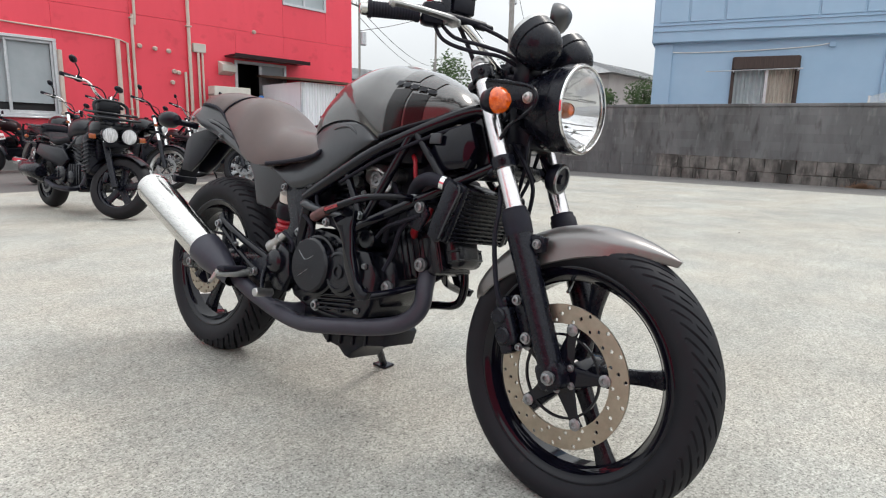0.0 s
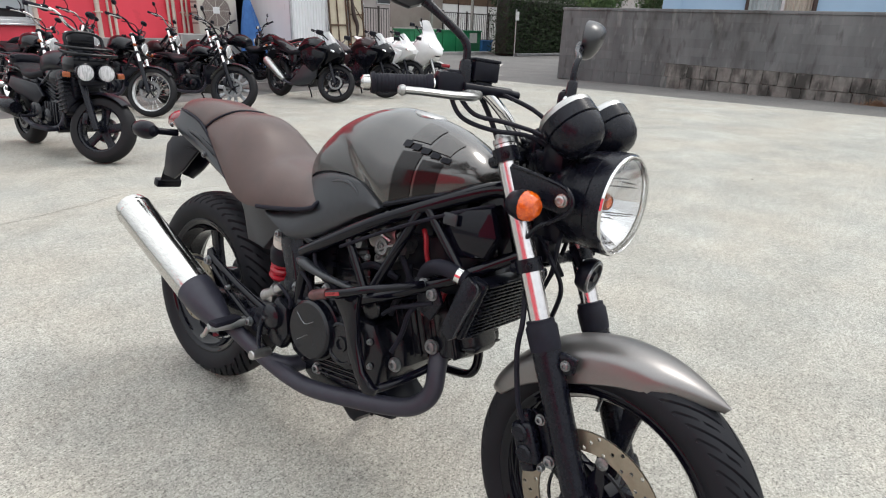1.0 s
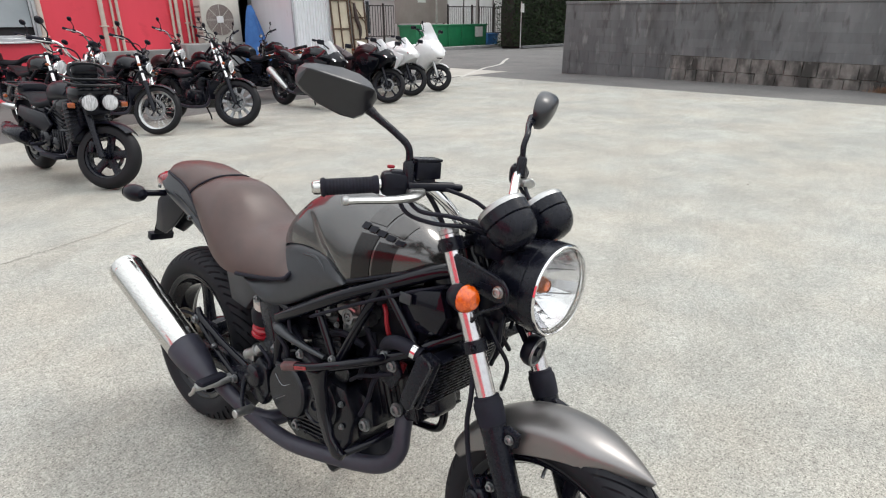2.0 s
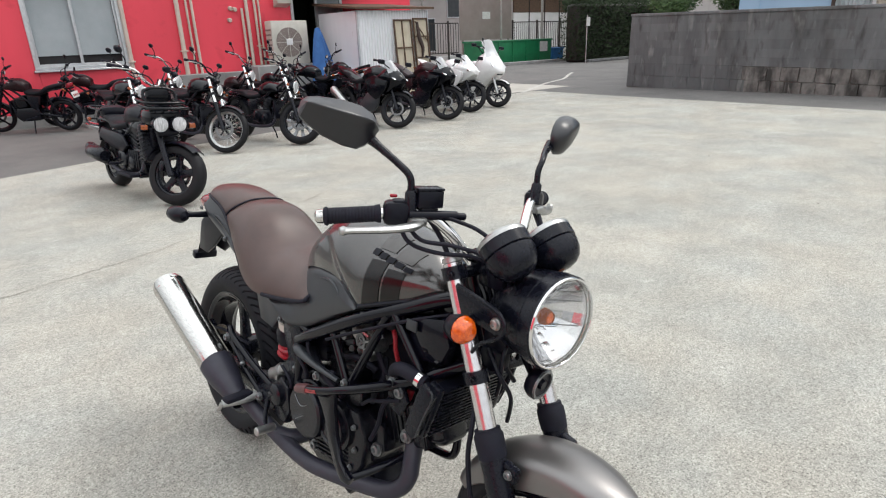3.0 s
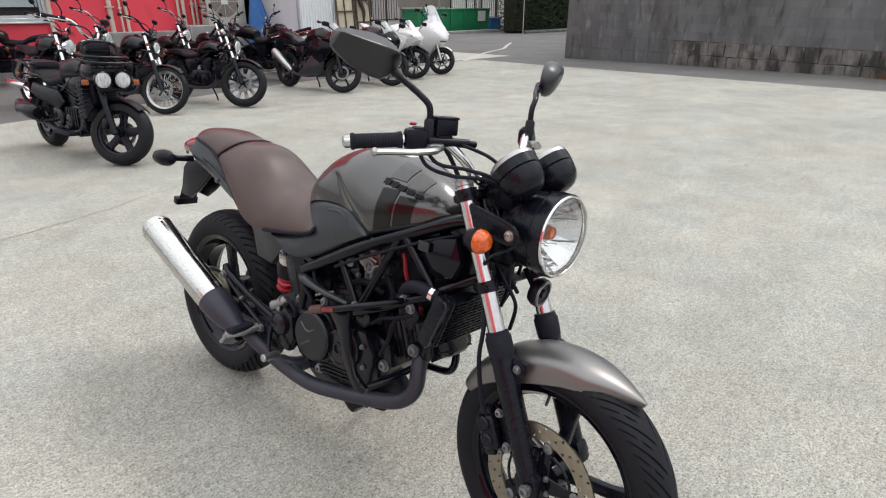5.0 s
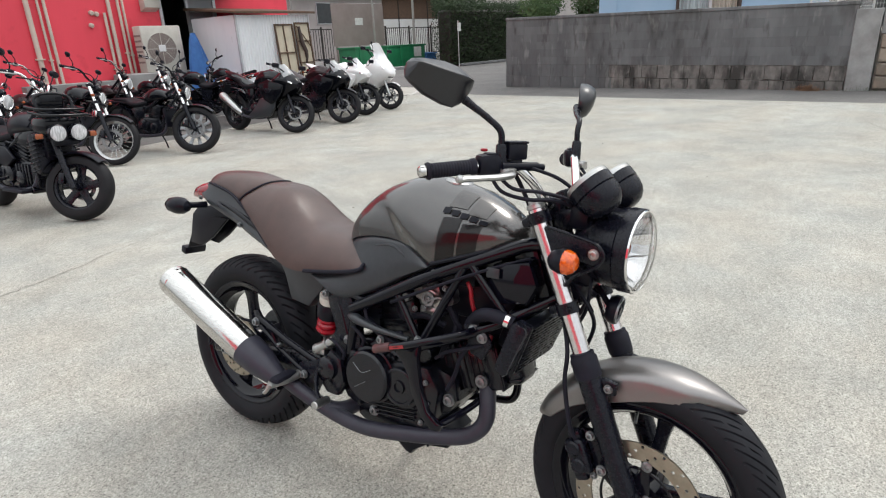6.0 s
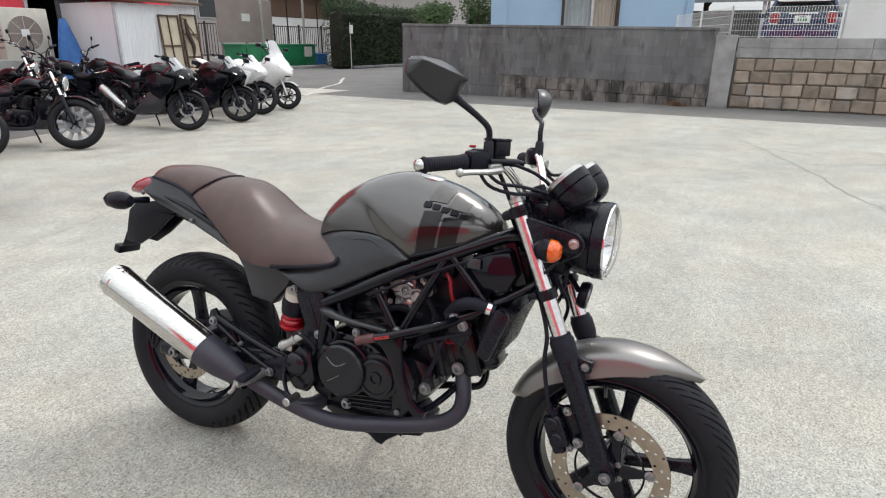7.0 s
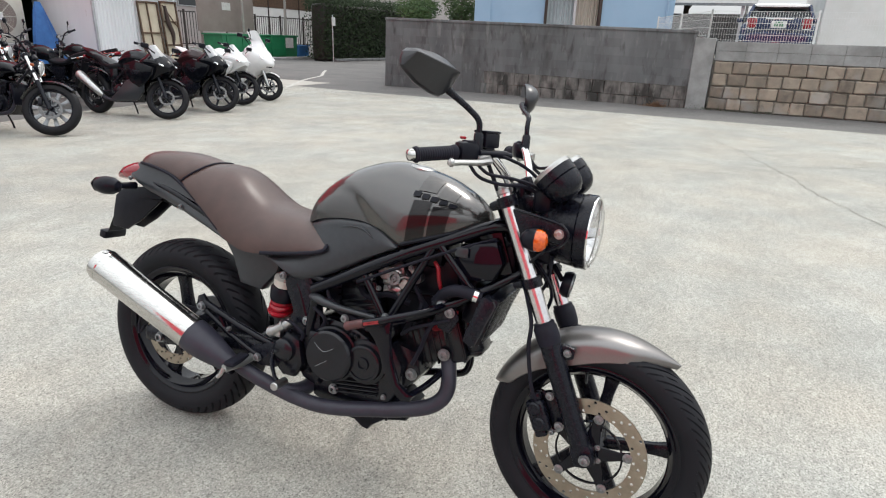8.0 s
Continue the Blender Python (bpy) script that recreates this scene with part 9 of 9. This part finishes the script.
part("fuel_cover", box((0.86, 0, 0.66), (0.4, 0.24, 0.2), 0.06), "parkblack", scr, "glossy black centre cover")
part("front_rack", join(*[tube([(1.16 + dx, -0.17, 0.9 + dz), (1.36 + dx, -0.17, 0.88 + dz), (1.41 + dx, -0.12, 0.875 + dz), (1.41 + dx, 0.12, 0.875 + dz), (1.36 + dx, 0.17, 0.88 + dz), (1.16 + dx, 0.17, 0.9 + dz)], 0.0125, 10, 3) for dx, dz in ((0.0, 0.0), (-0.06, 0.045))], *[tube([(1.16, y, 0.9), (1.41, y, 0.876)], 0.009, 6, 1) for y in (-0.085, 0.0, 0.085)], *[tube([(1.3, y, 0.88), (1.24, y, 0.76)], 0.011, 8, 1) for y in (-0.12, 0.12)]), "parkblack", scr, "black tubular front rack")
part("lamp_bracket", join(box((1.27, 0, 0.735), (0.1, 0.26, 0.09), 0.03), box((1.31, 0, 0.66), (0.05, 0.2, 0.06), 0.02)), "plastic", scr, "black bracket behind the twin lamps")
part("leg_shield", join(box((1.1, 0, 0.56), (0.12, 0.34, 0.36), 0.04, Matrix.Rotation(radians(-14), 4, "Y")), box((1.14, 0, 0.87), (0.1, 0.2, 0.12), 0.04)), "plastic", scr, "ribbed black leg shield")
for k in range(8):
    part("cooling_louvre", box((1.1, 0, 0.42 + k * 0.035), (0.15, 0.35, 0.012), 0.004, Matrix.Rotation(radians(-14), 4, "Y")), "satinblack", scr)
part("body_panel", both(prism([(0.1, 0.64), (0.62, 0.6), (0.74, 0.5), (0.6, 0.42), (0.2, 0.48), (0.0, 0.54)], -0.17, -0.13, 0.025)), "plastic", scr, "black plastic body panel")
ec = part("engine_cover", join(box((0.78, 0, 0.36), (0.42, 0.25, 0.26), 0.04), box((0.62, 0, 0.5), (0.5, 0.22, 0.18), 0.05)), "engine", scr, "black engine block under the floor")
for k in range(5):
    part("rib", box((0.7 + 0.05 * k, -0.13, 0.36), (0.02, 0.02, 0.2), 0.006), "engine", ec)
part("case_cover", lathe([(-0.04, 0.095), (0.02, 0.09), (0.03, 0.06), (0.03, 0)], (0.5, -0.13, 0.34), (0, -1, 0), 24), "engine", ec)
part("cross_tube", cyl((0.95, -0.16, 0.24), (0.95, 0.16, 0.24), 0.03, 14, 0.005), "engine", ec)
part("footboard", both(box((0.78, -0.2, 0.235), (0.34, 0.09, 0.03), 0.01)), "rubber", scr, "ribbed black footboard")
part("horn_panel", join(box((1.16, 0, 0.6), (0.08, 0.22, 0.2), 0.03), *[box((1.2, 0, 0.54 + 0.035 * k), (0.02, 0.2, 0.012), 0.004) for k in range(5)]), "plastic", scr, "black grille between the fork legs")
part("back_support", box((0.02, 0, 0.78), (0.16, 0.24, 0.12), 0.05), "plastic", scr, "padded black backrest")
part("rear_rack", join(tube([(0.1, -0.14, 0.8), (-0.28, -0.14, 0.82), (-0.3, 0, 0.82), (-0.28, 0.14, 0.82), (0.1, 0.14, 0.8)], 0.012, 8, 3), tube([(0.0, -0.15, 0.64), (-0.3, -0.16, 0.66), (-0.3, -0.16, 0.82)], 0.011, 8, 3)), "satinblack", scr, "tubular rear rack")
part("large_muffler", lathe([(0, 0.05), (0.04, 0.075), (0.34, 0.075), (0.38, 0.06), (0.38, 0)], (0.26, -0.21, 0.36), (-1, 0, 0.05), 24), "satinblack", scr, "large black muffler")
park(scr, 1.765, 5.72, -82, 1.38, 5)

wire_b = parked_bike("black classic motorcycle with bright wire-spoked wheels", 1.4, 0.31, 0.31, 0.1, 0.12, "wire", "alu", "parkblack", "std", "vinyl", "small", "chrome", 1.1, 0.38, fender="satinblack", muffler="satinblack", tail_up=0.02)
park(wire_b, 3.12, 8.16, -80, 1.4, 7)
crs = parked_bike("black cruiser with slotted polished front wheel and chrome fork", 1.45, 0.32, 0.31, 0.13, 0.16, "slot", "satinblack", "parkblack", "cruiser", "vinyl", "round", "chrome", 1.06, 0.4, fender="satinblack", seat_h=0.68, tail_up=0.0)
park(crs, 4.13, 7.97, -78, 1.45, 7)
spo = parked_bike("black fully faired sport motorcycle with a clear screen", 1.38, 0.3, 0.31, 0.11, 0.14, "cast", "satinblack", "parkblack", "sport", "vinyl", "none", "satinblack", 0.98, 0.3, fairing="parkblack", belly="cover", accent="gold", fender="parkblack", muffler="alu", tail_up=0.12, spokes=5)
park(spo, 5.97, 8.16, -84, 1.38, 8)
spo2 = parked_bike("black and red faired sport motorcycle with gold fork", 1.38, 0.3, 0.31, 0.11, 0.15, "cast", "satinblack", "maroon", "sport", "vinyl", "none", "gold", 0.98, 0.3, fairing="parkblack", belly="satinblack", accent="redpaint", fender="parkblack", tail_up=0.12, spokes=6)
park(spo2, 7.11, 8.26, -86, 1.38, 8)
spo3 = parked_bike("white and black faired sport motorcycle with gold fork", 1.37, 0.3, 0.31, 0.11, 0.15, "cast", "satinblack", "white", "sport", "vinyl", "none", "gold", 0.98, 0.3, fairing="white", belly="satinblack", fender="parkblack", tail_up=0.12, spokes=7)
park(spo3, 8.1, 8.74, -88, 1.37, 8)

# big white scooter
sco = parked_bike("large white touring scooter with a tall clear screen", 1.5, 0.27, 0.27, 0.12, 0.14, "cast", "satinblack", "white", "cruiser", "vinyl", "none", "alu", 1.08, 0.33, fender="white", seat_h=0.72, tail_up=0.08, spokes=6)


part("leg_shield", shell([(0.98, 0.98, 0.8, 0.36, 0.2), (1.08, 1.06, 0.82, 0.38, 0.26), (1.22, 1.07, 0.85, 0.45, 0.28), (1.36, 1.0, 0.83, 0.55, 0.25), (1.48, 0.88, 0.77, 0.63, 0.18), (1.56, 0.77, 0.72, 0.67, 0.1), (1.585, 0.71, 0.7, 0.69, 0.03)]), "white", sco, "white rounded front fairing", 40)
for s in (-1, 1):
    part("headlight", prism([(1.3, 0.94), (1.42, 0.87), (1.5, 0.79), (1.44, 0.79), (1.33, 0.86)], s * 0.2, s * 0.13, 0.01), "lampglass", sco, "swept-back headlight")
    part("mirror", join(tube([(1.2, s * 0.2, 1.02), (1.16, s * 0.3, 1.14), (1.14, s * 0.36, 1.17)], 0.009, 8, 3), box((1.12, s * 0.4, 1.19), (0.04, 0.13, 0.07), 0.025)), "satinblack", sco, "black mirror on a thin stem")
part("air_intake", box((1.5, 0, 0.66), (0.06, 0.16, 0.05), 0.015), "plastic", sco)
part("floor_body", both(prism([(-0.28, 0.76), (0.1, 0.74), (0.5, 0.66), (0.74, 0.5), (0.98, 0.5), (1.12, 0.4), (0.94, 0.25), (0.5, 0.27), (0.2, 0.42), (-0.1, 0.52), (-0.3, 0.7)], -0.235, -0.14, 0.03)), "white", sco, "white body side", 50)
rings = []
for i in range(8):
    u = i / 7
    rings.append([(1.36 - u * 0.22 - 0.06 * (q / 6) ** 2, q / 6 * (0.21 - 0.05 * u), 1.0 + u * 0.33 - 0.04 * (q / 6) ** 2) for q in range(-6, 7)])
part("tall_screen", join(loft(rings, False, False), loft([[(p[0] - 0.004, p[1], p[2] - 0.003) for p in r] for r in rings], False, False)), "screen", sco, "tall clear windscreen").visible_shadow = False
park(sco, 9.03, 8.93, -88, 1.5, 7)

# second row, nearer the red wall
chr_b = parked_bike("black classic motorcycle with a chrome headlight", 1.42, 0.31, 0.31, 0.1, 0.13, "wire", "chrome", "parkblack", "std", "vinyl", "chrome", "chrome", 1.12, 0.4, fender="chrome", chrome_engine=True, muffler="chrome", tail_up=0.02)
park(chr_b, 2.3, 8.95, -82, 1.42, 7)
mar = parked_bike("maroon cruiser with chrome engine and high handlebar", 1.55, 0.32, 0.31, 0.11, 0.15, "wire", "chrome", "maroon", "cruiser", "vinyl", "chrome", "chrome", 1.16, 0.42, fender="maroon", chrome_engine=True, muffler="chrome", seat_h=0.66, tail_up=-0.02)
park(mar, 3.15, 10.1, -80, 1.55, 7)
red_c = parked_bike("dark maroon cruiser with chrome engine", 1.55, 0.32, 0.31, 0.11, 0.15, "wire", "chrome", "maroon", "cruiser", "vinyl", "chrome", "chrome", 1.15, 0.42, fender="parkblack", chrome_engine=True, muffler="chrome", seat_h=0.66, tail_up=-0.02)
park(red_c, 4.6, 10.6, -78, 1.55, 7)
blk_c = parked_bike("black cruiser with chrome details", 1.5, 0.32, 0.31, 0.11, 0.15, "wire", "chrome", "parkblack", "cruiser", "vinyl", "chrome", "chrome", 1.16, 0.4, fender="parkblack", chrome_engine=True, muffler="chrome", seat_h=0.68, tail_up=-0.02)
park(blk_c, 5.35, 10.75, -80, 1.5, 7)
nak = parked_bike("black naked motorcycle with a grab rail, tail towards the yard", 1.4, 0.3, 0.31, 0.11, 0.15, "cast", "satinblack", "parkblack", "std", "vinyl", "round", "chrome", 1.08, 0.38, rear_box=True, tail_up=0.12)
park(nak, 7.1, 12.4, 98, 1.4, 7)
nak2 = copy_thing(nak, nak.matrix_world.copy())
nak2.matrix_world = pose(6.4, 10.36, 0, 0, 0, 115) @ pose(0, 0, 0, -7, 0, 0)
tagged(nak2, "black naked motorcycle in the second row, turned away from the yard")
comm = parked_bike("small maroon and black commuter motorcycle, tail towards the yard", 1.28, 0.29, 0.29, 0.085, 0.1, "cast", "satinblack", "maroon", "std", "vinyl", "round", "satinblack", 1.06, 0.36, fender="satinblack", tail_up=0.06, muffler="satinblack")
part("number_plate", box((-0.285, 0, 0.66), (0.008, 0.2, 0.11), 0.003, Matrix.Rotation(radians(14), 4, "Y")), "plate", comm, "white plate with plain bars")
for yy in (-0.06, -0.02, 0.02, 0.06):
    part("plate_bar", box((-0.291, yy, 0.655), (0.004, 0.024, 0.04), 0, Matrix.Rotation(radians(14), 4, "Y")), "redlabel", comm)
part("tail_lens", box((-0.23, 0, 0.83), (0.05, 0.17, 0.08), 0.02), "redlens", comm, "wide red tail lamp")
hh = radians(140)
park(comm, 2.0 + 1.28 * math.cos(hh), 13.1 + 1.28 * math.sin(hh), 140, 1.28, 7)
comm2 = copy_thing(comm, comm.matrix_world.copy())
hh = radians(146)
comm2.matrix_world = pose(3.1, 13.35, 0, 0, 0, 150) @ pose(0, 0, 0, -7, 0, 0)
tagged(comm2, "small maroon and black commuter motorcycle beside its twin")

# ---- the parked car behind the white fence, seen from the rear ----
def small_car(x, y, z):
    c = thing("car", "dark blue small hatchback with a white roof, parked behind the fence", "car", pose(x, y, z))
    # x runs from the tail forwards, so the car's nose points away from the yard
    def hull(sections, n=28, e=0.55):
        rings_ = []
        for px, zb, zt, hw in spline(sections, 4):
            rings_.append([(px, math.copysign(abs(math.cos(a)) ** e, math.cos(a)) * hw, (zb + zt) / 2 + math.copysign(abs(math.sin(a)) ** e, math.sin(a)) * (zt - zb) / 2) for a in (2 * math.pi * j / n for j in range(n))])
        return loft(rings_)
    body = part("body", hull([(0.0, 0.42, 0.72, 0.66), (0.06, 0.3, 0.86, 0.8), (0.3, 0.22, 0.94, 0.85), (1.2, 0.2, 0.93, 0.865), (2.6, 0.2, 0.9, 0.86), (3.3, 0.24, 0.84, 0.82), (3.7, 0.3, 0.74, 0.7), (3.8, 0.4, 0.6, 0.5)]), "carblue", c, "dark blue body shell", 50)
    part("cabin", hull([(0.12, 0.85, 0.94, 0.72), (0.24, 0.85, 1.16, 0.68), (0.36, 0.85, 1.26, 0.64), (1.4, 0.85, 1.31, 0.65), (2.1, 0.85, 1.25, 0.65), (2.5, 0.85, 1.02, 0.7), (2.75, 0.85, 0.92, 0.72)], e=0.4), "carglass", c, "dark glass cabin", 50)
    part("roof", hull([(0.14, 1.21, 1.25, 0.56), (0.36, 1.24, 1.3, 0.63), (1.3, 1.29, 1.35, 0.64), (2.0, 1.24, 1.3, 0.63), (2.3, 1.14, 1.2, 0.58)], e=0.45), "white", c, "white roof panel", 50)
    part("roof_pillar", both(tube([(0.26, -0.6, 1.25), (0.2, -0.665, 1.1), (0.14, -0.73, 0.93)], 0.045, 10, 3)), "carblue", c)
    part("tailgate", box((0.0, 0, 0.82), (0.1, 1.02, 0.3), 0.04), "carblue", c)
    part("number_plate", box((-0.056, 0, 0.8), (0.012, 0.33, 0.165), 0.004), "plate", c, "white plate with plain green bars")
    for k, (yy, ww, hh, zz) in enumerate(((0.06, 0.03, 0.03, 0.85), (0.0, 0.05, 0.03, 0.85), (-0.06, 0.03, 0.03, 0.85), (0.08, 0.035, 0.06, 0.785), (0.03, 0.03, 0.06, 0.785), (-0.03, 0.03, 0.06, 0.785), (-0.08, 0.035, 0.06, 0.785))):
        part("plate_bar", box((-0.064, yy, zz), (0.003, ww, hh)), "green", c)
    part("trim_strip", box((-0.055, 0, 0.93), (0.02, 0.62, 0.035), 0.01), "chrome", c, "chrome tailgate strip")
    for s in (-1, 1):
        tl = part("tail_light", box((-0.03, s * 0.6, 0.83), (0.09, 0.18, 0.24), 0.042), "redlens", c, "red tail light in a chrome frame")
        part("chrome_frame", tube([(-0.06, s * 0.6 + a, 0.83 + b) for a, b in ((0.06, 0.125), (0.095, 0.09), (0.095, -0.09), (0.06, -0.125), (-0.06, -0.125), (-0.095, -0.09), (-0.095, 0.09), (-0.06, 0.125), (0.06, 0.125))], 0.011, 8, 3), "chrome", tl)
        for px in (0.62, 3.1):
            wh = part("wheel", lathe([(-0.1, 0.0), (-0.1, 0.2), (-0.04, 0.22), (0.04, 0.2), (0.04, 0.0)], (px, s * 0.76, 0.3), (0, s, 0), 24), "alu", c)
            part("tyre", plain_tyre((px, s * 0.76, 0.3), 0.3, 0.19, 0.2, 32), "tyre", wh)
        mi = part("door_mirror", box((2.35, s * 0.93, 0.98), (0.1, 0.18, 0.12), 0.04), "carblue", c)
    part("bumper", hull([(-0.09, 0.42, 0.56, 0.6), (-0.07, 0.34, 0.62, 0.76), (0.1, 0.3, 0.64, 0.84)]), "carblue", c)
    part("fog_lamp", box((-0.09, 0, 0.36), (0.03, 0.2, 0.06), 0.015), "redlens", c)
    return c


small_car(17.2, -0.08, 1.091)

# ---- small litter of the yard ----
for k, (px, py, s) in enumerate(((4.35, -1.28, 0.022), (5.6, 1.7, 0.012), (3.2, 3.9, 0.01), (6.9, 3.3, 0.012), (2.6, 0.2, 0.008))):
    p = thing("pebble", "small pale pebble lying on the concrete", "pebble", pose(px, py, 0), "loose pebbles")
    rp = random.Random(k)
    part("stone", lathe([(0, s * 0.5), (s * 0.25, s), (s * 0.6, s * 0.8), (s * 0.75, s * 0.3), (s * 0.76, 0)], (0, 0, 0), (rp.uniform(-.2, .2), rp.uniform(-.2, .2), 1), 8), "apron", p)
weed_v, weed_f = [], []
rw_ = random.Random(21)
for _ in range(700):
    yy = rw_.uniform(-11.5, 9.4)
    if math.sin(yy * 2.1) + math.sin(yy * 0.9 + 1) < 0.3:
        continue
    xx = WALLX - 0.05 - abs(rw_.gauss(0, 0.06))
    h = rw_.uniform(0.03, 0.13)
    dx, dy = rw_.uniform(-0.05, 0.02), rw_.uniform(-0.05, 0.05)
    k = len(weed_v)
    weed_v += [(xx - 0.006, yy, -0.012), (xx + 0.006, yy + 0.006, -0.012), (xx + dx, yy + dy, h)]
    weed_f.append((k, k + 1, k + 2))
weeds = thing("weeds", "thin green weeds along the foot of the wall", "weeds", kind="stuff")
part("blades", (weed_v, weed_f), "leaf", weeds, smooth=0)
tv, tf = [], []
for _ in range(420):
    a, q = rw_.uniform(0, 6.283), abs(rw_.gauss(0, 0.13))
    xx, yy = WALLX - 0.16 + q * math.cos(a) * 0.5, 2.15 + q * math.sin(a) * 1.5
    h = rw_.uniform(0.04, 0.17) * max(0.3, 1 - q * 2)
    dx, dy = rw_.uniform(-0.05, 0.05), rw_.uniform(-0.05, 0.05)
    k = len(tv)
    tv += [(xx - 0.005, yy, -0.012), (xx + 0.005, yy + 0.005, -0.012), (xx + dx, yy + dy, h)]
    tf.append((k, k + 1, k + 2))
tuft = thing("dry_grass", "tuft of dry reddish-brown grass at the wall's foot", "grass", kind="stuff")
part("blades", (tv, tf), "drygrass", tuft, smooth=0)

# ---- bricks, stones and blocks of the walls, laid last ----
piece_mesh = {}
for nm, owner, material, lo, hi, bev, gap in PIECES:
    s = [b - a for a, b in zip(lo, hi)]
    s[1] -= gap
    s[2] -= gap
    rough_cut = material in ("stone", "oldstone")
    shape_rng = random.Random(hash((round(lo[1], 3), round(lo[2], 3))) % 9973)
    key = (material, round(s[1], 2), round(s[2], 2), bev, shape_rng.randrange(5) if rough_cut else 0)
    if key not in piece_mesh:
        g = box((0, 0, 0), (s[0], s[1], s[2]), bev, None, 1)
        if rough_cut:      # hewn faces: every corner strays a little
            jit = {}
            vs_ = []
            for p in g[0]:
                c_ = (p[0] > 0, p[1] > 0, p[2] > 0)
                if c_ not in jit:
                    jit[c_] = (shape_rng.uniform(-0.016, 0.004), shape_rng.uniform(-0.016, 0.006), shape_rng.uniform(-0.016, 0.006))
                q = jit[c_]
                vs_.append((p[0] - (q[0] + shape_rng.uniform(-0.004, 0.004)) * (-1 if p[0] < 0 else 0), p[1] + (q[1] + shape_rng.uniform(-0.004, 0.004)) * (1 if p[1] > 0 else -1), p[2] + (q[2] + shape_rng.uniform(-0.004, 0.004)) * (1 if p[2] > 0 else -1)))
            g = (vs_, g[1])
        me = bpy.data.meshes.new(nm)
        me.from_pydata(g[0], [], g[1])
        me.materials.append(M[material])
        piece_mesh[key] = me
    ob = new(nm, piece_mesh[key])
    ob.parent = owner
    ob.location = [(a + b) / 2 for a, b in zip(lo, hi)]
